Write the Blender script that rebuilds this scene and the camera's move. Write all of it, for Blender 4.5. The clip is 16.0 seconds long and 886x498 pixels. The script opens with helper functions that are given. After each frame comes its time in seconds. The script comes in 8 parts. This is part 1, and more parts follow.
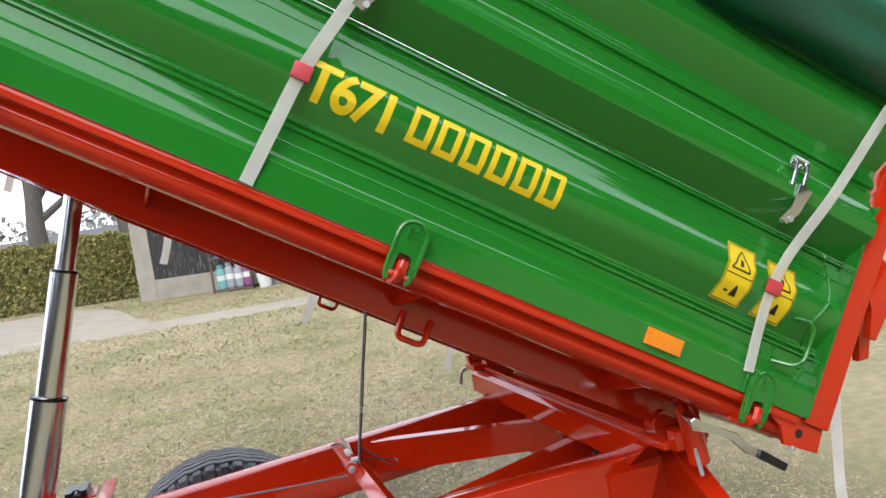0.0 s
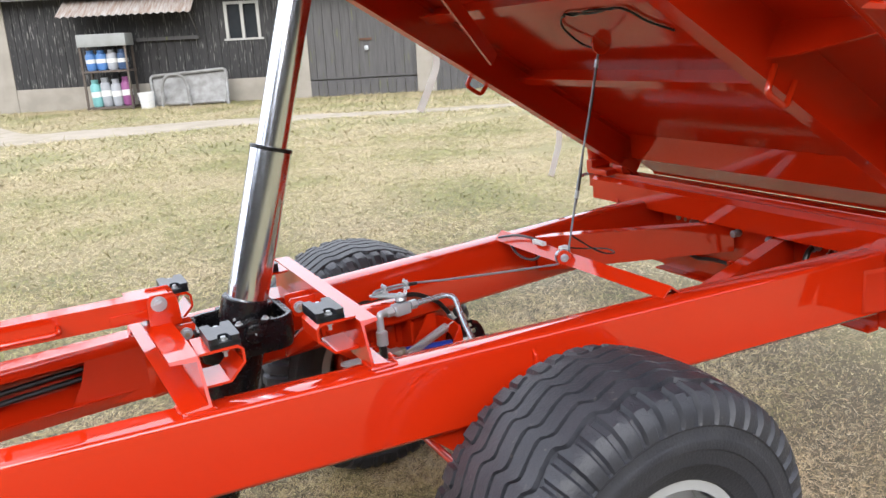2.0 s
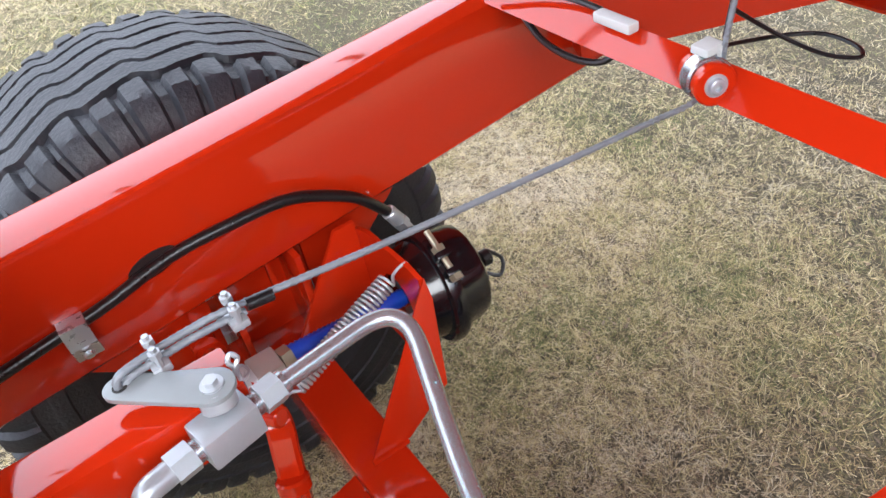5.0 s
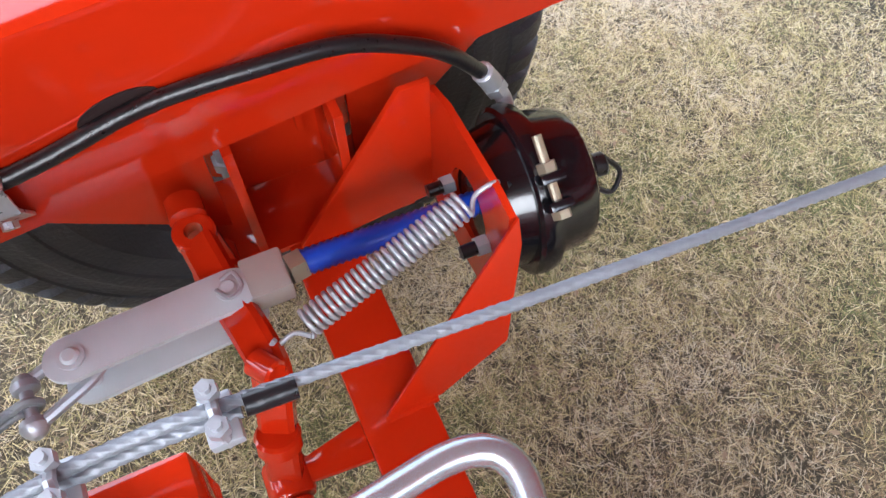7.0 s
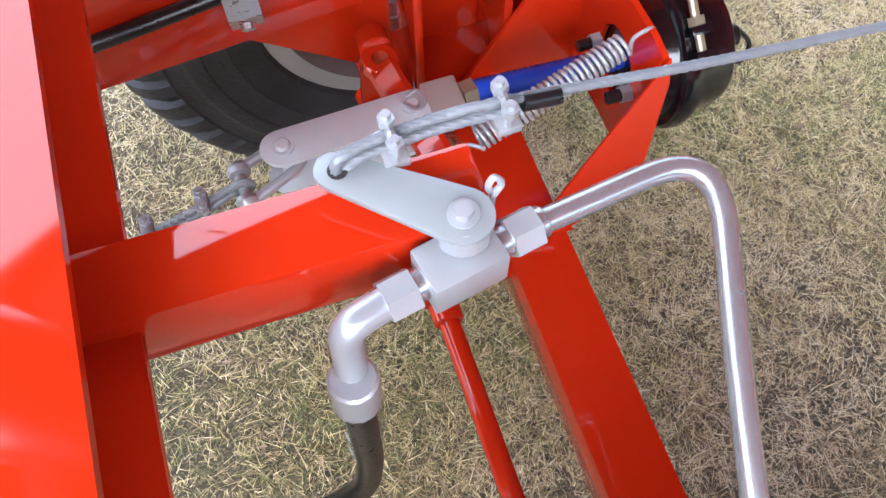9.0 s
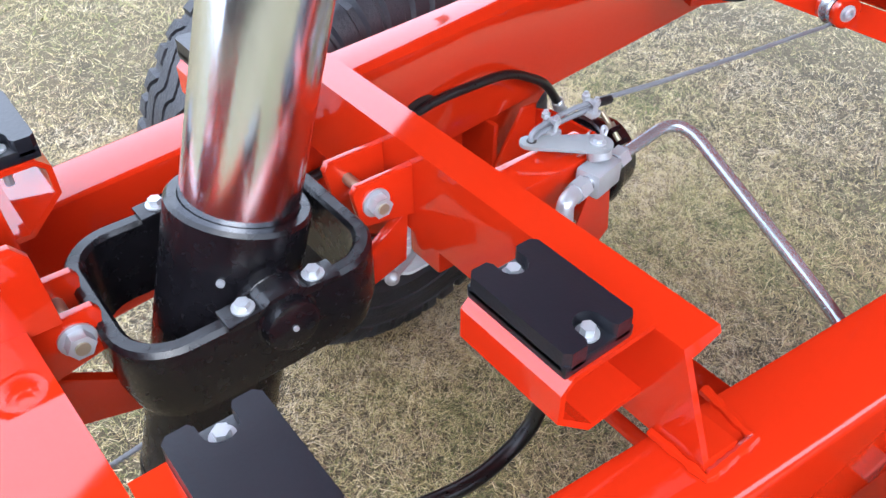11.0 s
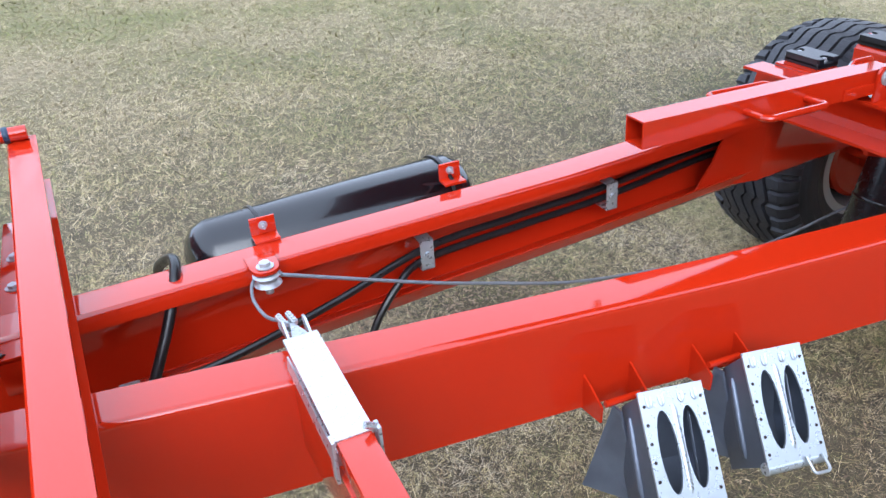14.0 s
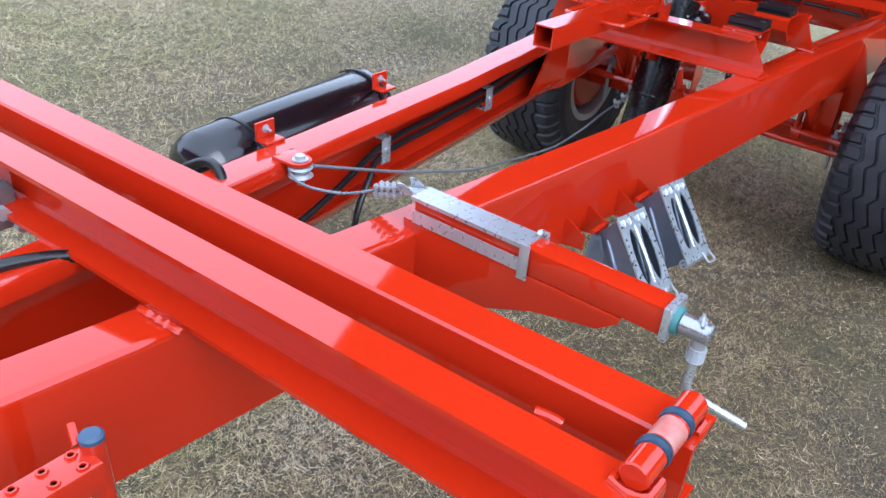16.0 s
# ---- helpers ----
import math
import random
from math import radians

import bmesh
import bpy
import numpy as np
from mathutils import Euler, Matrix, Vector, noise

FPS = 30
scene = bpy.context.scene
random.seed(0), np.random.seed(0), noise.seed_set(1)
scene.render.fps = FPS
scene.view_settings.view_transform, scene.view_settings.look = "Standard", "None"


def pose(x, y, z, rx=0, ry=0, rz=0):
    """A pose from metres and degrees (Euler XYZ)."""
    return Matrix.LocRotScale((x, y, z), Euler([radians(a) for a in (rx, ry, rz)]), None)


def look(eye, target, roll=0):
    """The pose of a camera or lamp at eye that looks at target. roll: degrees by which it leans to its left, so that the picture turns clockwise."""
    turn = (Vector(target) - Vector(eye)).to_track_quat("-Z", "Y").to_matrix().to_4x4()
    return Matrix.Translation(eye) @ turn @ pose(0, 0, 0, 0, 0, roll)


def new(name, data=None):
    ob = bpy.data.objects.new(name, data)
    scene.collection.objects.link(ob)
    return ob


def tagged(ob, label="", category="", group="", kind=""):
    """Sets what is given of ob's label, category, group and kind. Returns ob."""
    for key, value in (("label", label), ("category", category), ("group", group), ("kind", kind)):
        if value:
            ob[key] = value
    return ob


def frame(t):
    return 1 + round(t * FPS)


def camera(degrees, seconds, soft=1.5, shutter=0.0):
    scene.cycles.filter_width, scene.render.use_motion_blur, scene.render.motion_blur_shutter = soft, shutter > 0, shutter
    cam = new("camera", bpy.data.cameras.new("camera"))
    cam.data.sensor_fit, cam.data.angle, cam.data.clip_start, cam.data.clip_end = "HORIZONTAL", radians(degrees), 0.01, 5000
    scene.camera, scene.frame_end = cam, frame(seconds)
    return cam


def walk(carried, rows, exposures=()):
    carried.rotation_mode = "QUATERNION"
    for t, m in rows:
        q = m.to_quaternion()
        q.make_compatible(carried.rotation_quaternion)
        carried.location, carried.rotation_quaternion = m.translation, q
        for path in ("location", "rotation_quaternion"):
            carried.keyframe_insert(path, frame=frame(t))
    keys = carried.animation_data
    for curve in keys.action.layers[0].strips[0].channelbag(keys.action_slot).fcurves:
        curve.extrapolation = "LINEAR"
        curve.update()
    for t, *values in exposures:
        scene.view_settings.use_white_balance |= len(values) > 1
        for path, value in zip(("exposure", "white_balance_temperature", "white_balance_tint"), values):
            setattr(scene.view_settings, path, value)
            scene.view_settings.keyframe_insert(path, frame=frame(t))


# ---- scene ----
cam = camera(57.6, 16.0)
PATH = [
    (0, (0.649, -2.802, 1.726), (1.241, -0.895, 1.613), -10.85),
    (0.5, (0.339, -2.879, 1.685), (0.993, -0.995, 1.537), -9.94),
    (1, (0.004, -2.728, 1.688), (0.731, -0.879, 1.468), -8.13),
    (1.5, (-0.224, -2.433, 1.630), (0.551, -0.637, 1.213), -6.83),
    (2, (-0.418, -2.080, 1.612), (0.432, -0.347, 1.089), -5.32),
    (2.5, (-0.541, -1.734, 1.599), (0.517, -0.154, 0.979), -5.75),
    (3, (-0.447, -1.311, 1.552), (0.720, 0.142, 0.826), -7.60),
    (3.5, (-0.314, -1.022, 1.522), (0.892, 0.264, 0.577), -9.59),
    (4, (-0.039, -0.837, 1.461), (1.035, 0.419, 0.333), -13.20),
    (4.2, (0.112, -0.754, 1.428), (1.101, 0.559, 0.289), -13.36),
    (6.5, (0.525, -0.213, 1.266), (0.942, 0.764, -0.428), -6.66),
    (7, (0.524, -0.121, 1.240), (0.924, 0.779, -0.501), -0.30),
    (7.5, (0.477, -0.119, 1.269), (0.743, 0.759, -0.508), -3.28),
    (8, (0.421, -0.089, 1.273), (0.532, 0.759, -0.533), -4.97),
    (8.5, (0.400, -0.137, 1.266), (0.588, 0.652, -0.562), 0.85),
    (8.7, (0.385, -0.178, 1.273), (0.592, 0.616, -0.551), 0.10),
    (10.8, (-0.108, -0.526, 1.387), (0.799, 0.678, 0.071), -0.36),
    (11, (-0.202, -0.553, 1.414), (0.729, 0.641, 0.106), -0.24),
    (11.5, (-0.403, -0.634, 1.487), (0.659, 0.582, 0.306), 2.29),
    (12, (-0.650, -0.794, 1.524), (0.408, 0.486, 0.409), 3.39),
    (12.5, (-0.898, -0.911, 1.579), (0.087, 0.466, 0.512), 2.75),
    (13, (-1.244, -0.992, 1.589), (-0.213, 0.391, 0.578), 2.49),
    (13.5, (-1.574, -1.100, 1.573), (-0.833, 0.464, 0.571), -3.25),
    (14, (-1.844, -1.229, 1.621), (-1.170, 0.384, 0.650), -4.16),
    (14.5, (-2.104, -1.185, 1.625), (-1.250, 0.352, 0.671), -4.99),
    (15, (-2.324, -1.202, 1.610), (-1.172, 0.021, 0.525), -0.43),
    (15.5, (-2.539, -1.230, 1.590), (-1.259, -0.117, 0.532), 0.38),
    (16, (-2.687, -1.036, 1.618), (-1.314, -0.024, 0.574), 4.37),
]
EXPOSURES = [(0, 0.95, 6550, 10), (1, 1.20, 6550, 10), (2, 1.33, 6600, 10), (3.5, 1.50, 6500, 10), (4.2, 1.62, 6400, 10),
             (6.5, 1.79, 6000, 10), (7.5, 2.10, 6000, 10), (8.7, 2.13, 5900, 10), (11, 1.88, 5800, 10),
             (12.5, 1.32, 5900, 10), (14, 0.99, 5650, 10), (16, 0.98, 5450, 10)]
walk(cam, [(t, look(eye, target, roll)) for t, eye, target, roll in PATH], EXPOSURES)

# ---- sky and sun: bright overcast ----
world = bpy.data.worlds.new("overcast")
scene.world = world
world.use_nodes = True
wn, wl = world.node_tree.nodes, world.node_tree.links
wn.clear()
sky = wn.new("ShaderNodeTexSky")
sky.sky_type, sky.sun_disc = "NISHITA", False
sky.sun_elevation, sky.sun_rotation = radians(38), radians(205)
sky.air_density, sky.dust_density, sky.ozone_density = 1.0, 8.0, 1.0
grey = wn.new("ShaderNodeHueSaturation")
grey.inputs["Saturation"].default_value = 0.3
cloud = wn.new("ShaderNodeMix")
cloud.data_type = "RGBA"
cloud.inputs["Factor"].default_value = 0.8
cloud.inputs["B"].default_value = (9.3, 10.1, 11.6, 1)
back = wn.new("ShaderNodeBackground")
back.inputs["Strength"].default_value = 0.143
wout = wn.new("ShaderNodeOutputWorld")
wl.new(sky.outputs[0], grey.inputs["Color"])
wl.new(grey.outputs[0], cloud.inputs["A"])
wl.new(cloud.outputs["Result"], back.inputs["Color"])
wl.new(back.outputs[0], wout.inputs["Surface"])
sun = new("sun", bpy.data.lights.new("sun", "SUN"))
sun.data.energy, sun.data.angle, sun.data.color = 0.75, radians(45), (1.0, 0.985, 0.96)
sun.matrix_world = look((-2.4, -5.0, 4.4), (0, 0, 0))

# ---- materials ----
MATS = {}


def mat(name, colour, rough=0.5, metal=0.0, second=None, scale=6.0, amount=0.5, fine=80.0, bump=0.0, coat=0.0,
        spread=0.0, rough_var=0.08, stretch=(1, 1, 1), third=None, third_scale=40.0, third_at=0.62, transmission=0.0, spec=0.5, coat_rough=0.05):
    """Principled surface with a broad and a fine variation of colour, gloss and relief."""
    m = bpy.data.materials.new(name)
    m.use_nodes = True
    n, l = m.node_tree.nodes, m.node_tree.links
    p = n["Principled BSDF"]
    p.inputs["Metallic"].default_value = metal
    p.inputs["Coat Weight"].default_value = coat
    p.inputs["Coat Roughness"].default_value = coat_rough
    p.inputs["Coat IOR"].default_value = 1.6
    p.inputs["Transmission Weight"].default_value = transmission
    p.inputs["Specular IOR Level"].default_value = spec
    tc = n.new("ShaderNodeTexCoord")
    mp = n.new("ShaderNodeMapping")
    mp.inputs["Scale"].default_value = stretch
    l.new(tc.outputs["Object"], mp.inputs["Vector"])
    big = n.new("ShaderNodeTexNoise")
    big.inputs["Scale"].default_value, big.inputs["Detail"].default_value = scale, 5
    small = n.new("ShaderNodeTexNoise")
    small.inputs["Scale"].default_value, small.inputs["Detail"].default_value = fine, 4
    for k in (big, small):
        l.new(mp.outputs[0], k.inputs["Vector"])
    second = second or tuple(c * 0.8 for c in colour)
    ramp = n.new("ShaderNodeMapRange")
    ramp.inputs["From Min"].default_value, ramp.inputs["From Max"].default_value = 0.35, 0.65
    ramp.inputs["To Max"].default_value = amount
    l.new(big.outputs[0], ramp.inputs["Value"])
    mix = n.new("ShaderNodeMix")
    mix.data_type = "RGBA"
    mix.inputs["A"].default_value, mix.inputs["B"].default_value = (*colour, 1), (*second, 1)
    l.new(ramp.outputs[0], mix.inputs["Factor"])
    out = mix.outputs["Result"]
    if third:
        r3 = n.new("ShaderNodeMapRange")
        t3 = n.new("ShaderNodeTexNoise")
        t3.inputs["Scale"].default_value, t3.inputs["Detail"].default_value = third_scale, 3
        l.new(mp.outputs[0], t3.inputs["Vector"])
        r3.inputs["From Min"].default_value, r3.inputs["From Max"].default_value = third_at, third_at + 0.08
        l.new(t3.outputs[0], r3.inputs["Value"])
        m3 = n.new("ShaderNodeMix")
        m3.data_type = "RGBA"
        m3.inputs["B"].default_value = (*third, 1)
        l.new(out, m3.inputs["A"])
        l.new(r3.outputs[0], m3.inputs["Factor"])
        out = m3.outputs["Result"]
    if spread:
        info = n.new("ShaderNodeNewGeometry")
        hsv = n.new("ShaderNodeHueSaturation")
        rr = n.new("ShaderNodeMapRange")
        rr.inputs["To Min"].default_value, rr.inputs["To Max"].default_value = 1 - spread, 1 + spread
        l.new(info.outputs["Random Per Island"], rr.inputs["Value"])
        l.new(rr.outputs[0], hsv.inputs["Value"])
        l.new(out, hsv.inputs["Color"])
        out = hsv.outputs[0]
    l.new(out, p.inputs["Base Color"])
    rv = n.new("ShaderNodeMapRange")
    rv.inputs["To Min"].default_value, rv.inputs["To Max"].default_value = max(rough - rough_var, 0.02), rough + rough_var
    l.new(small.outputs[0], rv.inputs["Value"])
    l.new(rv.outputs[0], p.inputs["Roughness"])
    if bump:
        b = n.new("ShaderNodeBump")
        b.inputs["Strength"].default_value, b.inputs["Distance"].default_value = bump, 0.004
        l.new(small.outputs[0], b.inputs["Height"])
        l.new(b.outputs[0], p.inputs["Normal"])
    MATS[name] = m
    return m


RED = mat("red_paint", (0.48, 0.0205, 0.0032), 0.5, second=(0.43, 0.0175, 0.003), scale=1.6, fine=110, bump=0.02, coat=1.0, amount=0.7, spec=0.0)
DULL_RED = mat("dull_red_underside", (0.48, 0.0185, 0.0032), 0.55, second=(0.42, 0.016, 0.003), scale=2.5, fine=60, bump=0.12, coat=0.9, amount=0.8, spec=0.0, coat_rough=0.12)
GREEN = mat("green_paint", (0.0125, 0.152, 0.0148), 0.45, second=(0.0105, 0.128, 0.0135), scale=1.5, fine=110, bump=0.02, coat=1.0, spec=0.0)
BLACK = mat("black_paint", (0.004, 0.004, 0.0055), 0.2, second=(0.007, 0.0065, 0.008), scale=9, fine=120, bump=0.06, coat=0.3)
SATIN = mat("black_satin", (0.004, 0.0037, 0.0048), 0.26, second=(0.007, 0.0064, 0.008), scale=14, fine=70, bump=0.14, spec=0.4)
RUBBER = mat("tyre_rubber", (0.0155, 0.0165, 0.022), 0.50, second=(0.032, 0.0325, 0.039), scale=9, fine=150, bump=0.4, third=(0.075, 0.07, 0.066), third_scale=55, third_at=0.69, amount=0.8, spec=0.45)
PAD = mat("moulded_rubber", (0.006, 0.007, 0.0105), 0.33, second=(0.011, 0.012, 0.016), scale=18, fine=260, bump=0.05)
HOSE = mat("hose_rubber", (0.007, 0.007, 0.008), 0.3, second=(0.012, 0.012, 0.013), scale=30, fine=200, bump=0.12)
CHROME = mat("polished_chrome", (0.68, 0.70, 0.755), 0.17, 1.0, second=(0.56, 0.58, 0.64), scale=26, fine=260, rough_var=0.05, bump=0.04, amount=0.8, stretch=(1, 1, 0.03))
ZINC = mat("zinc_plate", (0.43, 0.45, 0.475), 0.30, 0.45, second=(0.33, 0.35, 0.37), scale=24, fine=150, bump=0.06, rough_var=0.04)
GALV = mat("galvanised_steel", (0.53, 0.565, 0.60), 0.28, 0.7, second=(0.47, 0.505, 0.54), scale=26, fine=90, bump=0.02, amount=0.4, rough_var=0.03)
STEEL = mat("bare_steel_pipe", (0.40, 0.405, 0.43), 0.26, 0.75, second=(0.36, 0.365, 0.385), scale=15, fine=160, rough_var=0.03)
ROPE = mat("wire_rope", (0.222, 0.2368, 0.259), 0.45, 0.2, second=(0.1628, 0.1702, 0.1924), scale=60, fine=300, bump=0.2)
WEBBING = mat("white_webbing", (0.86, 0.845, 0.81), 0.8, second=(0.72, 0.70, 0.66), scale=12, fine=400, bump=0.3)
YELLOW = mat("yellow_vinyl", (0.629, 0.4588, 0.0074), 0.4, second=(0.592, 0.4144, 0.0074), scale=20)
INK = mat("black_print", (0.0148, 0.0111, 0.0074), 0.5)
AMBER = mat("amber_reflector", (0.703, 0.2072, 0.0074), 0.2, second=(0.629, 0.1628, 0.0074), scale=120, fine=400, bump=0.2, coat=0.6)
BLUE = mat("blue_plastic", (0.0089, 0.0555, 0.444), 0.36, second=(0.0074, 0.0407, 0.333), scale=20)
WHITE = mat("white_plastic", (0.5772, 0.5772, 0.5624), 0.4, second=(0.518, 0.518, 0.5032), scale=14)
TARP = mat("green_tarpaulin", (0.0074, 0.0851, 0.0459), 0.36, second=(0.0059, 0.0629, 0.0355), scale=5, fine=40, bump=0.25, coat=0.15)
RIMWHITE = mat("silver_wheel_paint", (0.407, 0.4144, 0.4218), 0.32, 0.25, second=(0.333, 0.3404, 0.3478), scale=9, coat=0.3)
REDTAPE = mat("red_buckle", (0.4588, 0.037, 0.0518), 0.45, second=(0.37, 0.0296, 0.0444), scale=30)
TAPEBLUE = mat("dark_blue_tape", (0.0148, 0.0407, 0.0814), 0.5, second=(0.0111, 0.0296, 0.0592), scale=30, bump=0.2)

def let_light_through(m, share):
    """Thin woven stuff: part of the light passes."""
    n, l = m.node_tree.nodes, m.node_tree.links
    p, o = n["Principled BSDF"], n["Material Output"]
    tl, mx = n.new("ShaderNodeBsdfTranslucent"), n.new("ShaderNodeMixShader")
    l.new(p.inputs["Base Color"].links[0].from_socket, tl.inputs["Color"])
    mx.inputs[0].default_value = share
    l.new(p.outputs[0], mx.inputs[1])
    l.new(tl.outputs[0], mx.inputs[2])
    l.new(mx.outputs[0], o.inputs["Surface"])


let_light_through(WEBBING, 0.68)

# ---- mesh helpers ----


def part(name, bm, material, parent=None, label="", frame_m=None, sharp=32, kind=""):
    """Links a bmesh as one mesh object under a thing or part; the mesh is given in world coordinates, or in frame_m."""
    bmesh.ops.recalc_face_normals(bm, faces=bm.faces[:])
    me = bpy.data.meshes.new(name)
    bm.to_mesh(me)
    bm.free()
    if frame_m is not None:
        me.transform(frame_m)
    root = parent
    while root is not None and root.parent is not None:
        root = root.parent
    if root is not None:
        me.transform(root.matrix_basis.inverted())
    me.polygons.foreach_set("use_smooth", [True] * len(me.polygons))
    me.set_sharp_from_angle(angle=radians(sharp))
    for m in (material if isinstance(material, (list, tuple)) else [material]):
        me.materials.append(m)
    ob = new(name, me)
    if parent is not None:
        while parent.parent is not None and parent.parent.parent is not None:
            parent = parent.parent
        ob.parent = parent
    if label or kind:
        tagged(ob, label=label, kind=kind)
    return ob


def thing(name, base, label, category, group="", kind="", m=None):
    ob = new(name)
    ob.empty_display_size = 0.1
    ob.matrix_basis = m if m is not None else Matrix.Translation(base)
    return tagged(ob, label, category, group, kind)


def B():
    return bmesh.new()


def box(bm, x0, x1, y0, y1, z0, z1, bev=0.0, m=None, seg=2):
    vs = [bm.verts.new((x, y, z)) for x in (x0, x1) for y in (y0, y1) for z in (z0, z1)]
    fs = [bm.faces.new([vs[i] for i in f]) for f in ((0, 1, 3, 2), (4, 6, 7, 5), (0, 4, 5, 1), (2, 3, 7, 6), (0, 2, 6, 4), (1, 5, 7, 3))]
    if m is not None:
        for v in vs:
            v.co = m @ v.co
    if bev:
        es = list({e for f in fs for e in f.edges})
        bmesh.ops.bevel(bm, geom=es, offset=bev, segments=seg, profile=0.6, affect="EDGES")


def prism(bm, pts, vec, bev=0.0, holes=()):
    """A polygon of 3D points pushed along vec."""
    vec = Vector(vec)
    a = [bm.verts.new(p) for p in pts]
    b = [bm.verts.new(Vector(p) + vec) for p in pts]
    n = len(a)
    fs = [bm.faces.new(a[::-1]), bm.faces.new(b)]
    fs += [bm.faces.new((a[i], a[(i + 1) % n], b[(i + 1) % n], b[i])) for i in range(n)]
    if bev:
        es = list({e for f in fs for e in f.edges})
        bmesh.ops.bevel(bm, geom=es, offset=bev, segments=2, profile=0.6, affect="EDGES")


def axes_of(d):
    d = Vector(d).normalized()
    u = d.cross(Vector((0, 0, 1)) if abs(d.z) < 0.95 else Vector((1, 0, 0))).normalized()
    return d, u, d.cross(u)


def lathe(bm, base, d, prof, n=24, close=True):
    """Rings of (distance along d, radius) about an axis."""
    d, u, w = axes_of(d)
    base = Vector(base)
    rings = []
    for h, r in prof:
        rings.append([bm.verts.new(base + d * h + (u * math.cos(2 * math.pi * i / n) + w * math.sin(2 * math.pi * i / n)) * r) for i in range(n)])
    for a, b in zip(rings, rings[1:]):
        for i in range(n):
            bm.faces.new((a[i], a[(i + 1) % n], b[(i + 1) % n], b[i]))
    if close:
        bm.faces.new(rings[0][::-1])
        bm.faces.new(rings[-1])


def rod(bm, p, q, r, n=14, bev=0.0):
    p, q = Vector(p), Vector(q)
    L = (q - p).length
    if bev:
        lathe(bm, p, q - p, [(0, r - bev), (bev, r), (L - bev, r), (L, r - bev)], n)
    else:
        lathe(bm, p, q - p, [(0, r), (L, r)], n)


def curve_pts(pts, steps=8):
    """A smooth line through points."""
    P = [Vector(p) for p in pts]
    if len(P) < 3:
        return P
    P = [P[0] * 2 - P[1]] + P + [P[-1] * 2 - P[-2]]
    out = []
    for i in range(1, len(P) - 2):
        a, b, c, d = P[i - 1:i + 3]
        for k in range(steps):
            t = k / steps
            out.append(0.5 * ((2 * b) + (c - a) * t + (2 * a - 5 * b + 4 * c - d) * t * t + (3 * b - a - 3 * c + d) * t ** 3))
    out.append(P[-2])
    return out


def fillet(pts, r, steps=6):
    """A polyline with rounded corners."""
    P = [Vector(p) for p in pts]
    out = [P[0]]
    for a, b, c in zip(P, P[1:], P[2:]):
        u, v = (a - b).normalized(), (c - b).normalized()
        k = min(r, (a - b).length * 0.45, (c - b).length * 0.45)
        for i in range(steps + 1):
            t = i / steps
            out.append((b + u * k) * (1 - t) ** 2 + b * 2 * t * (1 - t) + (b + v * k) * t * t)
    out.append(P[-1])
    return out


def sweep(bm, pts, r, n=10, section=None, caps=True):
    """A round (or given) section along a line of points."""
    P = [Vector(p) for p in pts]
    t0 = (P[1] - P[0]).normalized()
    _, u, w = axes_of(t0)
    rings = []
    for i, p in enumerate(P):
        t = ((P[min(i + 1, len(P) - 1)] - P[max(i - 1, 0)])).normalized()
        u = (u - t * u.dot(t)).normalized()
        w = t.cross(u)
        if section:
            ring = [bm.verts.new(p + u * a + w * b) for a, b in section]
        else:
            rr = r(i / (len(P) - 1)) if callable(r) else r
            ring = [bm.verts.new(p + (u * math.cos(2 * math.pi * k / n) + w * math.sin(2 * math.pi * k / n)) * rr) for k in range(n)]
        rings.append(ring)
    n = len(rings[0])
    for a, b in zip(rings, rings[1:]):
        for k in range(n):
            bm.faces.new((a[k], a[(k + 1) % n], b[(k + 1) % n], b[k]))
    if caps:
        bm.faces.new(rings[0][::-1])
        bm.faces.new(rings[-1])


def hexa(bm, p, d, r, h, n=6):
    rod(bm, p, Vector(p) + Vector(d).normalized() * h, r, n)


def bolt(bm, p, d, r=0.009, h=0.007, shank=0.0):
    """Washer and hexagon head standing on a face, with a thread end where one shows."""
    d = Vector(d).normalized()
    p = Vector(p)
    rod(bm, p, p + d * 0.002, r * 1.55, 16)
    hexa(bm, p + d * 0.002, d, r, h)
    if shank:
        rod(bm, p + d * (h + 0.002), p + d * (h + 0.002 + shank), r * 0.55, 10)


def bevel_all(bm, off, seg=2, angle=35):
    es = [e for e in bm.edges if len(e.link_faces) == 2 and e.calc_face_angle(0) > radians(angle)]
    bmesh.ops.bevel(bm, geom=es, offset=off, segments=seg, profile=0.6, affect="EDGES")


# ---- the lie of the land ----


def ground_z(x, y):
    far = min(max((y - 3.5) / 18.0, 0.0), 1.0)
    return -max(min(x, 30), -30) * (0.021 + 0.0225 * far) + 0.39 * far
# ---- chassis: tapering side beams of the tipping trailer ----
TOP, BOT = 0.845, 0.640


def half(x):
    return 0.402 + 0.098 * x


def lift(x):
    return max(0.0, -(x + 0.9)) * 0.03


chassis = thing("tipping_trailer", (0, 0, 0.64), "red and green single-axle tipping trailer with its body raised", "trailer")
XS = [-3.1, -2.6, -2.1, -1.6, -1.2, -0.9, -0.6, -0.25, 0.3, 1.0, 1.5, 1.93]


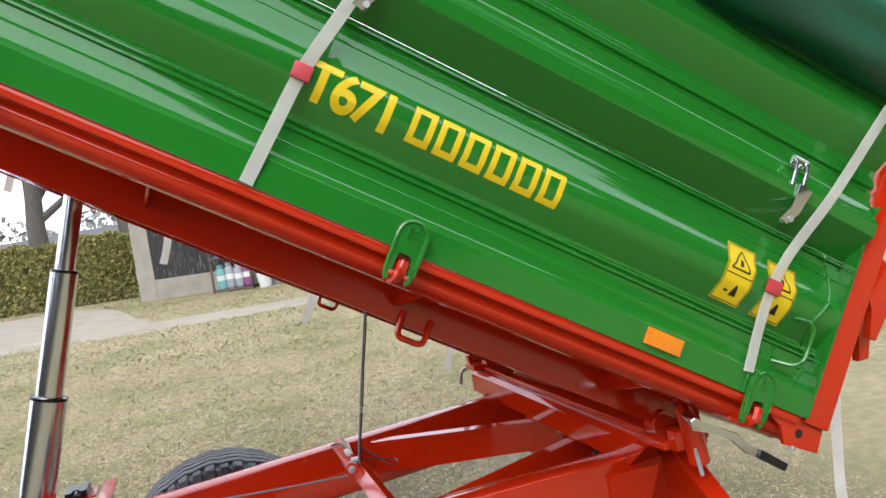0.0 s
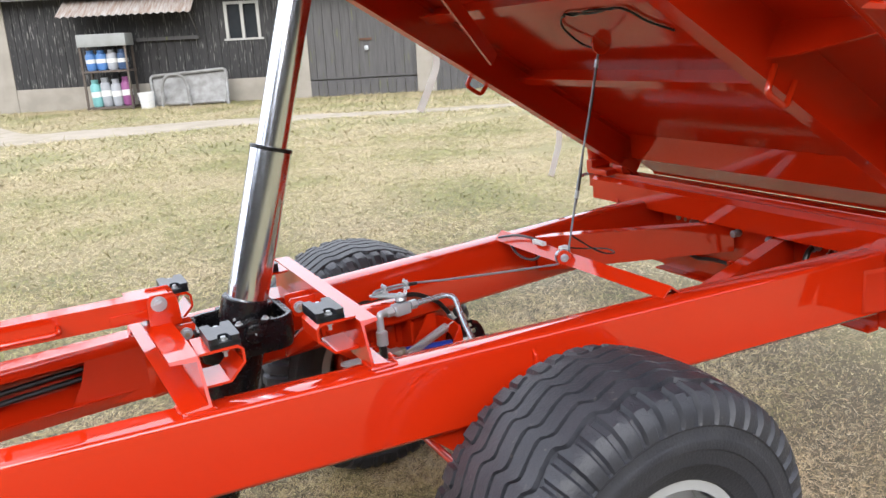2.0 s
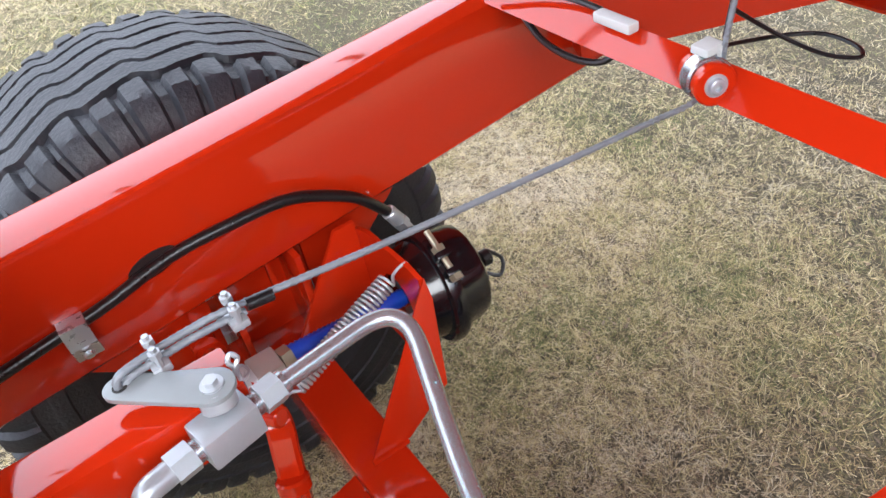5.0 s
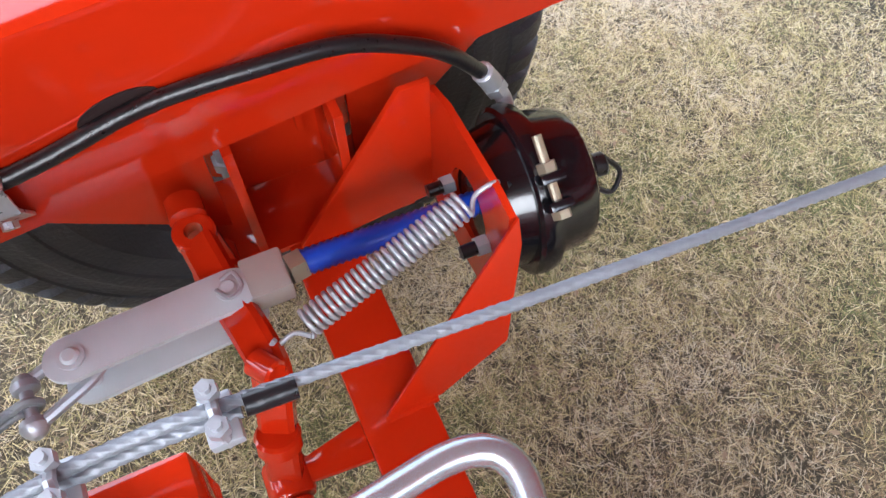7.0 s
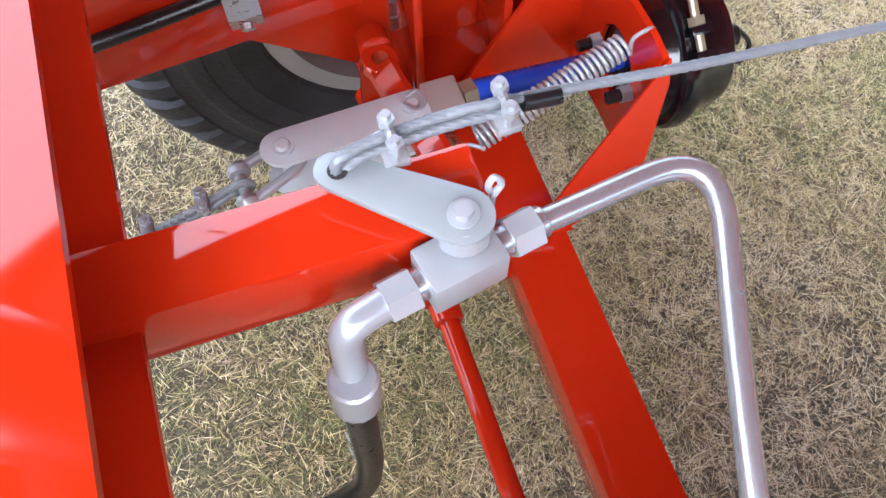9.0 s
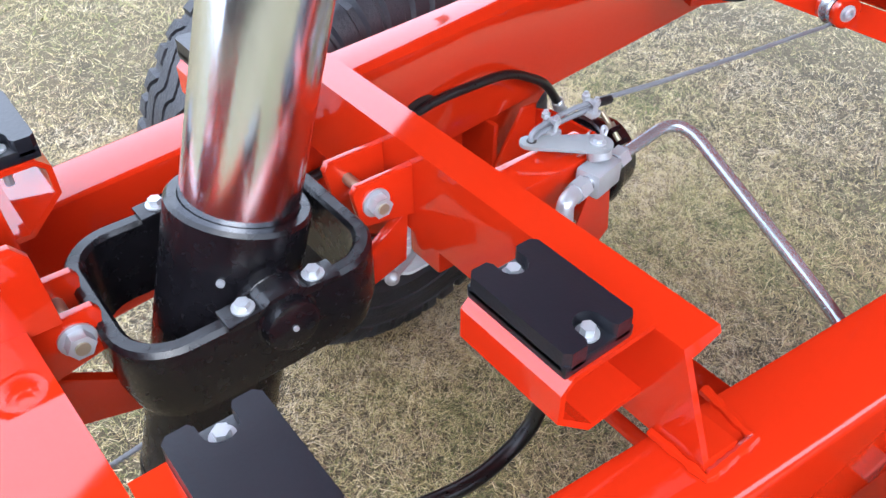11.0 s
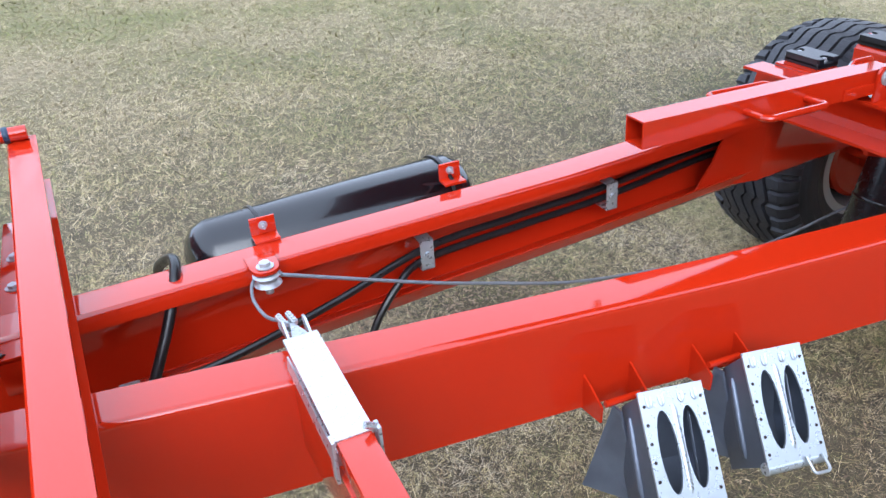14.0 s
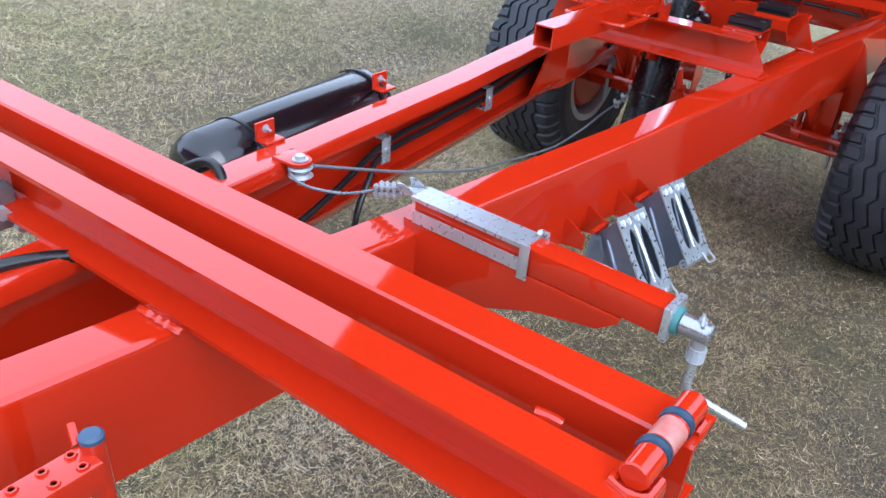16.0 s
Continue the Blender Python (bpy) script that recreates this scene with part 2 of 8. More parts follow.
def beam_section(x, side, open_c):
    """Section of a side beam, outer face towards side; open_c: folded channel open to the middle."""
    h, w, z0, z1 = half(x), 0.092, BOT + 0.25 * lift(x), TOP + lift(x)
    o, i = h, h - w
    r = 0.012
    arc = [(math.cos(radians(a)), math.sin(radians(a))) for a in (75, 60, 45, 30, 15)]
    if not open_c:
        pts = [(o - r, z1), (i + r, z1), (i + r * 0.3, z1 - r * 0.3), (i, z1 - r), (i, z0 + r), (i + r, z0), (o - r, z0), (o, z0 + r), (o, z1 - r)] + [(o - r + r * c, z1 - r + r * s) for c, s in reversed(arc)]
    else:
        t = 0.006
        pts = [(o - r + r * c, z1 - r + r * s) for c, s in reversed(arc)] + [(o - r, z1), (i + r * .5, z1), (i, z1 - r * .6), (i, z1 - 0.036), (i + t, z1 - 0.036), (i + t, z1 - t * 2), (o - t, z1 - t),
               (o - t, z0 + t), (i + 0.02, z0 + 0.028), (i + t, z0 + 0.045), (i, z0 + 0.045), (i + 0.012, z0 + 0.02), (i + 0.03, z0), (o - r, z0), (o, z0 + r), (o, z1 - r)]
    return [(x, side * a, z) for a, z in pts]


def loft(bm, sections):
    rings = [[bm.verts.new(p) for p in s] for s in sections]
    n = len(rings[0])
    for a, b in zip(rings, rings[1:]):
        for k in range(n):
            bm.faces.new((a[k], a[(k + 1) % n], b[(k + 1) % n], b[k]))
    bm.faces.new(rings[0][::-1])
    bm.faces.new(rings[-1])


for side in (-1, 1):
    bm = B()
    loft(bm, [beam_section(x, side, True) for x in XS if x <= -0.25])
    part("side_beam_front", bm, RED, chassis, sharp=40)
    bm = B()
    loft(bm, [beam_section(x, side, False) for x in XS if x >= -0.25])
    part("side_beam_rear", bm, RED, chassis, sharp=40)


def weld(bm, pts, r=0.004, seed=3):
    """A lumpy weld bead along a line."""
    rnd = random.Random(seed)
    P = []
    for a, b in zip(pts, pts[1:]):
        a, b = Vector(a), Vector(b)
        k = max(2, int((b - a).length / 0.006))
        P += [a + (b - a) * (i / k) for i in range(k)]
    P.append(Vector(pts[-1]))
    lump = [rnd.uniform(0.75, 1.25) for _ in P]
    sweep(bm, P, lambda t: r * lump[min(int(t * len(P)), len(P) - 1)], 7)


# channel cross-members that carry the gimbal and the rubber pads
SKEW = -0.04


def cross_member(x_web, toward, y0, y1, zt, zb, flange, slant, skew=0.0):
    """A channel across the beams, a little out of square, its near end sloping."""
    t = 0.007
    prof = [(0, zb), (toward * flange, zb), (toward * flange, zb + t), (toward * t, zb + t * 1.6), (toward * t, zt - t * 1.6), (toward * flange, zt - t), (toward * flange, zt), (0, zt)]
    bm = B()
    prism(bm, [(x_web + a, y0, z) for a, z in prof], (0, y1 - y0, 0))
    for v in bm.verts:
        v.co.y -= (-slant if v.co.y < 0 else 0.03) * (v.co.z - zb) / (zt - zb)
        v.co.x += skew * (v.co.y + 0.25)
    bevel_all(bm, 0.0025)
    return bm


XM = part("crossmember", cross_member(-0.182, -1, -0.360, 0.400, 0.955, TOP, 0.066, 0.062, SKEW), RED, chassis)
XR = part("crossmember", cross_member(0.196, 1, -0.388, 0.430, 0.955, TOP, 0.044, 0.048), RED, chassis)

cylinder = thing("hydraulic_cylinder", (0, 0.02, 0.35), "extended chrome telescopic hydraulic tipping cylinder, black base", "hydraulic cylinder")
CD = Vector((0.305, 0, 0.952)).normalized()
CB = Vector((0.014, 0.033, 0.955))
bm = B()
lathe(bm, CB, CD, [(-0.56, 0.052), (-0.555, 0.066), (-0.30, 0.068), (-0.04, 0.068), (0.004, 0.068), (0.008, 0.065), (0.008, 0.0565), (-0.01, 0.056)], 40)
part("base_tube", bm, SATIN, cylinder, "black painted cylinder barrel")
bm = B()
lathe(bm, CB, CD, [(-0.03, 0.0555), (0.412, 0.0555), (0.415, 0.0535)], 48)
part("third_stage", bm, CHROME, cylinder)
bm = B()
lathe(bm, CB, CD, [(0.40, 0.0415), (0.820, 0.0415), (0.823, 0.0395)], 48)
part("second_stage", bm, CHROME, cylinder)
bm = B()
lathe(bm, CB, CD, [(0.81, 0.0300), (1.12, 0.0300)], 40)
part("first_stage", bm, CHROME, cylinder)
bm = B()
lathe(bm, CB, CD, [(0.410, 0.0565), (0.420, 0.0565), (0.421, 0.042)], 48)
part("wiper_ring", bm, SATIN, cylinder)
bm = B()
lathe(bm, CB, CD, [(0.817, 0.0420), (0.826, 0.0420), (0.827, 0.0302)], 48)
part("wiper_ring", bm, SATIN, cylinder)

# ---- wheels ----
AX, AZ, TR = 0.585, 0.425, 0.437


def tyre_mesh():
    """Tyre about the y axis: carcass, stepped zigzag grooves and shoulder cuts."""
    bm = B()
    R = TR
    N = 384
    prof = [(-0.150, 0.205), (-0.178, 0.225), (-0.192, 0.262), (-0.195, 0.266), (-0.199, 0.300), (-0.2025, 0.303), (-0.2045, 0.322), (-0.2025, 0.327), (-0.2005, 0.331), (-0.1985, 0.352), (-0.2005, 0.356), (-0.1995, 0.368), (-0.195, 0.386), (-0.187, 0.400), (-0.177, 0.4105)]
    half_w = 0.166
    worn = random.Random(17)
    # narrow centre grooves, wider ones that bound the shoulder blocks
    grooves = ((-0.119, 0.0048), (-0.072, 0.0027), (-0.025, 0.0027), (0.025, 0.0027), (0.072, 0.0027), (0.119, 0.0048))
    pos = [(-half_w, 0), (-0.147, 0)]
    for g, gw in grooves:
        pos += [(g - gw - 0.0028, 0), (g - gw, 1), (g + gw, 1), (g + gw + 0.0028, 0)]
    pos += [(0.147, 0), (half_w, 0)]
    right = [(-a, r) for a, r in reversed(prof)]
    rings = []
    for k in range(N):
        a = 2 * math.pi * k / N
        ph = k % 16
        # long slant one way, short step back
        zig = (-0.0105, -0.0095, -0.0078, -0.0056, -0.0034, -0.0012, 0.0010, 0.0032, 0.0054, 0.0076, 0.0094, 0.0105, 0.0100, 0.0055, -0.0030, -0.0085)[ph]
        row = []
        cut_l, cut_r = ph in (2, 3, 9, 10, 11), ph in (5, 6, 12, 13, 14)
        for i, (w, r) in enumerate(prof):
            if i >= 11 and cut_l:
                r, w = r - 0.010, w * 0.970
            row.append((w, r))
        for j, (p, deep) in enumerate(pos):
            edge = j in (0, 1, len(pos) - 2, len(pos) - 1)
            shoulder = j <= 2 or j >= len(pos) - 3
            crown = 0.017 * (p / half_w) ** 2
            d = 0.012 * deep
            if shoulder and (cut_l if j <= 2 else cut_r):
                d = 0.0105
            row.append((p + (0 if edge else zig + worn.uniform(-0.0008, 0.0008)), R - crown - d + worn.uniform(-0.0010, 0.0004)))
        for i, (w, r) in enumerate(right):
            if i <= 3 and cut_r:
                r, w = r - 0.010, w * 0.970
            row.append((w, r))
        rings.append([bm.verts.new((r * math.sin(a), w, r * math.cos(a))) for w, r in row])
    for k in range(N):
        a, b = rings[k], rings[(k + 1) % N]
        for j in range(len(a) - 1):
            bm.faces.new((a[j], a[j + 1], b[j + 1], b[j]))
    return bm


def wheel(ax, y, out):
    m = Matrix.Translation((ax, y, AZ)) @ pose(0, 0, 0, 0, 0, 0 if out < 0 else 180)
    w = part("wheel", tyre_mesh(), RUBBER, chassis, "wide black zigzag-ribbed tyre on a white wheel", frame_m=m, sharp=28)
    bm = B()
    lathe(bm, (0, -0.170, 0), (0, 1, 0), [(0, 0.196), (0, 0.222), (0.006, 0.226), (0.012, 0.208), (0.03, 0.196), (0.30, 0.196), (0.328, 0.208), (0.334, 0.226), (0.34, 0.222), (0.34, 0.190), (0.03, 0.188)], 48, close=False)
    part("rim", bm, RIMWHITE, w, "white painted steel rim", frame_m=m)
    bm = B()
    lathe(bm, (0, -0.075, 0), (0, -1, 0), [(-0.012, 0.192), (0.0, 0.190), (0.02, 0.15), (0.035, 0.125), (0.035, 0.075), (0.06, 0.07), (0.085, 0.055), (0.09, 0.0001)], 48, close=False)
    part("disc", bm, RIMWHITE, w, frame_m=m)
    for i in range(6):
        a = i * math.pi / 3
        bm = B()
        bolt(bm, (0.100 * math.cos(a), -0.108, 0.100 * math.sin(a)), (0, -1, 0), 0.012, 0.014, 0.006)
        part("wheel_nut", bm, ZINC, w, frame_m=m)
    return w


wheel(AX + 0.040, -0.750, -1)
wheel(AX - 0.018, 0.745, 1)

bm = B()
box(bm, AX - 0.038, AX + 0.038, -0.62, 0.62, AZ - 0.036, AZ + 0.036, 0.006)
axle = part("axle", bm, RED, chassis)

# ---- the raised tipping body ----
TH = 33.4
# body frame: x forward along the floor, y across (flipped), z up from the floor plane


def bp(s, y, n):
    """Body place: s forward from the hinge, y world sideways, n off the hinge line."""
    c, k = math.cos(radians(TH)), math.sin(radians(TH))
    return Vector((1.9 - s * c + n * k, y, 0.95 + s * k + n * c))


S0, S1 = -0.10, 3.3


def bbox(bm, s0, s1, y0, y1, n0, n1, bev=0.0):
    """A box in the body's frame."""
    vs = [bm.verts.new(bp(s, y, n)) for s in (s0, s1) for y in (y0, y1) for n in (n0, n1)]
    fs = [bm.faces.new([vs[i] for i in f]) for f in ((0, 1, 3, 2), (4, 6, 7, 5), (0, 4, 5, 1), (2, 3, 7, 6), (0, 2, 6, 4), (1, 5, 7, 3))]
    if bev:
        bmesh.ops.bevel(bm, geom=list({e for f in fs for e in f.edges}), offset=bev, segments=2, profile=0.6, affect="EDGES")


def bprofile(bm, prof, s0, s1):
    """A closed (y, n) outline drawn out along the body."""
    prism(bm, [bp(s0, y, n) for y, n in prof], bp(s1, 0, 0) - bp(s0, 0, 0))


def bsheet(bm, prof, s0, s1, t=0.003):
    """An open (y, n) line drawn out along the body, with thickness towards the middle."""
    inner = [(y + (t if y < 0 else -t), n) for y, n in reversed(prof)]
    bprofile(bm, list(prof) + inner, s0, s1)


bm = B()
bbox(bm, S0, S1, -1.04, 1.04, 0.115, 0.121)
body = part("tipping_body", bm, DULL_RED, chassis, "raised green and red steel tipping body")
for side in (-1, 1):
    y = side * 0.715
    bm = B()
    t = 0.008
    prof = [(y, -0.02), (y - side * 0.06, -0.02), (y - side * 0.06, -0.02 + t), (y - side * t, -0.02 + t * 1.4), (y - side * t, 0.107), (y - side * 0.06, 0.107), (y - side * 0.06, 0.115), (y, 0.115)]
    bprofile(bm, prof, S0 + 0.05, S1)
    part("longitudinal", bm, DULL_RED, body)
    # rounded outer rail
    bm = B()
    o = 1.052
    prof = [(o + 0.024, 0.131), (o + 0.027, 0.126), (o + 0.027, 0.111), (o + 0.024, 0.107), (o - 0.007, 0.106), (o - 0.010, 0.103), (o - 0.008, 0.098), (o - 0.005, 0.092), (o - 0.004, 0.085), (o - 0.007, 0.077), (o - 0.014, 0.069), (o - 0.03, 0.061), (o - 0.05, 0.054), (o - 0.062, 0.06), (o - 0.066, 0.10), (o - 0.066, 0.131)]
    bprofile(bm, [(side * a, n) for a, n in prof], S0, S1)
    part("outer_rail", bm, RED, body, sharp=50)

WALL = [(0.0, 0.131), (0.0, 0.197), (-0.003, 0.201), (-0.016, 0.213), (-0.018, 0.218), (-0.018, 0.244), (-0.025, 0.250), (-0.026, 0.254), (-0.026, 0.277), (-0.019, 0.281), (-0.019, 0.286), (-0.027, 0.292),
        (-0.021, 0.296), (-0.021, 0.300), (-0.030, 0.306), (-0.029, 0.313), (0.006, 0.366), (0.012, 0.380), (0.013, 0.420), (0.010, 0.430), (0.002, 0.439), (-0.018, 0.478), (-0.021, 0.500), (-0.027, 0.505),
        (-0.029, 0.510), (-0.029, 0.534), (-0.036, 0.538), (-0.036, 0.544), (-0.027, 0.548), (-0.028, 0.553), (-0.034, 0.558), (-0.034, 0.562)]
WALL2 = [(-0.034, 0.564), (0.032, 0.628), (0.040, 0.637), (0.041, 0.642), (0.041, 0.671), (0.035, 0.680), (0.006, 0.715), (0.003, 0.724), (-0.005, 0.728), (-0.005, 0.738), (-0.012, 0.742), (-0.012, 0.759), (-0.020, 0.767),
         (-0.020, 0.775), (-0.012, 0.779), (-0.012, 0.792), (-0.018, 0.797), (-0.018, 0.803), (-0.025, 0.809), (-0.025, 0.830), (0.022, 0.895), (0.026, 0.910), (0.026, 0.940), (-0.005, 0.990), (-0.012, 1.0), (-0.012, 1.06)]
for side in (-1, 1):
    for name, line in (("lower_side_wall", WALL), ("upper_side_wall", WALL2)):
        bm = B()
        bsheet(bm, [(side * (1.085 + a), n) for a, n in line], -0.106, S1)
        bmesh.ops.recalc_face_normals(bm, faces=bm.faces[:])
        part(name, bm, GREEN, body, "green ribbed pressed-steel side wall" if name[0] == "l" else "", sharp=24)
bm = B()
bbox(bm, -0.192, -0.112, -1.088, -1.035, 0.12, 1.06, 0.004)
part("rear_post", bm, RED, body, "red rear corner post")
bm = B()
bbox(bm, -0.192, -0.112, 1.035, 1.088, 0.12, 1.06, 0.004)
part("rear_post", bm, RED, body)
bm = B()
bbox(bm, -0.165, -0.135, -1.034, 1.034, 0.115, 1.0, 0.003)
part("tailgate", bm, GREEN, body)

# ---- ground: one sheet of worn winter lawn ----
def ground():
    bm = B()
    xs = sorted({-400, -150, -60, -30, -18, *[x * 1.0 for x in range(-12, 19)], 25, 40, 80, 200, 500})
    ys = sorted({-300, -100, -40, -20, -12, *[y * 0.75 for y in range(-8, 37)], 32, 50, 90, 200, 600})
    grid = [[bm.verts.new((x, y, ground_z(x, y))) for y in ys] for x in xs]
    for i in range(len(xs) - 1):
        for j in range(len(ys) - 1):
            bm.faces.new((grid[i][j], grid[i + 1][j], grid[i + 1][j + 1], grid[i][j + 1]))
    return bm


EARTH = mat("lawn_soil", (0.075, 0.057, 0.031), 0.95, second=(0.034, 0.027, 0.015), scale=6, fine=140, bump=0.9, amount=0.9, third=(0.15, 0.12, 0.07), third_scale=190, third_at=0.52)
def turf_away(m):
    """Away from the trailer the sheet is closed turf in olive and straw patches."""
    n, l = m.node_tree.nodes, m.node_tree.links
    p = n["Principled BSDF"]
    soil = p.inputs["Base Color"].links[0].from_socket
    tc, sep, fade = n.new("ShaderNodeTexCoord"), n.new("ShaderNodeSeparateXYZ"), n.new("ShaderNodeMapRange")
    l.new(tc.outputs["Object"], sep.inputs[0])
    l.new(sep.outputs["Y"], fade.inputs["Value"])
    fade.inputs["From Min"].default_value, fade.inputs["From Max"].default_value = 2.0, 6.0
    fade.inputs["To Max"].default_value = 0.9
    share = fade.outputs[0]
    for axis, lo, hi in (("X", 2.6, 4.0), ("X", -2.6, -3.9), ("Y", -1.6, -2.7)):
        rim, most = n.new("ShaderNodeMapRange"), n.new("ShaderNodeMath")
        rim.inputs["From Min"].default_value, rim.inputs["From Max"].default_value = lo, hi
        rim.inputs["To Max"].default_value = 0.9
        most.operation = "MAXIMUM"
        l.new(sep.outputs[axis], rim.inputs["Value"])
        l.new(share, most.inputs[0])
        l.new(rim.outputs[0], most.inputs[1])
        share = most.outputs[0]
    wide, fine, add, ramp = n.new("ShaderNodeTexNoise"), n.new("ShaderNodeTexNoise"), n.new("ShaderNodeMath"), n.new("ShaderNodeValToRGB")
    for k, s, d in ((wide, 0.7, 6), (fine, 14.0, 7)):
        k.inputs["Scale"].default_value, k.inputs["Detail"].default_value = s, d
        l.new(tc.outputs["Object"], k.inputs["Vector"])
    add.operation = "MULTIPLY_ADD"
    l.new(fine.outputs[0], add.inputs[0])
    add.inputs[1].default_value = 0.5
    half_w = n.new("ShaderNodeMath")
    half_w.operation = "MULTIPLY"
    half_w.inputs[1].default_value = 0.5
    l.new(wide.outputs[0], half_w.inputs[0])
    l.new(half_w.outputs[0], add.inputs[2])
    e = ramp.color_ramp.elements
    e[0].position, e[0].color = 0.38, (0.150, 0.142, 0.058, 1)
    e[1].position, e[1].color = 0.62, (0.26, 0.21, 0.122, 1)
    mid = e.new(0.5)
    mid.color = (0.195, 0.163, 0.08, 1)
    l.new(add.outputs[0], ramp.inputs[0])
    mx = n.new("ShaderNodeMix")
    mx.data_type = "RGBA"
    l.new(share, mx.inputs["Factor"])
    l.new(soil, mx.inputs["A"])
    l.new(ramp.outputs[0], mx.inputs["B"])
    l.new(mx.outputs["Result"], p.inputs["Base Color"])


turf_away(EARTH)
g = part("ground", ground(), EARTH, None, "worn winter lawn with dry straw-coloured and green grass", sharp=180, kind="structure")
tagged(g, category="ground")

# ---- chassis details ----
for side in (-1, 1):
    # folded plate that closes the channel behind the open front part
    bm = B()
    i0, i1 = half(-0.43) - 0.092, half(-0.25) - 0.092
    prism(bm, [(-0.40, side * (i0 + 0.003), TOP - 0.012), (-0.25, side * i1, TOP - 0.012), (-0.25, side * i1, BOT + 0.01), (-0.47, side * (i0 + 0.02), BOT + 0.03), (-0.43, side * (i0 + 0.012), BOT + 0.10)], (0, side * 0.006, 0))
    part("closing_plate", bm, RED, chassis)
    # upright rib on the outer face above the axle
    bm = B()
    o = half(0.60)
    prism(bm, [(0.600, side * (o - 0.001), TOP - 0.03), (0.600, side * (o + 0.012), TOP - 0.045), (0.600, side * (o + 0.075), BOT - 0.02), (0.600, side * (o + 0.075), BOT - 0.09), (0.600, side * (o - 0.03), BOT - 0.09)], (0.008, 0, 0), 0.001)
    part("rib", bm, RED, chassis)
    # spring hanger box under the beam, over the axle
    bm = B()
    o = half(0.58)
    for xx in (0.522, 0.630):
        box(bm, xx - 0.005, xx + 0.005, *sorted((side * (o - 0.10), side * (o + 0.005))), 0.462, BOT + 0.002, 0.001)
        part("hanger_side", bm, RED, chassis)
        bm = B()
    box(bm, 0.522, 0.630, *sorted((side * (o - 0.012), side * (o - 0.006))), 0.462, BOT + 0.002)
    part("hanger_back", bm, RED, chassis)
    bm = B()
    box(bm, 0.48, 0.70, *sorted((side * (o - 0.105), side * (o + 0.012))), 0.455, 0.464, 0.001)
    part("axle_hanger", bm, RED, chassis)
    bm = B()
    for xx in (0.515, 0.64):
        rod(bm, (xx, side * (o + 0.03), 0.34), (xx, side * (o + 0.03), 0.50), 0.008, 10)
        hexa(bm, (xx, side * (o + 0.03), 0.464), (0, 0, 1), 0.014, 0.014)
        part("u_bolt", bm, ZINC, chassis)
        bm = B()
    bm.free()
    bm = B()
    prism(bm, [(0.30, side * (half(0.3) - 0.05), BOT), (0.50, side * (half(0.5) - 0.05), BOT), (0.50, side * (half(0.5) - 0.05), 0.47)], (0, side * 0.01, 0), 0.001)
    part("side_gusset", bm, RED, chassis)
    bm = B()
    prism(bm, [(0.655, side * (half(0.65) - 0.05), BOT), (0.86, side * (half(0.86) - 0.05), BOT), (0.655, side * (half(0.65) - 0.05), 0.47)], (0, side * 0.01, 0), 0.001)
    part("side_gusset", bm, RED, chassis)

# weld beads where the cross-members stand on the beams
for xw, t, yl in ((-0.182, -1, 0.360), (0.198, 1, 0.388)):
    for side in (-1, 1):
        bm = B()
        y0 = side * yl if side < 0 else 0.40
        xw = -0.182 + SKEW * (y0 + 0.25) if t < 0 else 0.196
        weld(bm, [(xw - t * 0.003, side * (half(xw) - 0.09), TOP + 0.002), (xw - t * 0.003, y0 + side * 0.003, TOP + 0.002), (xw + t * 0.06, y0 + side * 0.003, TOP + 0.002), (xw + t * 0.07, side * (half(xw) - 0.09), TOP + 0.002)], 0.005)
        part("weld_bead", bm, RED, chassis)

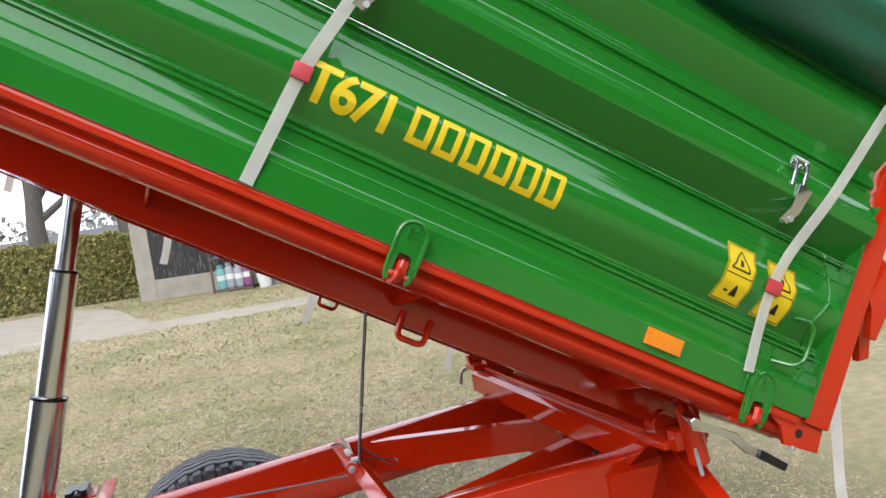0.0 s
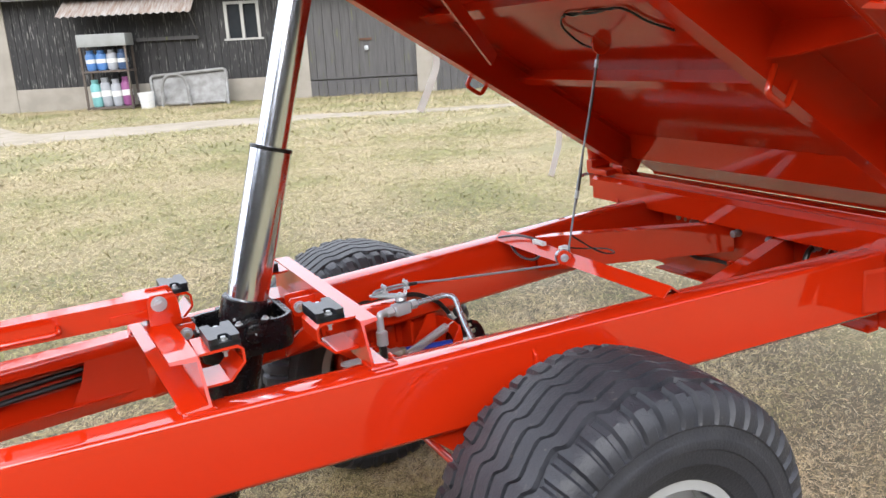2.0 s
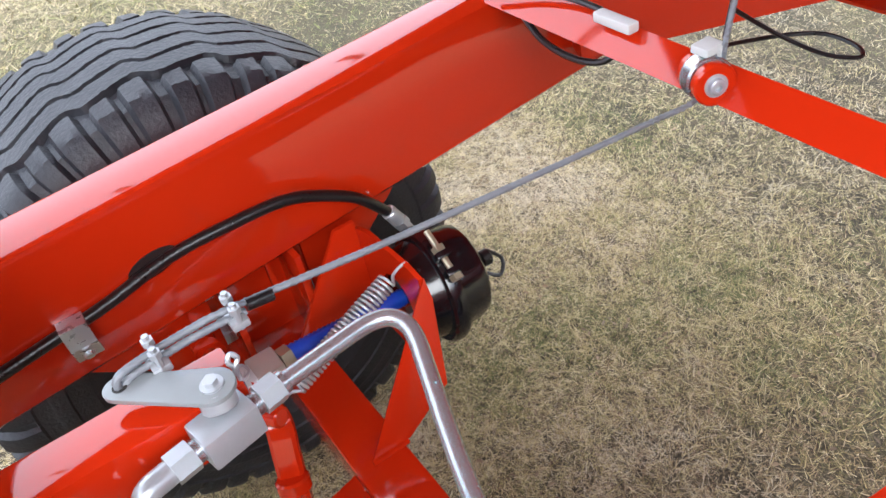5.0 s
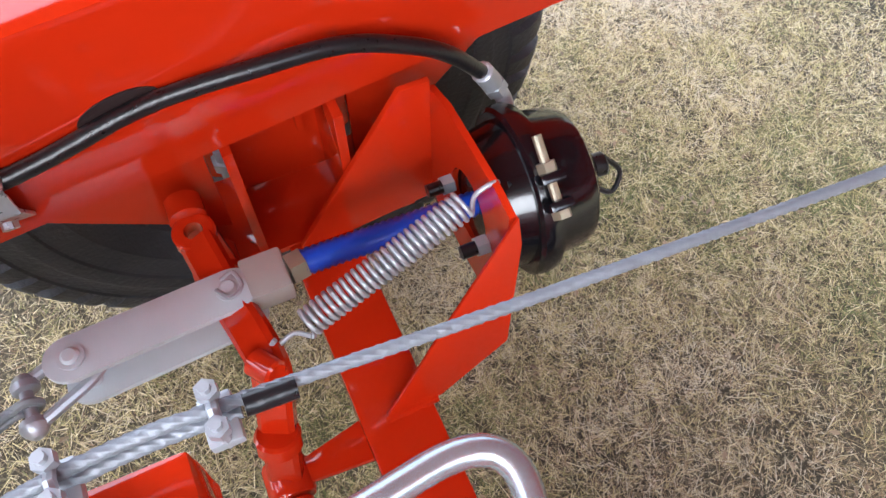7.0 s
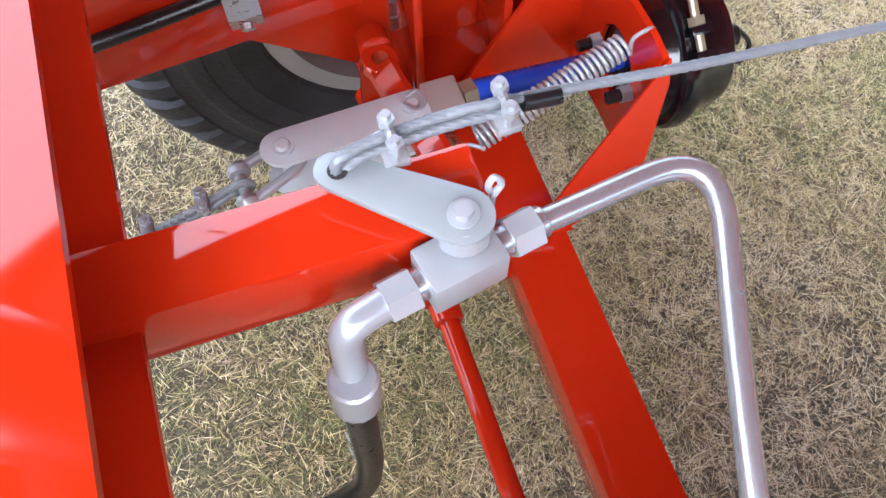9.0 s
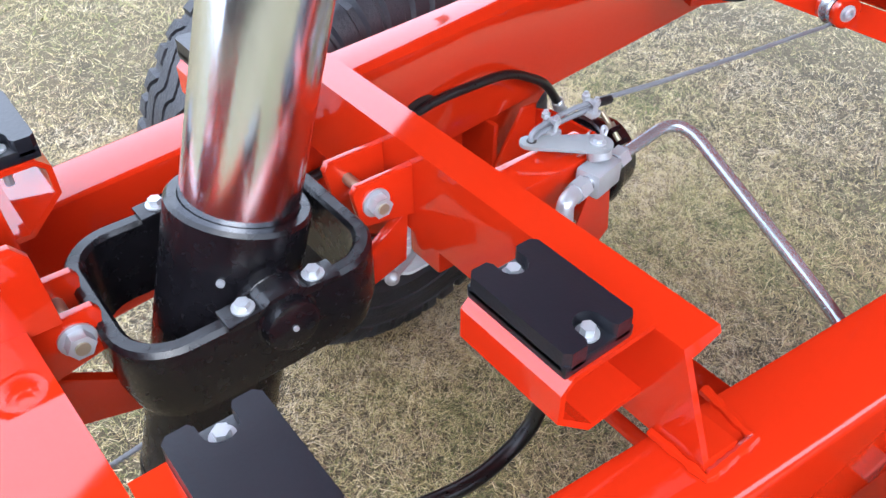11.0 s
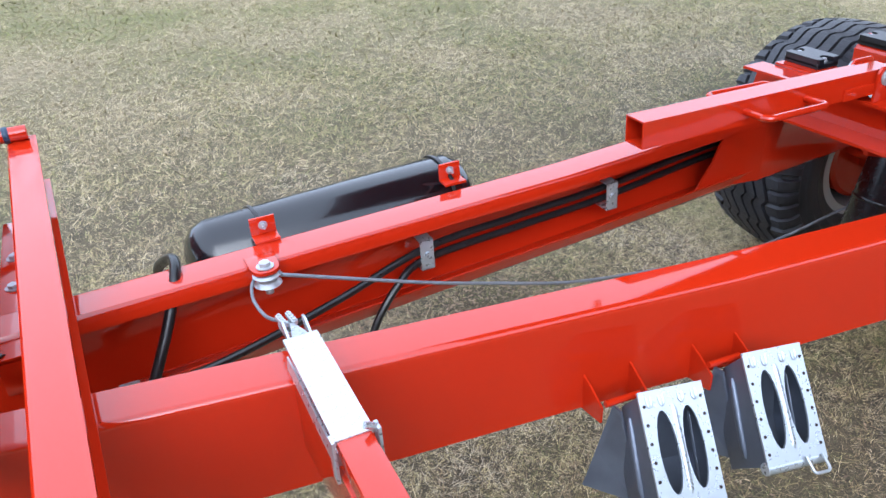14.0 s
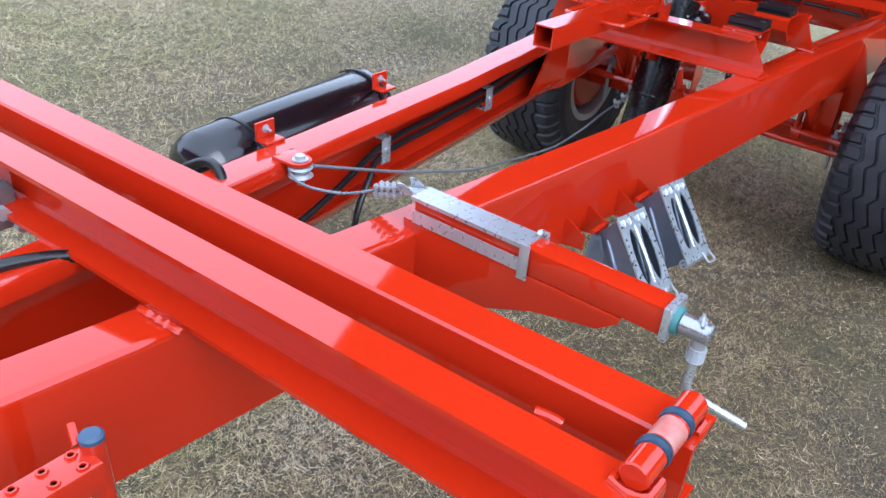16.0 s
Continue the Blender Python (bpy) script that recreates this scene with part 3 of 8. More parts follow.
# pad brackets with moulded rubber pads
def pad_set(parent, x, xw, y, d):
    """Folded bracket on the cross-member's web with a rubber pad; d: towards the cylinder."""
    y0, y1 = y - 0.058, y + 0.058
    zt = 0.962
    t = 0.006
    outer = [(xw, zt), (xw + d * 0.090, zt), (xw + d * 0.102, zt - 0.012), (xw + d * 0.102, zt - 0.045), (xw + d * 0.062, zt - 0.085), (xw, zt - 0.085)]
    inner = [(xw, zt - 0.085 + t), (xw + d * 0.059, zt - 0.085 + t), (xw + d * 0.096, zt - 0.043), (xw + d * 0.096, zt - 0.013), (xw + d * 0.087, zt - t), (xw, zt - t)]
    bm = B()
    prism(bm, [(a, y0, z) for a, z in outer + inner], (0, y1 - y0, 0))
    br = part("pad_bracket", bm, RED, parent, "folded red steel bracket")
    bm = B()
    cx = xw + d * 0.062
    w, l, h = 0.036, 0.056, 0.026
    out = []
    for q in (-1, 1):
        u = [(0.0130 * math.cos(radians(k)), 0.0130 * math.sin(radians(k))) for k in range(0, 181, 20)]
        end = [(w - 0.005, -l), (w, -l + 0.005)][::-1] + [(0.0160, -l), (0.0130, -l + 0.005)] + [(a, -l + 0.014 + b) for a, b in u] + [(-0.0130, -l + 0.005), (-0.0160, -l), (-w + 0.005, -l), (-w, -l + 0.005)]
        out += [(-q * a, -q * b) for a, b in end]
    prism(bm, [(cx + a, y + b, zt + 0.007) for a, b in out], (0, 0, h - 0.007))
    bevel_all(bm, 0.0036)
    box(bm, cx - w, cx + w, y - l, y + l, zt, zt + 0.0140, 0.003)
    part("rubber_pad", bm, PAD, br, "black moulded rubber buffer pad")
    for b in (-l + 0.015, l - 0.015):
        bm = B()
        bolt(bm, (cx, y + b, zt + 0.0140), (0, 0, 1), 0.0062, 0.007)
        part("bolt", bm, ZINC, br)
        bm = B()
        rod(bm, (cx, y + b, zt - 0.026), (cx, y + b, zt - 0.006), 0.0045, 8)
        hexa(bm, (cx, y + b, zt - 0.014), (0, 0, 1), 0.008, 0.007)
        part("nut", bm, ZINC, br)


for side in (-1, 1):
    y = -0.254 if side < 0 else 0.272
    pad_set(XM, -0.14, -0.182 + SKEW * (y + 0.25), y, 1)
    pad_set(XR, 0.135, 0.196 - 0.02 * (y + 0.25), y, -1)

# lugs and pivot bolts of the gimbal
for parent, xw, d, reach in ((XM, -0.193, 1, 0.034), (XR, 0.196, -1, 0.048)):
    for y in (0.008, 0.062):
        bm = B()
        prism(bm, [(xw, y, 0.872), (xw + d * (reach + 0.018), y, 0.885), (xw + d * (reach + 0.026), y, 0.928), (xw + d * (reach + 0.021), y, 0.936), (xw, y, 0.936)], (0, 0.009, 0), 0.0012)
        part("lug", bm, RED, parent)
    bm = B()
    rod(bm, (xw + d * reach, -0.008, 0.910), (xw + d * reach, 0.086, 0.910), 0.0065, 12)
    part("pivot_bolt", bm, mat("yellow_zinc", (0.3848, 0.3404, 0.2442), 0.35, 0.7) if "yellow_zinc" not in MATS else MATS["yellow_zinc"], parent)
    bm = B()
    rod(bm, (xw + d * reach, 0.008, 0.910), (xw + d * reach, 0.0055, 0.910), 0.0165, 18)
    hexa(bm, (xw + d * reach, 0.006, 0.910), (0, -1, 0), 0.0125, 0.012)
    part("nut", bm, ZINC, parent)
    bm = B()
    prism(bm, [(xw, 0.019, 0.87), (xw + d * 0.10, 0.019, 0.80), (xw + d * 0.10, 0.019, 0.77), (xw + d * 0.005, 0.019, 0.80)], (0, 0.012, 0), 0.001)
    part("lug_gusset", bm, RED, parent)

# gimbal ring round the cylinder
gimbal = thing("gimbal_ring", (-0.02, 0.02, 0.87), "black cast gimbal ring holding the tipping cylinder", "gimbal")


def rounded(cx, cy, hx, hy, r, n=8):
    out = []
    for sx, sy, a0 in ((1, 1, 0), (-1, 1, 90), (-1, -1, 180), (1, -1, 270)):
        for i in range(n + 1):
            a = radians(a0 + 90 * i / n)
            out.append((cx + sx * (hx - r) + r * math.cos(a), cy + sy * (hy - r) + r * math.sin(a)))
    return out


bm = B()
GX, GY = -0.012, 0.035
# cast ring: rim rounded over at the top, deeper at its two bearing sides
rings = []
for hx, hy, r, z in ((0.113, 0.084, 0.040, 0.828), (0.113, 0.084, 0.040, 0.912), (0.1165, 0.0875, 0.042, 0.9165), (0.127, 0.098, 0.052, 0.9165), (0.1305, 0.1015, 0.055, 0.912),
                     (0.1305, 0.1015, 0.055, 0.856), (0.124, 0.096, 0.052, 0.828)):
    rings.append([bm.verts.new((x, y, z)) for x, y in rounded(GX, GY, hx, hy, r)])
for a, b in zip(rings, rings[1:] + rings[:1]):
    n = len(a)
    for k in range(n):
        bm.faces.new((a[k], a[(k + 1) % n], b[(k + 1) % n], b[k]))
part("ring", bm, SATIN, gimbal)
TX = 0.0
for side in (-1, 1):
    yy = GY + side * 0.093
    bm = B()
    # bearing cap: a bar with a raised, rounded middle over the trunnion
    cap = [(-0.056, 0.914), (-0.056, 0.921), (-0.022, 0.922), (-0.016, 0.928), (0.0, 0.931), (0.016, 0.928), (0.022, 0.922), (0.056, 0.921), (0.056, 0.914)]
    prism(bm, [(TX + a, yy - 0.014, z) for a, z in cap], (0, 0.026, 0), 0.0015)
    part("bearing_cap", bm, SATIN, gimbal)
    for xx in (TX - 0.035, TX + 0.035):
        bm = B()
        bolt(bm, (xx, yy, 0.9215), (0, 0, 1), 0.0068, 0.006)
        part("cap_bolt", bm, ZINC, gimbal)
    bm = B()
    lathe(bm, (TX, GY + side * 0.05, 0.893), (0, side, 0), [(0, 0.034), (0.026, 0.034), (0.030, 0.030), (0.052, 0.030), (0.054, 0.028), (0.064, 0.026), (0.066, 0.022)], 28)
    part("trunnion", bm, SATIN, gimbal)
    bm = B()
    rod(bm, (TX, GY + side * 0.115, 0.893), (TX, GY + side * 0.118, 0.893), 0.003, 8)
    part("grease_nipple", bm, ZINC, gimbal)
bm = B()
lathe(bm, CB - CD * 0.030 + Vector((-0.042, -0.055, 0.0)), (-0.6, -0.78, 0.1), [(0, 0.004), (0.003, 0.004)], 10)
part("bleed_screw", bm, ZINC, cylinder)
bm = B()
P = CB - CD * 0.48
rod(bm, P + Vector((0.05, -0.04, 0)), P + Vector((0.14, -0.07, 0.01)), 0.016, 14)
hexa(bm, P + Vector((0.075, -0.048, 0.002)), (0.9, -0.3, 0.1), 0.022, 0.02)
part("oil_port", bm, ZINC, cylinder)
bm = B()
lathe(bm, CB, CD, [(-0.33, 0.0685), (-0.328, 0.0695), (-0.322, 0.0695), (-0.32, 0.0685)], 40)
part("weld_ring", bm, SATIN, cylinder)

# safety prop lying along the middle, hinged at the front cross-member
prop = thing("safety_prop", (-0.21, 0.03, 0.98), "red square-tube body safety prop with rod handles", "safety prop")
pa, pb = Vector((-0.185, 0.03, 0.998)), Vector((-0.885, 0.022, 1.012))
d = (pb - pa).normalized()
bm = B()
s = 0.029
sec = [(-s, -s), (s, -s), (s, s), (-s, s)]
o = [[bm.verts.new(p + Vector((0, a, b))) for a, b in sec] for p in (pa, pb)]
k = s - 0.004
i = [[bm.verts.new(p + Vector((0, a * k / s, b * k / s))) for a, b in sec] for p in (pa + d * 0.45, pb)]
for q in range(4):
    r = (q + 1) % 4
    bm.faces.new((o[0][q], o[0][r], o[1][r], o[1][q]))
    bm.faces.new((i[0][q], i[0][r], i[1][r], i[1][q]))
    bm.faces.new((o[1][q], o[1][r], i[1][r], i[1][q]))
bm.faces.new(o[0])
bm.faces.new(i[0])
part("tube", bm, RED, prop)
for side in (-1, 1):
    bm = B()
    y0 = 0.025 + side * 0.028
    sweep(bm, fillet([(-0.45, y0, 1.003), (-0.45, y0 + side * 0.062, 1.006), (-0.62, y0 + side * 0.066, 1.010), (-0.62, y0, 1.008)], 0.02), 0.0075, 10)
    part("rod_handle", bm, RED, prop)
for side in (-1, 1):
    bm = B()
    y = 0.03 + side * 0.034
    prism(bm, [(-0.165, y, 0.948), (-0.245, y, 0.948), (-0.242, y, 1.02), (-0.232, y, 1.034), (-0.178, y, 1.034), (-0.168, y, 1.02)], (0, side * 0.007, 0), 0.001)
    part("fork_plate", bm, RED, prop)
bm = B()
hexa(bm, (-0.214, -0.013, 1.010), (0, -1, 0), 0.0125, 0.010)
rod(bm, (-0.214, -0.023, 1.010), (-0.214, -0.027, 1.010), 0.007, 14)
rod(bm, (-0.214, -0.013, 1.010), (-0.214, -0.0105, 1.010), 0.020, 20)
part("hinge_bolt", bm, ZINC, prop)
bm = B()
rod(bm, (-0.214, 0.071, 1.010), (-0.214, 0.088, 1.010), 0.015, 20, 0.002)
part("hinge_nut", bm, ZINC, prop)
bm = B()
box(bm, -0.335, -0.243, -0.005, 0.003, 0.972, 0.999, 0.001)
part("stop_plate", bm, RED, prop)

# angle bar with the rope pulley
bm = B()
prism(bm, [(1.035, -0.457, TOP - 0.002), (1.070, -0.457, TOP + 0.028), (1.105, -0.457, TOP - 0.002), (1.098, -0.457, TOP - 0.002), (1.070, -0.457, TOP + 0.021), (1.042, -0.457, TOP - 0.002)], (0, 0.90, 0))
part("angle_bar", bm, RED, chassis)
pulley = thing("rope_pulley", (1.05, 0.01, 0.86), "grooved steel rope pulley on a red lug", "pulley", "rope pulleys")
PD = Vector((-0.42, -0.90, 0.12)).normalized()
PC = Vector((1.045, 0.018, 0.862))
bm = B()
lathe(bm, PC - PD * 0.018, PD, [(0, 0.012), (0, 0.026), (0.004, 0.027), (0.010, 0.018), (0.016, 0.018), (0.022, 0.027), (0.026, 0.026), (0.026, 0.012)], 28)
part("sheave", bm, STEEL, pulley)
bm = B()
lathe(bm, PC + PD * 0.009, PD, [(0, 0.022), (0.001, 0.0245), (0.010, 0.0245), (0.012, 0.022)], 28)
lathe(bm, PC - PD * 0.029, PD, [(0, 0.022), (0.001, 0.0245), (0.009, 0.0245), (0.010, 0.022)], 28)
part("lug", bm, RED, pulley)
bm = B()
lathe(bm, PC + PD * 0.020, PD, [(0, 0.0135), (0.0015, 0.0135), (0.002, 0.0095), (0.007, 0.009), (0.008, 0.0075), (0.008, 0.0045), (0.003, 0.004)], 18)
part("bolt", bm, ZINC, pulley)
bm = B()
box(bm, 1.046, 1.074, 0.022, 0.046, 0.884, 0.894, 0.002)
box(bm, 1.066, 1.074, 0.020, 0.040, 0.870, 0.892, 0.002)
part("clip", bm, WHITE, pulley, "white plastic clip")

lead = thing("lamp_cable", (1.06, 0.24, 0.87), "black lamp cable with white connector on the angle bar", "cable")
bm = B()
sweep(bm, curve_pts([(1.03, 0.40, 0.86), (1.048, 0.335, 0.876), (1.058, 0.28, 0.883), (1.062, 0.236, 0.884), (1.064, 0.206, 0.882)]), 0.0042, 8)
part("cable_run", bm, HOSE, lead)
bm = B()
box(bm, 1.048, 1.066, 0.142, 0.206, 0.872, 0.886, 0.004)
part("connector", bm, WHITE, lead, "white plastic connector")
bm = B()
sweep(bm, curve_pts([(1.055, 0.36, 0.835), (1.05, 0.31, 0.812), (1.05, 0.25, 0.806), (1.055, 0.20, 0.815), (1.065, 0.17, 0.84)]), 0.0048, 8)
part("cable_sag", bm, HOSE, lead)

# ---- rear end of the chassis ----
bm = B()
prism(bm, [(1.80, -0.70, 0.815), (1.812, -0.70, 0.810), (1.93, -0.70, 0.810), (1.93, -0.70, 0.905), (1.90, -0.70, 0.918), (1.815, -0.70, 0.918), (1.80, -0.70, 0.90)], (0, 1.54, 0))
for v in bm.verts:
    if v.co.y < -0.6:
        v.co.y = -0.73 + (0.918 - v.co.z) * 1.4
bevel_all(bm, 0.003)
part("hinge_crossbeam", bm, RED, chassis)
bm = B()
box(bm, 1.83, 1.90, -0.80, 0.80, 0.916, 0.940, 0.004)
part("hinge_bar", bm, RED, chassis)
bm = B()
prism(bm, [(1.905, -0.50, 0.545), (1.905, 0.50, 0.545), (1.905, 0.50, 0.80), (1.905, -0.50, 0.80)], (0.006, 0, 0))
box(bm, 1.86, 1.911, -0.50, 0.50, 0.540, 0.546)
part("rear_plate", bm, RED, chassis)
for side in (-1, 1):
    bm = B()
    p, q = Vector((1.20, side * 0.425, 0.77)), Vector((1.90, side * 0.125, 0.765))
    dd = (q - p).normalized()
    nn = Vector((-dd.y, dd.x, 0)) * 0.006
    for zz0, zz1 in ((0.70, 0.832),):
        prism(bm, [p + nn + Vector((0, 0, zz0 - p.z)), q + nn + Vector((0, 0, zz0 - p.z)), q + nn + Vector((0, 0, zz1 - p.z - 0.02)), p + nn + Vector((0, 0, zz1 - p.z))], nn * -8)
    bevel_all(bm, 0.003)
    part("diagonal_brace", bm, RED, chassis)
    bm = B()
    pts = [(-0.42, 0.80), (-0.69, 0.80), (-0.965, 0.695), (-1.0, 0.55), (-0.48, 0.55)]
    if side < 0:
        pts = [(-0.42, 0.85), (-0.66, 0.86), (-0.735, 0.900), (-0.80, 0.842), (-0.985, 0.706), (-1.0, 0.55), (-0.48, 0.55)]
    prism(bm, [(1.912, side * -y, z) for y, z in pts], (0.007, 0, 0))
    part("wing_plate", bm, RED, chassis)
    bm = B()
    line = [(0.69, 0.802), (0.967, 0.697), (1.03, 0.545)] if side > 0 else [(0.735, 0.902), (0.80, 0.844), (0.987, 0.708), (1.03, 0.545)]
    for (a, b), (c, e) in zip(line, line[1:]):
        prism(bm, [(1.86, side * a, b), (1.86, side * c, e), (1.92, side * c, e), (1.92, side * a, b)], (0, side * 0.004, 0.006))
    part("wing_flange", bm, RED, chassis)
    bm = B()
    rod(bm, (1.86, side * 0.885, 0.885), (1.845, side * 0.885, 1.06), 0.030, 20, 0.003)
    part("side_post", bm, RED, chassis)
    bm = B()
    box(bm, 1.80, 1.90, side * 0.86 - 0.02, side * 0.86 + 0.02, 0.93, 0.985, 0.004)
    box(bm, 1.78, 1.93, side * 0.78 - 0.065, side * 0.78 + 0.065, 0.93, 0.955, 0.003)
    part("hinge_seat", bm, RED, chassis)
    bm = B()
    lathe(bm, (1.865, side * 0.70 - 0.03, 0.965), (0, 1, 0), [(0, 0.036), (0.06, 0.036)], 24)
    part("hinge_eye", bm, RED, chassis)
for side in (-1, 1):
    # corner gusset from the beam's outer face out to the end of the cross-beam
    bm = B()
    prism(bm, [(1.72, side * 0.572, 0.66), (1.72, side * 0.572, 0.80), (1.83, side * 0.715, 0.845), (1.83, side * 0.60, 0.66)], (0.008, 0, 0), 0.001)
    part("corner_gusset", bm, RED, chassis)
for i, (y, z) in enumerate(((0.30, 0.775), (0.082, 0.765), (-0.084, 0.771), (-0.271, 0.779), (-0.349, 0.783))):
    bm = B()
    r = 0.008 if i == 0 else 0.0125
    hexa(bm, (1.905, y, z), (-1, 0, 0), r * 1.25, 0.012)
    rod(bm, (1.893, y, z), (1.868, y, z), r, 12, 0.002)
    hexa(bm, (1.880, y, z), (-1, 0, 0), r * 1.15, 0.010)
    part("pipe_fitting", bm, ZINC, chassis, "zinc-plated hydraulic bulkhead fitting")
bm = B()
rod(bm, (1.904, 0.40, 0.775), (1.896, 0.40, 0.775), 0.011, 14)
part("plug", bm, mat("pale_plug", (0.518, 0.444, 0.3108), 0.5), chassis)
bm = B()
lathe(bm, (1.868, -0.845, 0.94), (0.1, -1, 0), [(0, 0.012), (0.05, 0.012)], 12)
sweep(bm, fillet([(1.86, -0.885, 0.985), (1.86, -0.90, 0.95), (1.84, -0.905, 0.938), (1.845, -0.91, 0.86)], 0.008), 0.0062, 8)
part("locking_pin", bm, ZINC, chassis, "zinc-plated bent locking pin")
bm = B()
box(bm, 1.83, 1.90, 0.855, 0.905, 0.855, 0.935, 0.006)
part("pin_block", bm, RED, chassis)
bm = B()
sweep(bm, fillet([(1.85, 0.86, 0.925), (1.80, 0.90, 0.915), (1.775, 0.905, 0.905), (1.76, 0.905, 0.845)], 0.012), 0.008, 8)
part("locking_pin", bm, STEEL, chassis)

bm = B()
box(bm, 1.886, 1.904, 0.515, 0.545, 0.715, 0.752, 0.002)
part("paper_tag", bm, WHITE, chassis, "small white paper tag")
bm = B()
rod(bm, (1.905, 0.367, 0.769), (1.9035, 0.367, 0.769), 0.008, 14)
part("drilled_hole", bm, mat("straw_seen_through", (0.333, 0.2812, 0.1776), 0.9, second=(0.259, 0.2146, 0.1258), scale=60), chassis)
cable = thing("wiring_harness", (1.9, 0, 0.62), "black wiring cable clipped along the rear plate", "cable")
bm = B()
sweep(bm, curve_pts([(1.898, 0.40, 0.66), (1.89, 0.30, 0.625), (1.897, 0.2, 0.632), (1.899, 0.0, 0.628), (1.899, -0.25, 0.622), (1.90, -0.45, 0.64), (1.905, -0.6, 0.66), (1.908, -0.74, 0.668)]), 0.0075, 8)
part("cable_run", bm, HOSE, cable)
for y in (0.12, -0.03, -0.19):
    bm = B()
    box(bm, 1.888, 1.906, y - 0.008, y + 0.008, 0.615, 0.645, 0.002)
    part("cable_clip", bm, RED, cable)
bm = B()
sweep(bm, curve_pts([(1.905, -0.70, 0.665), (1.885, -0.76, 0.672), (1.88, -0.80, 0.66), (1.895, -0.83, 0.645), (1.905, -0.80, 0.62)]), 0.010, 8)
part("connector", bm, HOSE, cable)
hoses = thing("hydraulic_hose", (1.87, -0.27, 0.78), "short black hydraulic hose curving down from its fitting", "hose", "hydraulic hoses")
bm = B()
sweep(bm, curve_pts([(1.875, -0.271, 0.779), (1.85, -0.275, 0.776), (1.825, -0.28, 0.74), (1.82, -0.285, 0.66), (1.83, -0.29, 0.58)]), 0.010, 10)
part("hose_line", bm, HOSE, hoses)
hoses2 = thing("hydraulic_pipe", (1.87, -0.35, 0.78), "grey steel hydraulic pipe bending down from its fitting", "pipe")
bm = B()
sweep(bm, fillet([(1.875, -0.349, 0.783), (1.80, -0.37, 0.77), (1.78, -0.375, 0.68), (1.78, -0.38, 0.60)], 0.04), 0.009, 10)
part("pipe_line", bm, STEEL, hoses2)

# ---- tipping rope, shut-off valve and pipe ----
rope = thing("tipping_rope", (0.4, 0.02, 0.91), "grey wire rope from shut-off valve over pulley to body", "wire rope", "wire ropes")
line = curve_pts([(0.372, 0.0135, 0.886), (0.376, 0.0165, 0.897), (0.40, 0.022, 0.898), (0.44, 0.025, 0.898), (0.483, 0.024, 0.897), (0.62, 0.022, 0.880), (0.80, 0.02, 0.862), (0.95, 0.018, 0.849), (1.025, 0.016, 0.845), (1.068, 0.018, 0.866), (1.073, 0.020, 0.90), (1.12, 0.020, 1.10), (1.18, 0.019, 1.34), (1.223, 0.019, 1.515)], 6)


def twisted(bm, line, r, n=18, strands=6, pitch=0.015):
    """A laid rope: a lobed section turning along the line."""
    P = [Vector(p) for p in line]
    dense = [P[0]]
    for a, b in zip(P, P[1:]):
        k = max(1, int((b - a).length / 0.006))
        dense += [a + (b - a) * (i / k) for i in range(1, k + 1)]
    t0 = (dense[1] - dense[0]).normalized()
    _, u, w = axes_of(t0)
    rings, s = [], 0.0
    for i, p in enumerate(dense):
        if i:
            s += (p - dense[i - 1]).length
        t = (dense[min(i + 1, len(dense) - 1)] - dense[max(i - 1, 0)]).normalized()
        u = (u - t * u.dot(t)).normalized()
        w = t.cross(u)
        tw = s / pitch * 2 * math.pi / strands * 2
        ring = []
        for k in range(n):
            a = 2 * math.pi * k / n + tw
            rr = r * (0.84 if k % 3 == 0 else 1.04)
            ring.append(bm.verts.new(p + (u * math.cos(a) + w * math.sin(a)) * rr))
        rings.append(ring)
    for a, b in zip(rings, rings[1:]):
        for k in range(n):
            bm.faces.new((a[k], a[(k + 1) % n], b[(k + 1) % n], b[k]))
    bm.faces.new(rings[0][::-1])
    bm.faces.new(rings[-1])


bm = B()
twisted(bm, line, 0.0035)
part("rope_line", bm, ROPE, rope, sharp=60)
bm = B()
twisted(bm, curve_pts([(0.375, 0.0125, 0.882), (0.382, 0.0165, 0.890), (0.40, 0.0195, 0.8905), (0.44, 0.0225, 0.8905), (0.488, 0.0215, 0.8895)]), 0.0035)
part("rope_tail", bm, ROPE, rope, sharp=60)
bm = B()
rod(bm, (0.490, 0.0215, 0.8945), (0.514, 0.0215, 0.8915), 0.0058, 12)
part("rope_tape", bm, HOSE, rope, "black tape wrapping")
for x, y, z in ((0.408, 0.019, 0.896), (0.478, 0.021, 0.895)):
    bm = B()
    box(bm, x - 0.008, x + 0.008, y - 0.012, y + 0.013, z - 0.012, z - 0.004, 0.002)
    for k in (-1, 1):
        rod(bm, (x, y + k * 0.009, z - 0.012), (x, y + k * 0.009, z + 0.016), 0.003, 8)
        hexa(bm, (x, y + k * 0.009, z + 0.006), (0, 0, 1), 0.0055, 0.006)
    sweep(bm, [(x, y - 0.009, z - 0.01), (x, y - 0.009, z + 0.004), (x, y, z + 0.008), (x, y + 0.009, z + 0.004), (x, y + 0.009, z - 0.01)], 0.003, 8)
    part("rope_clamp", bm, ZINC, rope, "galvanised wire rope clamp")
bm = B()
sweep(bm, curve_pts([(1.077, 0.026, 0.895), (1.100, 0.028, 0.985), (1.128, 0.021, 1.10), (1.152, 0.027, 1.20), (1.185, 0.022, 1.33), (1.222, 0.024, 1.49)], 5), 0.0026, 8)
part("tied_lead", bm, HOSE, rope, "thin black lead tied along the rope")
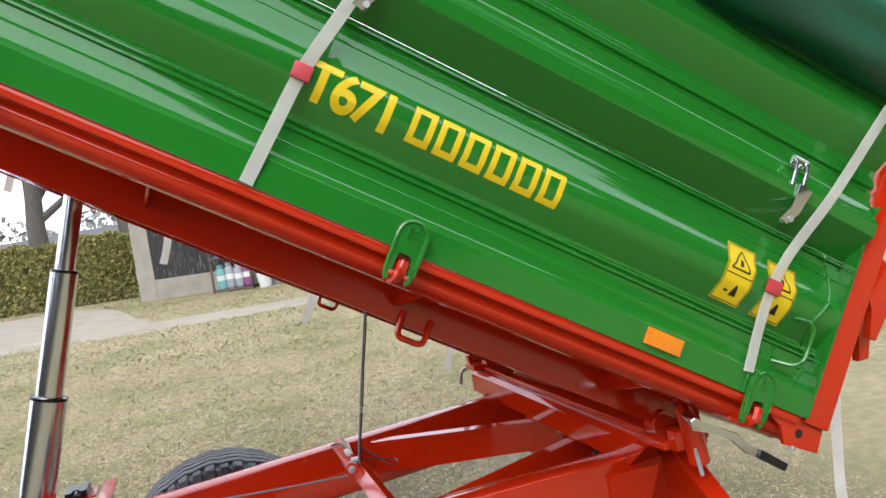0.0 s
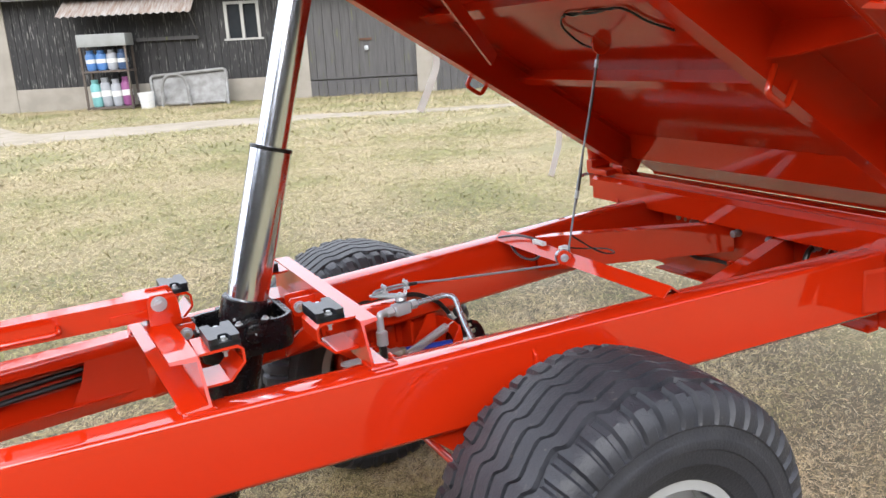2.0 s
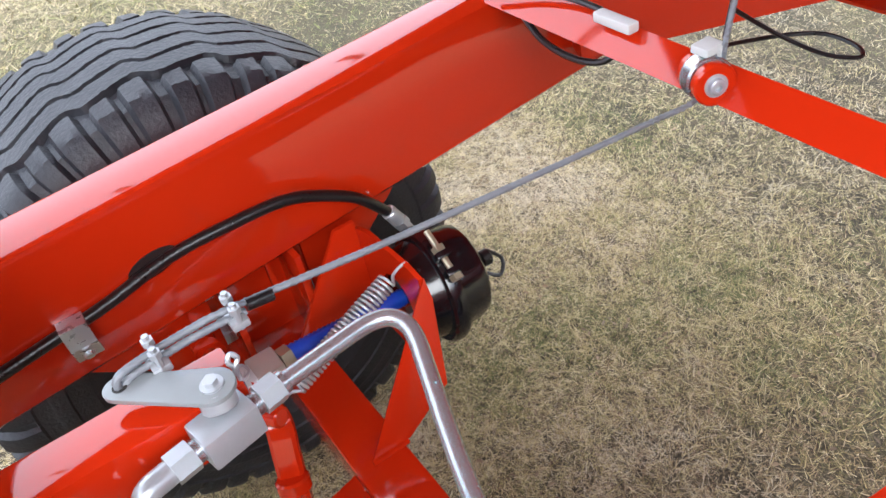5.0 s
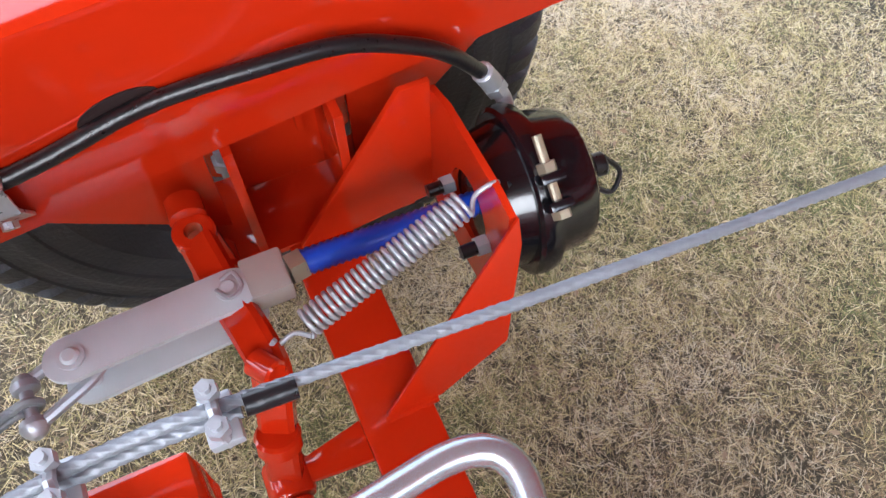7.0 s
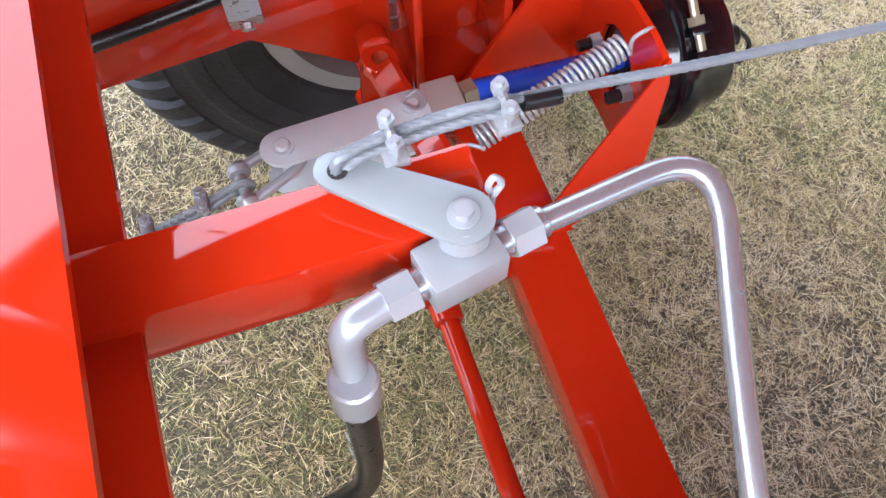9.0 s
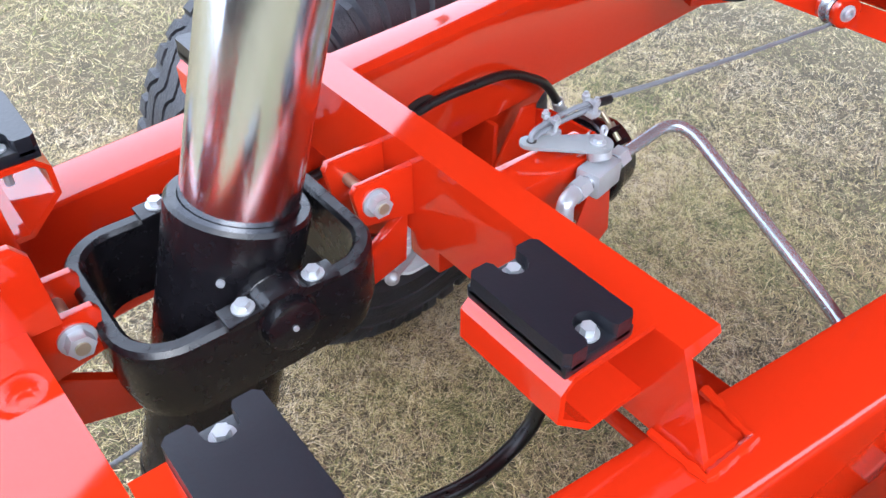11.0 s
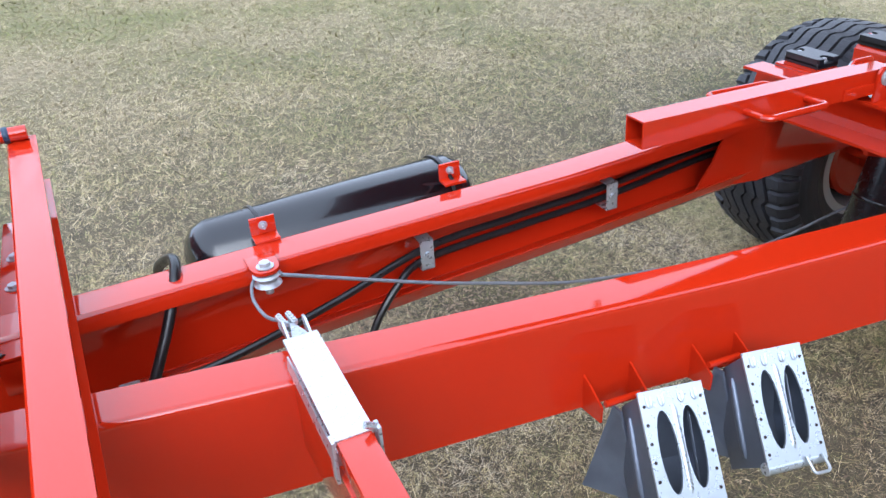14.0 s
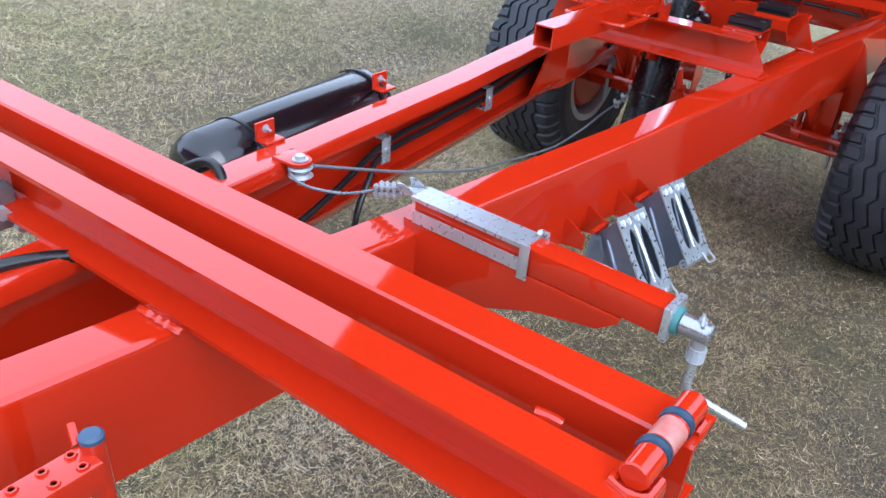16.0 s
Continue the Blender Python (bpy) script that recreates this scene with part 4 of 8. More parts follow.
for q in (0.2, 0.86):
    bm = B()
    c = Vector((1.073, 0.02, 0.90)).lerp(Vector((1.223, 0.019, 1.515)), q + 0.06)
    rod(bm, c - Vector((0.003, 0, 0.012)), c + Vector((0.003, 0, 0.012)), 0.007, 8)
    part("rope_clamp", bm, ZINC, rope)
bm = B()
sweep(bm, curve_pts([(1.080, 0.020, 0.930), (1.110, 0.012, 0.905), (1.138, -0.012, 0.880), (1.152, -0.050, 0.869), (1.170, -0.078, 0.868), (1.188, -0.062, 0.868), (1.190, -0.022, 0.869), (1.165, 0.006, 0.870), (1.125, 0.024, 0.874), (1.082, 0.028, 0.884)], 4), 0.0026, 8)
part("cable_loop", bm, HOSE, rope, "black cable end loop")

valve = thing("shutoff_valve", (0.43, -0.05, 0.84), "zinc-plated hydraulic shut-off valve with lever on a red arm", "valve")
bm = B()
box(bm, 0.200, 0.457, -0.030, 0.024, 0.806, 0.868, 0.005)
part("support_arm", bm, RED, valve, "red square support arm")
VR = Matrix.Translation((0.428, -0.048, 0.853)) @ pose(0, 0, 0, 0, 0, 11)
DULL = mat("dull_zinc", (0.2738, 0.296, 0.3034), 0.42, 0.2, second=(0.2294, 0.2479, 0.2516), scale=22, bump=0.08)
bm = B()
box(bm, -0.026, 0.024, -0.0165, 0.0165, -0.017, 0.015, 0.003, m=VR)
part("valve_body", bm, ZINC, valve)
for k in (-1, 1):
    bm = B()
    hexa(bm, VR @ Vector((k * 0.032, 0, 0)), VR.to_3x3() @ Vector((k, 0, 0)), 0.0140, 0.020)
    part("union_nut", bm, ZINC, valve)
    bm = B()
    rod(bm, VR @ Vector((k * 0.024, 0, 0)), VR @ Vector((k * 0.058, 0, 0)), 0.0105, 16, 0.001)
    part("union_neck", bm, STEEL, valve)
LZ = 0.884
bm = B()
rod(bm, (0.431, -0.044, 0.870), (0.432, -0.038, LZ), 0.015, 20, 0.002)
part("spindle", bm, ZINC, valve)
bm = B()
pa, pb = Vector((0.372, 0.016, 0)), Vector((0.433, -0.036, 0))
dd = (pb - pa).normalized()
nn = Vector((-dd.y, dd.x, 0))
out = []
for i in range(13):
    a = radians(90 + 180 * i / 12)
    out.append(pa + dd * (math.cos(a) * 0.0125) + nn * (math.sin(a) * 0.0125))
for i in range(13):
    a = radians(-90 + 180 * i / 12)
    out.append(pb + dd * (math.cos(a) * 0.0185) + nn * (math.sin(a) * 0.0185))
prism(bm, [(p.x, p.y, LZ) for p in out], (0, 0, 0.005), 0.001)
lev = part("valve_lever", bm, DULL, valve, "dull zinc flat lever")
# no hole is cut: a thin dark disc paints its shade on the lever
bm = B()
rod(bm, (0.3735, 0.0145, LZ + 0.0051), (0.3735, 0.0145, LZ + 0.0056), 0.0062, 20)
part("lever_hole", bm, mat("lever_hole_dark", (0.0222, 0.0207, 0.0192), 0.7), lev)
bm = B()
bolt(bm, (0.433, -0.036, LZ + 0.005), (0, 0, 1), 0.0062, 0.005)
part("lever_screw", bm, ZINC, lev)
bm = B()
sweep(bm, curve_pts([(0.455, -0.024, LZ - 0.020), (0.455, -0.024, LZ - 0.004), (0.452, -0.024, LZ + 0.006), (0.456, -0.022, LZ + 0.011), (0.460, -0.024, LZ + 0.006), (0.456, -0.026, LZ + 0.001), (0.452, -0.027, LZ - 0.006)]), 0.0022, 8)
part("spring_clip", bm, ZINC, valve)
bm = B()
v0 = VR @ Vector((0.05, 0, 0))
sweep(bm, fillet([v0, (0.612, -0.020, 0.850), (0.552, -0.19, 0.822), (0.515, -0.345, 0.775), (0.49, -0.44, 0.72)], 0.058, 12), 0.0083, 16)
part("steel_pipe", bm, STEEL, valve, "bent zinc-plated steel pipe")
bm = B()
v1 = VR @ Vector((-0.05, 0, 0))
sweep(bm, fillet([v1, (0.351, -0.068, 0.858), (0.346, -0.080, 0.78)], 0.028, 8), 0.0105, 14)
part("elbow", bm, ZINC, valve)
bm = B()
rod(bm, (0.347, -0.082, 0.812), (0.345, -0.084, 0.772), 0.0165, 14, 0.002)
part("crimp_sleeve", bm, ZINC, valve)
bm = B()
sweep(bm, curve_pts([(0.346, -0.083, 0.78), (0.342, -0.086, 0.70), (0.337, -0.088, 0.60), (0.320, -0.09, 0.52), (0.27, -0.09, 0.478), (0.18, -0.09, 0.472), (0.02, -0.05, 0.47)]), 0.0115, 14)
hz = part("hydraulic_hose", bm, HOSE, valve, "black hydraulic hose with white print")


def text_mesh(name, body, size, m, material, parent, label="", extrude=0.0004, wrap=None, cuts=(), space=1.0, bold=0.0):
    """Lettering in the built-in font as a mesh, placed by m; wrap bends each point."""
    cu = bpy.data.curves.new(name, "FONT")
    cu.body, cu.size, cu.extrude, cu.space_character, cu.offset = body, size, extrude, space, bold
    ob = bpy.data.objects.new(name, cu)
    scene.collection.objects.link(ob)
    bpy.context.view_layer.update()
    me = bpy.data.meshes.new_from_object(ob.evaluated_get(bpy.context.evaluated_depsgraph_get()))
    bpy.data.objects.remove(ob)
    bm = B()
    bm.from_mesh(me)
    bpy.data.meshes.remove(me)
    for y in cuts:
        bmesh.ops.bisect_plane(bm, geom=bm.verts[:] + bm.edges[:] + bm.faces[:], plane_co=(0, y, 0), plane_no=(0, 1, 0))
    for v in bm.verts:
        v.co = wrap(v.co) if wrap else m @ v.co
    return part(name, bm, material, parent, label)


def on_hose(c):
    a = c.y / 0.0116
    return Vector((0.3435 - 0.045 * c.x - 0.0120 * math.sin(a + 0.9), -0.0845 - 0.02 * c.x - 0.0120 * math.cos(a + 0.9), 0.765 - c.x))


text_mesh("hose_print", '2AT 1/2" WP 275 BAR', 0.012, None, WHITE, hz, "white printed hose marking", wrap=on_hose)

# ---- brake gear at the axle ----
bm = B()
lathe(bm, (0.462, -0.60, 0.428), (0, 1, 0), [(0, 0.0125), (0.735, 0.0125)], 14)
part("brake_shaft", bm, RED, axle)
for side in (-1, 1):
    bm = B()
    lathe(bm, (AX, side * 0.60, AZ), (0, side, 0), [(0, 0.05), (0.0, 0.15), (0.012, 0.165), (0.05, 0.165), (0.05, 0.05)], 40)
    part("brake_drum", bm, RED, axle, "red brake drum and backplate")
    bm = B()
    lathe(bm, (0.470, side * 0.36, 0.470), (0, side, 0), [(0, 0.0135), (0.25, 0.0135)], 14)
    part("cam_shaft", bm, RED, axle)
    # cam lever: forged arm with eyes
    bm = B()
    lathe(bm, (0.468, side * 0.34, 0.472), (0, side, 0), [(0, 0.027), (0.035, 0.027)], 20)
    prism(bm, [(0.444, side * 0.348, 0.475), (0.492, side * 0.348, 0.475), (0.482, side * 0.348, 0.59), (0.452, side * 0.348, 0.59)], (0, side * 0.012, 0), 0.002)
    lathe(bm, (0.467, side * 0.342, 0.592), (0, side, 0), [(0, 0.018), (0.022, 0.018)], 18)
    part("cam_lever", bm, RED, axle)
# lever on the shaft: forged upright, bent over into a flat bar with an eye at its end
bm = B()
lathe(bm, (0.462, 0.100, 0.428), (0, 1, 0), [(0, 0.022), (0.004, 0.024), (0.036, 0.024), (0.040, 0.022)], 20)
part("lever_boss", bm, RED, axle)
bm = B()
line = curve_pts([(0.462, 0.121, 0.440), (0.471, 0.138, 0.490), (0.481, 0.155, 0.540), (0.490, 0.172, 0.580), (0.487, 0.200, 0.590), (0.478, 0.250, 0.587), (0.468, 0.318, 0.586)], 4)
sweep(bm, line, 0.014, section=[(-0.017, -0.006), (-0.012, -0.010), (0.012, -0.010), (0.017, -0.006), (0.017, 0.006), (0.012, 0.010), (-0.012, 0.010), (-0.017, 0.006)])
part("brake_lever", bm, RED, axle, "red forged brake lever")
bm = B()
lathe(bm, (0.467, 0.328, 0.577), (0.05, -0.1, 1), [(0, 0.009), (0, 0.018), (0.002, 0.0205), (0.016, 0.0205), (0.018, 0.018), (0.018, 0.009), (0.0, 0.009)], 22, close=False)
part("lever_eye", bm, RED, axle)
bm = B()
lathe(bm, (0.480, 0.178, 0.597), (0.5, -0.8, 0.2), [(0, 0.010), (0.002, 0.013), (0.026, 0.013), (0.028, 0.010)], 18)
part("spring_lug", bm, RED, axle)
bm = B()
lathe(bm, (0.470, 0.132, 0.500), (0.15, 0.35, 0.93), [(0, 0.019), (0.003, 0.022), (0.017, 0.022), (0.020, 0.019)], 18)
part("lever_collar", bm, RED, axle)
bm = B()
prism(bm, [(0.478, 0.108, 0.438), (0.550, 0.102, 0.440), (0.550, 0.146, 0.440), (0.478, 0.132, 0.438)], (0, 0, -0.012), 0.002)
part("shaft_stay", bm, RED, axle)
bm = B()
lathe(bm, (0.462, 0.072, 0.428), (0, 1, 0), [(0, 0.016), (0.002, 0.018), (0.024, 0.018), (0.026, 0.016)], 20)
part("shaft_bearing", bm, RED, axle)

# zinc tension lever
LINKZ = mat("pale_zinc_plate", (0.56, 0.60, 0.615), 0.42, 0.1, second=(0.49, 0.53, 0.545), scale=20, bump=0.05)
LK = Matrix.Translation((0.003, -0.013, 0))
clevis = thing("brake_link", (0.41, 0.245, 0.60), "zinc-plated twin-plate brake link with pins and shackle", "brake link")
for dz in (0.0, -0.052):
    bm = B()
    a, b = Vector((0.336, 0.252, 0.602 + dz)), Vector((0.482, 0.262, 0.596 + dz))
    dd = (b - a).normalized()
    nn = Vector((-dd.y, dd.x, 0)).normalized()
    out = [a + dd * (-0.021 * math.cos(radians(t))) + nn * (0.021 * math.sin(radians(t))) for t in range(-90, 91, 15)]
    out += [b + dd * (0.021 * math.cos(radians(t))) + nn * (0.021 * math.sin(radians(t))) for t in range(90, -91, -15)]
    prism(bm, out, (0, 0, 0.006), 0.001)
    part("link_plate", bm, LINKZ, clevis, frame_m=LK)
for x, y, z in ((0.339, 0.252, 0.602), (0.478, 0.262, 0.597)):
    bm = B()
    rod(bm, (x, y, z - 0.060), (x, y, z + 0.012), 0.008, 16, 0.002)
    rod(bm, (x, y, z + 0.006), (x, y, z + 0.008), 0.012, 18)
    part("pin", bm, LINKZ, clevis, frame_m=LK)
bm = B()
sweep(bm, curve_pts([(0.468, 0.262, 0.610), (0.478, 0.248, 0.612), (0.490, 0.256, 0.612), (0.486, 0.272, 0.612), (0.474, 0.27, 0.610)]), 0.002, 6)
part("split_pin", bm, ZINC, clevis, frame_m=LK)
bm = B()
box(bm, 0.492, 0.532, 0.244, 0.288, 0.574, 0.602, 0.004)
part("clevis_block", bm, mat("cream_zinc", (0.4588, 0.444, 0.3996), 0.45, 0.5), clevis, frame_m=LK)
bm = B()
hexa(bm, (0.532, 0.267, 0.588), (0.98, 0.17, -0.05), 0.016, 0.016)
part("lock_nut", bm, MATS["yellow_zinc"], clevis, frame_m=LK)
bm = B()
sweep(bm, curve_pts([(0.291, 0.249, 0.575), (0.318, 0.258, 0.577), (0.345, 0.261, 0.578), (0.360, 0.246, 0.578), (0.348, 0.230, 0.577), (0.320, 0.217, 0.576), (0.294, 0.206, 0.575)], 5), 0.0055, 10)
for y, q in ((0.240, 1), (0.214, -1)):
    lathe(bm, (0.2915, y, 0.575), (-0.1 * q, q, 0), [(0, 0.008), (0.002, 0.0115), (0.008, 0.0125), (0.013, 0.010), (0.016, 0.007), (0.018, 0.004)], 16)
rod(bm, (0.290, 0.245, 0.575), (0.293, 0.210, 0.575), 0.006, 12)
part("shackle", bm, ZINC, clevis)

bellow = thing("push_rod", (0.55, 0.27, 0.58), "brake push rod in a blue corrugated plastic sleeve", "push rod")
bm = B()
p0, p1 = Vector((0.547, 0.256, 0.588)), Vector((0.735, 0.262, 0.566))
L = (p1 - p0).length
prof = []
k = 0
while k * 0.0035 < L:
    prof.append((k * 0.0035, 0.0135 if k % 2 else 0.0115))
    k += 1
lathe(bm, p0, p1 - p0, prof, 18)
part("corrugated_sleeve", bm, BLUE, bellow, sharp=70)

spring = thing("return_spring", (0.6, 0.22, 0.62), "coiled zinc-plated brake return spring with hooked ends", "spring")
bm = B()
p0, p1 = Vector((0.531, 0.190, 0.600)), Vector((0.694, 0.217, 0.650))
dd, u, w = axes_of(p1 - p0)
L = (p1 - p0).length
turns = 27
pts = []
for i in range(turns * 12 + 1):
    a = 2 * math.pi * i / 12
    pts.append(p0 + dd * (L * i / (turns * 12)) + (u * math.cos(a) + w * math.sin(a)) * 0.0125)
sweep(bm, pts, 0.0024, 6)
part("coil", bm, ZINC, spring, sharp=80)
bm = B()
sweep(bm, curve_pts([p1 + u * 0.0125, p1 + dd * 0.012, p1 + dd * 0.030, p1 + dd * 0.036 + w * 0.006, p1 + dd * 0.030 + w * 0.012]), 0.0024, 6)
part("hook", bm, ZINC, spring, sharp=80)
bm = B()
sweep(bm, curve_pts([p0 + u * 0.0125, p0 - dd * 0.012, p0 - dd * 0.030, p0 - dd * 0.036 - w * 0.006, p0 - dd * 0.026 - w * 0.012]), 0.0024, 6)
part("hook", bm, ZINC, spring, sharp=80)

cbr = thing("chamber_bracket", (0.65, 0.27, 0.46), "folded red steel bracket for the brake chamber", "bracket")
T6 = 0.007
bm = B()
# face plate with a central opening, made of a frame of four pieces
fx = 0.722
ya, yb, za, zb = 0.185, 0.360, 0.462, 0.660
hole = [(0.262 + 0.040 * math.cos(radians(a)), 0.562 + 0.046 * math.sin(radians(a))) for a in range(0, 360, 20)]
outer = [(ya, 0.655), (ya + 0.03, zb), (yb - 0.04, 0.655), (yb, 0.64), (yb, za), (ya, za)]
vo0 = [bm.verts.new((fx, y, z)) for y, z in outer]
vh0 = [bm.verts.new((fx, y, z)) for y, z in hole]
eo = [bm.edges.new((vo0[i], vo0[(i + 1) % len(vo0)])) for i in range(len(vo0))]
eh = [bm.edges.new((vh0[i], vh0[(i + 1) % len(vh0)])) for i in range(len(vh0))]
bmesh.ops.triangle_fill(bm, use_beauty=True, edges=eo + eh)
ext = bmesh.ops.extrude_face_region(bm, geom=bm.faces[:])
for v in [g for g in ext["geom"] if isinstance(g, bmesh.types.BMVert)]:
    v.co.x += T6
part("face_plate", bm, RED, cbr)
bm = B()
prism(bm, [(0.729, 0.185, 0.655), (0.731, 0.177, 0.622), (0.708, 0.142, 0.503), (0.632, 0.131, 0.462), (0.572, 0.131, 0.462), (0.640, 0.155, 0.545)], (0, -0.004, 0.004), 0.001)
part("near_wing", bm, RED, cbr)
bm = B()
prism(bm, [(0.722, 0.353, 0.655), (0.690, 0.353, 0.655), (0.560, 0.345, 0.463), (0.625, 0.345, 0.463), (0.722, 0.353, 0.463)], (0, 0.007, 0), 0.001)
part("far_wing", bm, RED, cbr)
bm = B()
weld(bm, [(0.572, 0.127, 0.463), (0.628, 0.127, 0.463)], 0.005)
part("weld_bead", bm, RED, cbr)
chamber = thing("brake_chamber", (0.79, 0.27, 0.48), "glossy black air brake chamber with clamp band", "brake chamber")
cc, cd = Vector((0.729, 0.268, 0.557)), Vector((0.995, -0.05, -0.04)).normalized()
bm = B()
lathe(bm, cc, cd, [(0, 0.048), (0.001, 0.062), (0.006, 0.068), (0.030, 0.074), (0.042, 0.077), (0.044, 0.080)], 44)
part("front_housing", bm, BLACK, chamber)
bm = B()
lathe(bm, cc, cd, [(0.038, 0.078), (0.037, 0.084), (0.040, 0.088), (0.046, 0.0895), (0.054, 0.0895), (0.060, 0.087), (0.062, 0.083), (0.061, 0.077)], 48)
part("clamp_band", bm, BLACK, chamber)
bm = B()
lathe(bm, cc, cd, [(0.058, 0.078), (0.066, 0.0765), (0.094, 0.074), (0.106, 0.069), (0.112, 0.060), (0.114, 0.045), (0.114, 0.0001)], 44)
part("rear_housing", bm, BLACK, chamber)
bm = B()
lathe(bm, cc + Vector((0, -0.028, 0.060)), cd, [(0.020, 0.006), (0.030, 0.006), (0.031, 0.004)], 12)
part("port_plug", bm, HOSE, chamber)
bm = B()
rod(bm, cc + cd * 0.112, cc + cd * 0.134, 0.010, 14, 0.002)
part("vent_neck", bm, MATS["yellow_zinc"], chamber)
bm = B()
rod(bm, cc + cd * 0.132, cc + cd * 0.150, 0.013, 14, 0.003)
sweep(bm, curve_pts([cc + cd * 0.146 + Vector((0, 0, 0.012)), cc + cd * 0.164 + Vector((0, -0.01, -0.008)), cc + cd * 0.150 + Vector((0, -0.022, -0.024)), cc + cd * 0.128 + Vector((0, -0.012, -0.014))]), 0.003, 6)
part("vent_cap", bm, HOSE, chamber, "black rubber vent cap on a loop")
# lugs and clamp bolt of the band, at its upper near side
e = cc + cd * 0.050 + Vector((0, -0.060, 0.080))
tang = Vector((0.0, 0.80, 0.60))
for k in (-1, 1):
    bm = B()
    m4 = Matrix.Translation(e + tang * (0.013 * k)) @ tang.to_track_quat("Z", "Y").to_matrix().to_4x4()
    box(bm, -0.012, 0.012, -0.011, 0.011, -0.005, 0.005, 0.003, m=m4)
    part("band_lug", bm, BLACK, chamber)
bm = B()
rod(bm, e - tang * 0.024, e + tang * 0.052, 0.0048, 10)
hexa(bm, e + tang * 0.018, tang, 0.0095, 0.009)
hexa(bm, e - tang * 0.026, tang, 0.0095, 0.008)
part("band_bolt", bm, MATS["yellow_zinc"], chamber)
for y, z in ((0.300, 0.556), (0.219, 0.560)):
    bm = B()
    hexa(bm, (fx, y, z), (-1, 0, 0), 0.0105, 0.012)
    part("stud_nut", bm, ZINC, chamber)
    bm = B()
    rod(bm, (fx - 0.012, y, z), (fx - 0.028, y, z), 0.0070, 12)
    part("stud", bm, HOSE, chamber)
airhose = thing("air_hose", (0.5, 0.34, 0.72), "black air brake hose clipped along the chassis beam", "hose", "air hoses")
bm = B()


def inner(x, z, off=0.012):
    return (x, half(x) - 0.092 - off, z)


sweep(bm, curve_pts([inner(0.10, 0.714, 0.009), inner(0.24, 0.722, 0.009), inner(0.31, 0.727, 0.009), inner(0.388, 0.733, 0.009), inner(0.478, 0.747, 0.009), (0.565, 0.345, 0.751), (0.638, 0.346, 0.745), (0.69, 0.348, 0.722), (0.737, 0.349, 0.690), (0.782, 0.357, 0.633)]), 0.0080, 12)
part("hose_line", bm, HOSE, airhose)
bm = B()
rod(bm, (0.778, 0.356, 0.640), (0.793, 0.359, 0.612), 0.0115, 14, 0.002)
hexa(bm, (0.792, 0.359, 0.614), (0.45, 0.05, -0.9), 0.0135, 0.014)
part("hose_fitting", bm, ZINC, airhose)
bm = B()
sweep(bm, fillet([(0.798, 0.360, 0.602), (0.806, 0.358, 0.588), (0.802, 0.330, 0.578)], 0.010), 0.009, 12)
hexa(bm, (0.803, 0.338, 0.581), (-0.1, -0.9, -0.3), 0.013, 0.012)
part("inlet_elbow", bm, ZINC, airhose)
bm = B()
x, y, z = inner(0.344, 0.717, 0.0)
box(bm, x - 0.016, x + 0.016, y - 0.025, y - 0.022, z - 0.01, z + 0.022, 0.001)
box(bm, x - 0.016, x + 0.016, y - 0.024, y, z + 0.018, z + 0.022, 0.001)
prism(bm, [(x - 0.016, y - 0.025, z - 0.008), (x + 0.016, y - 0.025, z - 0.008), (x + 0.016, y - 0.002, z - 0.045), (x - 0.016, y - 0.002, z - 0.045)], (0, 0.0025, 0.002))
hexa(bm, (x, y - 0.016, z - 0.026), (0, -0.8, -0.5), 0.007, 0.006)
part("hose_clip", bm, GALV, airhose)
# oval cable hole on the beam's inner face: a dark disc paints the shade inside
bm = B()
cx, cz = 0.458, 0.744
y = half(cx) - 0.092
pts = []
for i in range(24):
    a = 2 * math.pi * i / 24
    xx = cx + 0.034 * math.cos(a) + 0.004 * math.sin(a)
    pts.append((xx, half(xx) - 0.092 - 0.0012, cz + 0.017 * math.sin(a)))
prism(bm, pts, (0, 0.006, 0))
part("cable_hole", bm, mat("hollow_dark", (0.0148, 0.0044, 0.0037), 0.8), chassis, "dark oval cable hole")

# rope of the hand brake, running forward
brope = thing("brake_rope", (0.27, 0.24, 0.58), "grey wire rope of the parking brake", "wire rope", "wire ropes")
bm = B()
line = [(0.292, 0.227, 0.583), (0.276, 0.2265, 0.579), (0.247, 0.2245, 0.567), (0.185, 0.222, 0.548), (0.125, 0.2185, 0.530), (0.06, 0.219, 0.519), (-0.03, 0.221, 0.507), (-0.20, 0.214, 0.490), (-0.42, 0.198, 0.497), (-0.73, 0.174, 0.555), (-0.95, 0.158, 0.604), (-1.155, 0.143, 0.674), (-1.33, 0.130, 0.738), (-1.62, 0.108, 0.858)]
twisted(bm, curve_pts(line, 8), 0.0040)
part("rope_line", bm, ROPE, brope, sharp=60)
bm = B()
twisted(bm, curve_pts([(0.292, 0.227, 0.567), (0.276, 0.2255, 0.570), (0.247, 0.2225, 0.559), (0.185, 0.220, 0.540), (0.125, 0.2165, 0.522), (0.06, 0.217, 0.512)], 8), 0.0040)
part("rope_tail", bm, ROPE, brope, sharp=60)
bm = B()
sweep(bm, curve_pts([(0.276, 0.2265, 0.578), (0.292, 0.227, 0.5845), (0.3005, 0.227, 0.575), (0.292, 0.227, 0.5655), (0.276, 0.226, 0.571)], 4), 0.0042, 8)
part("thimble", bm, DULL, brope, "dull zinc rope thimble")
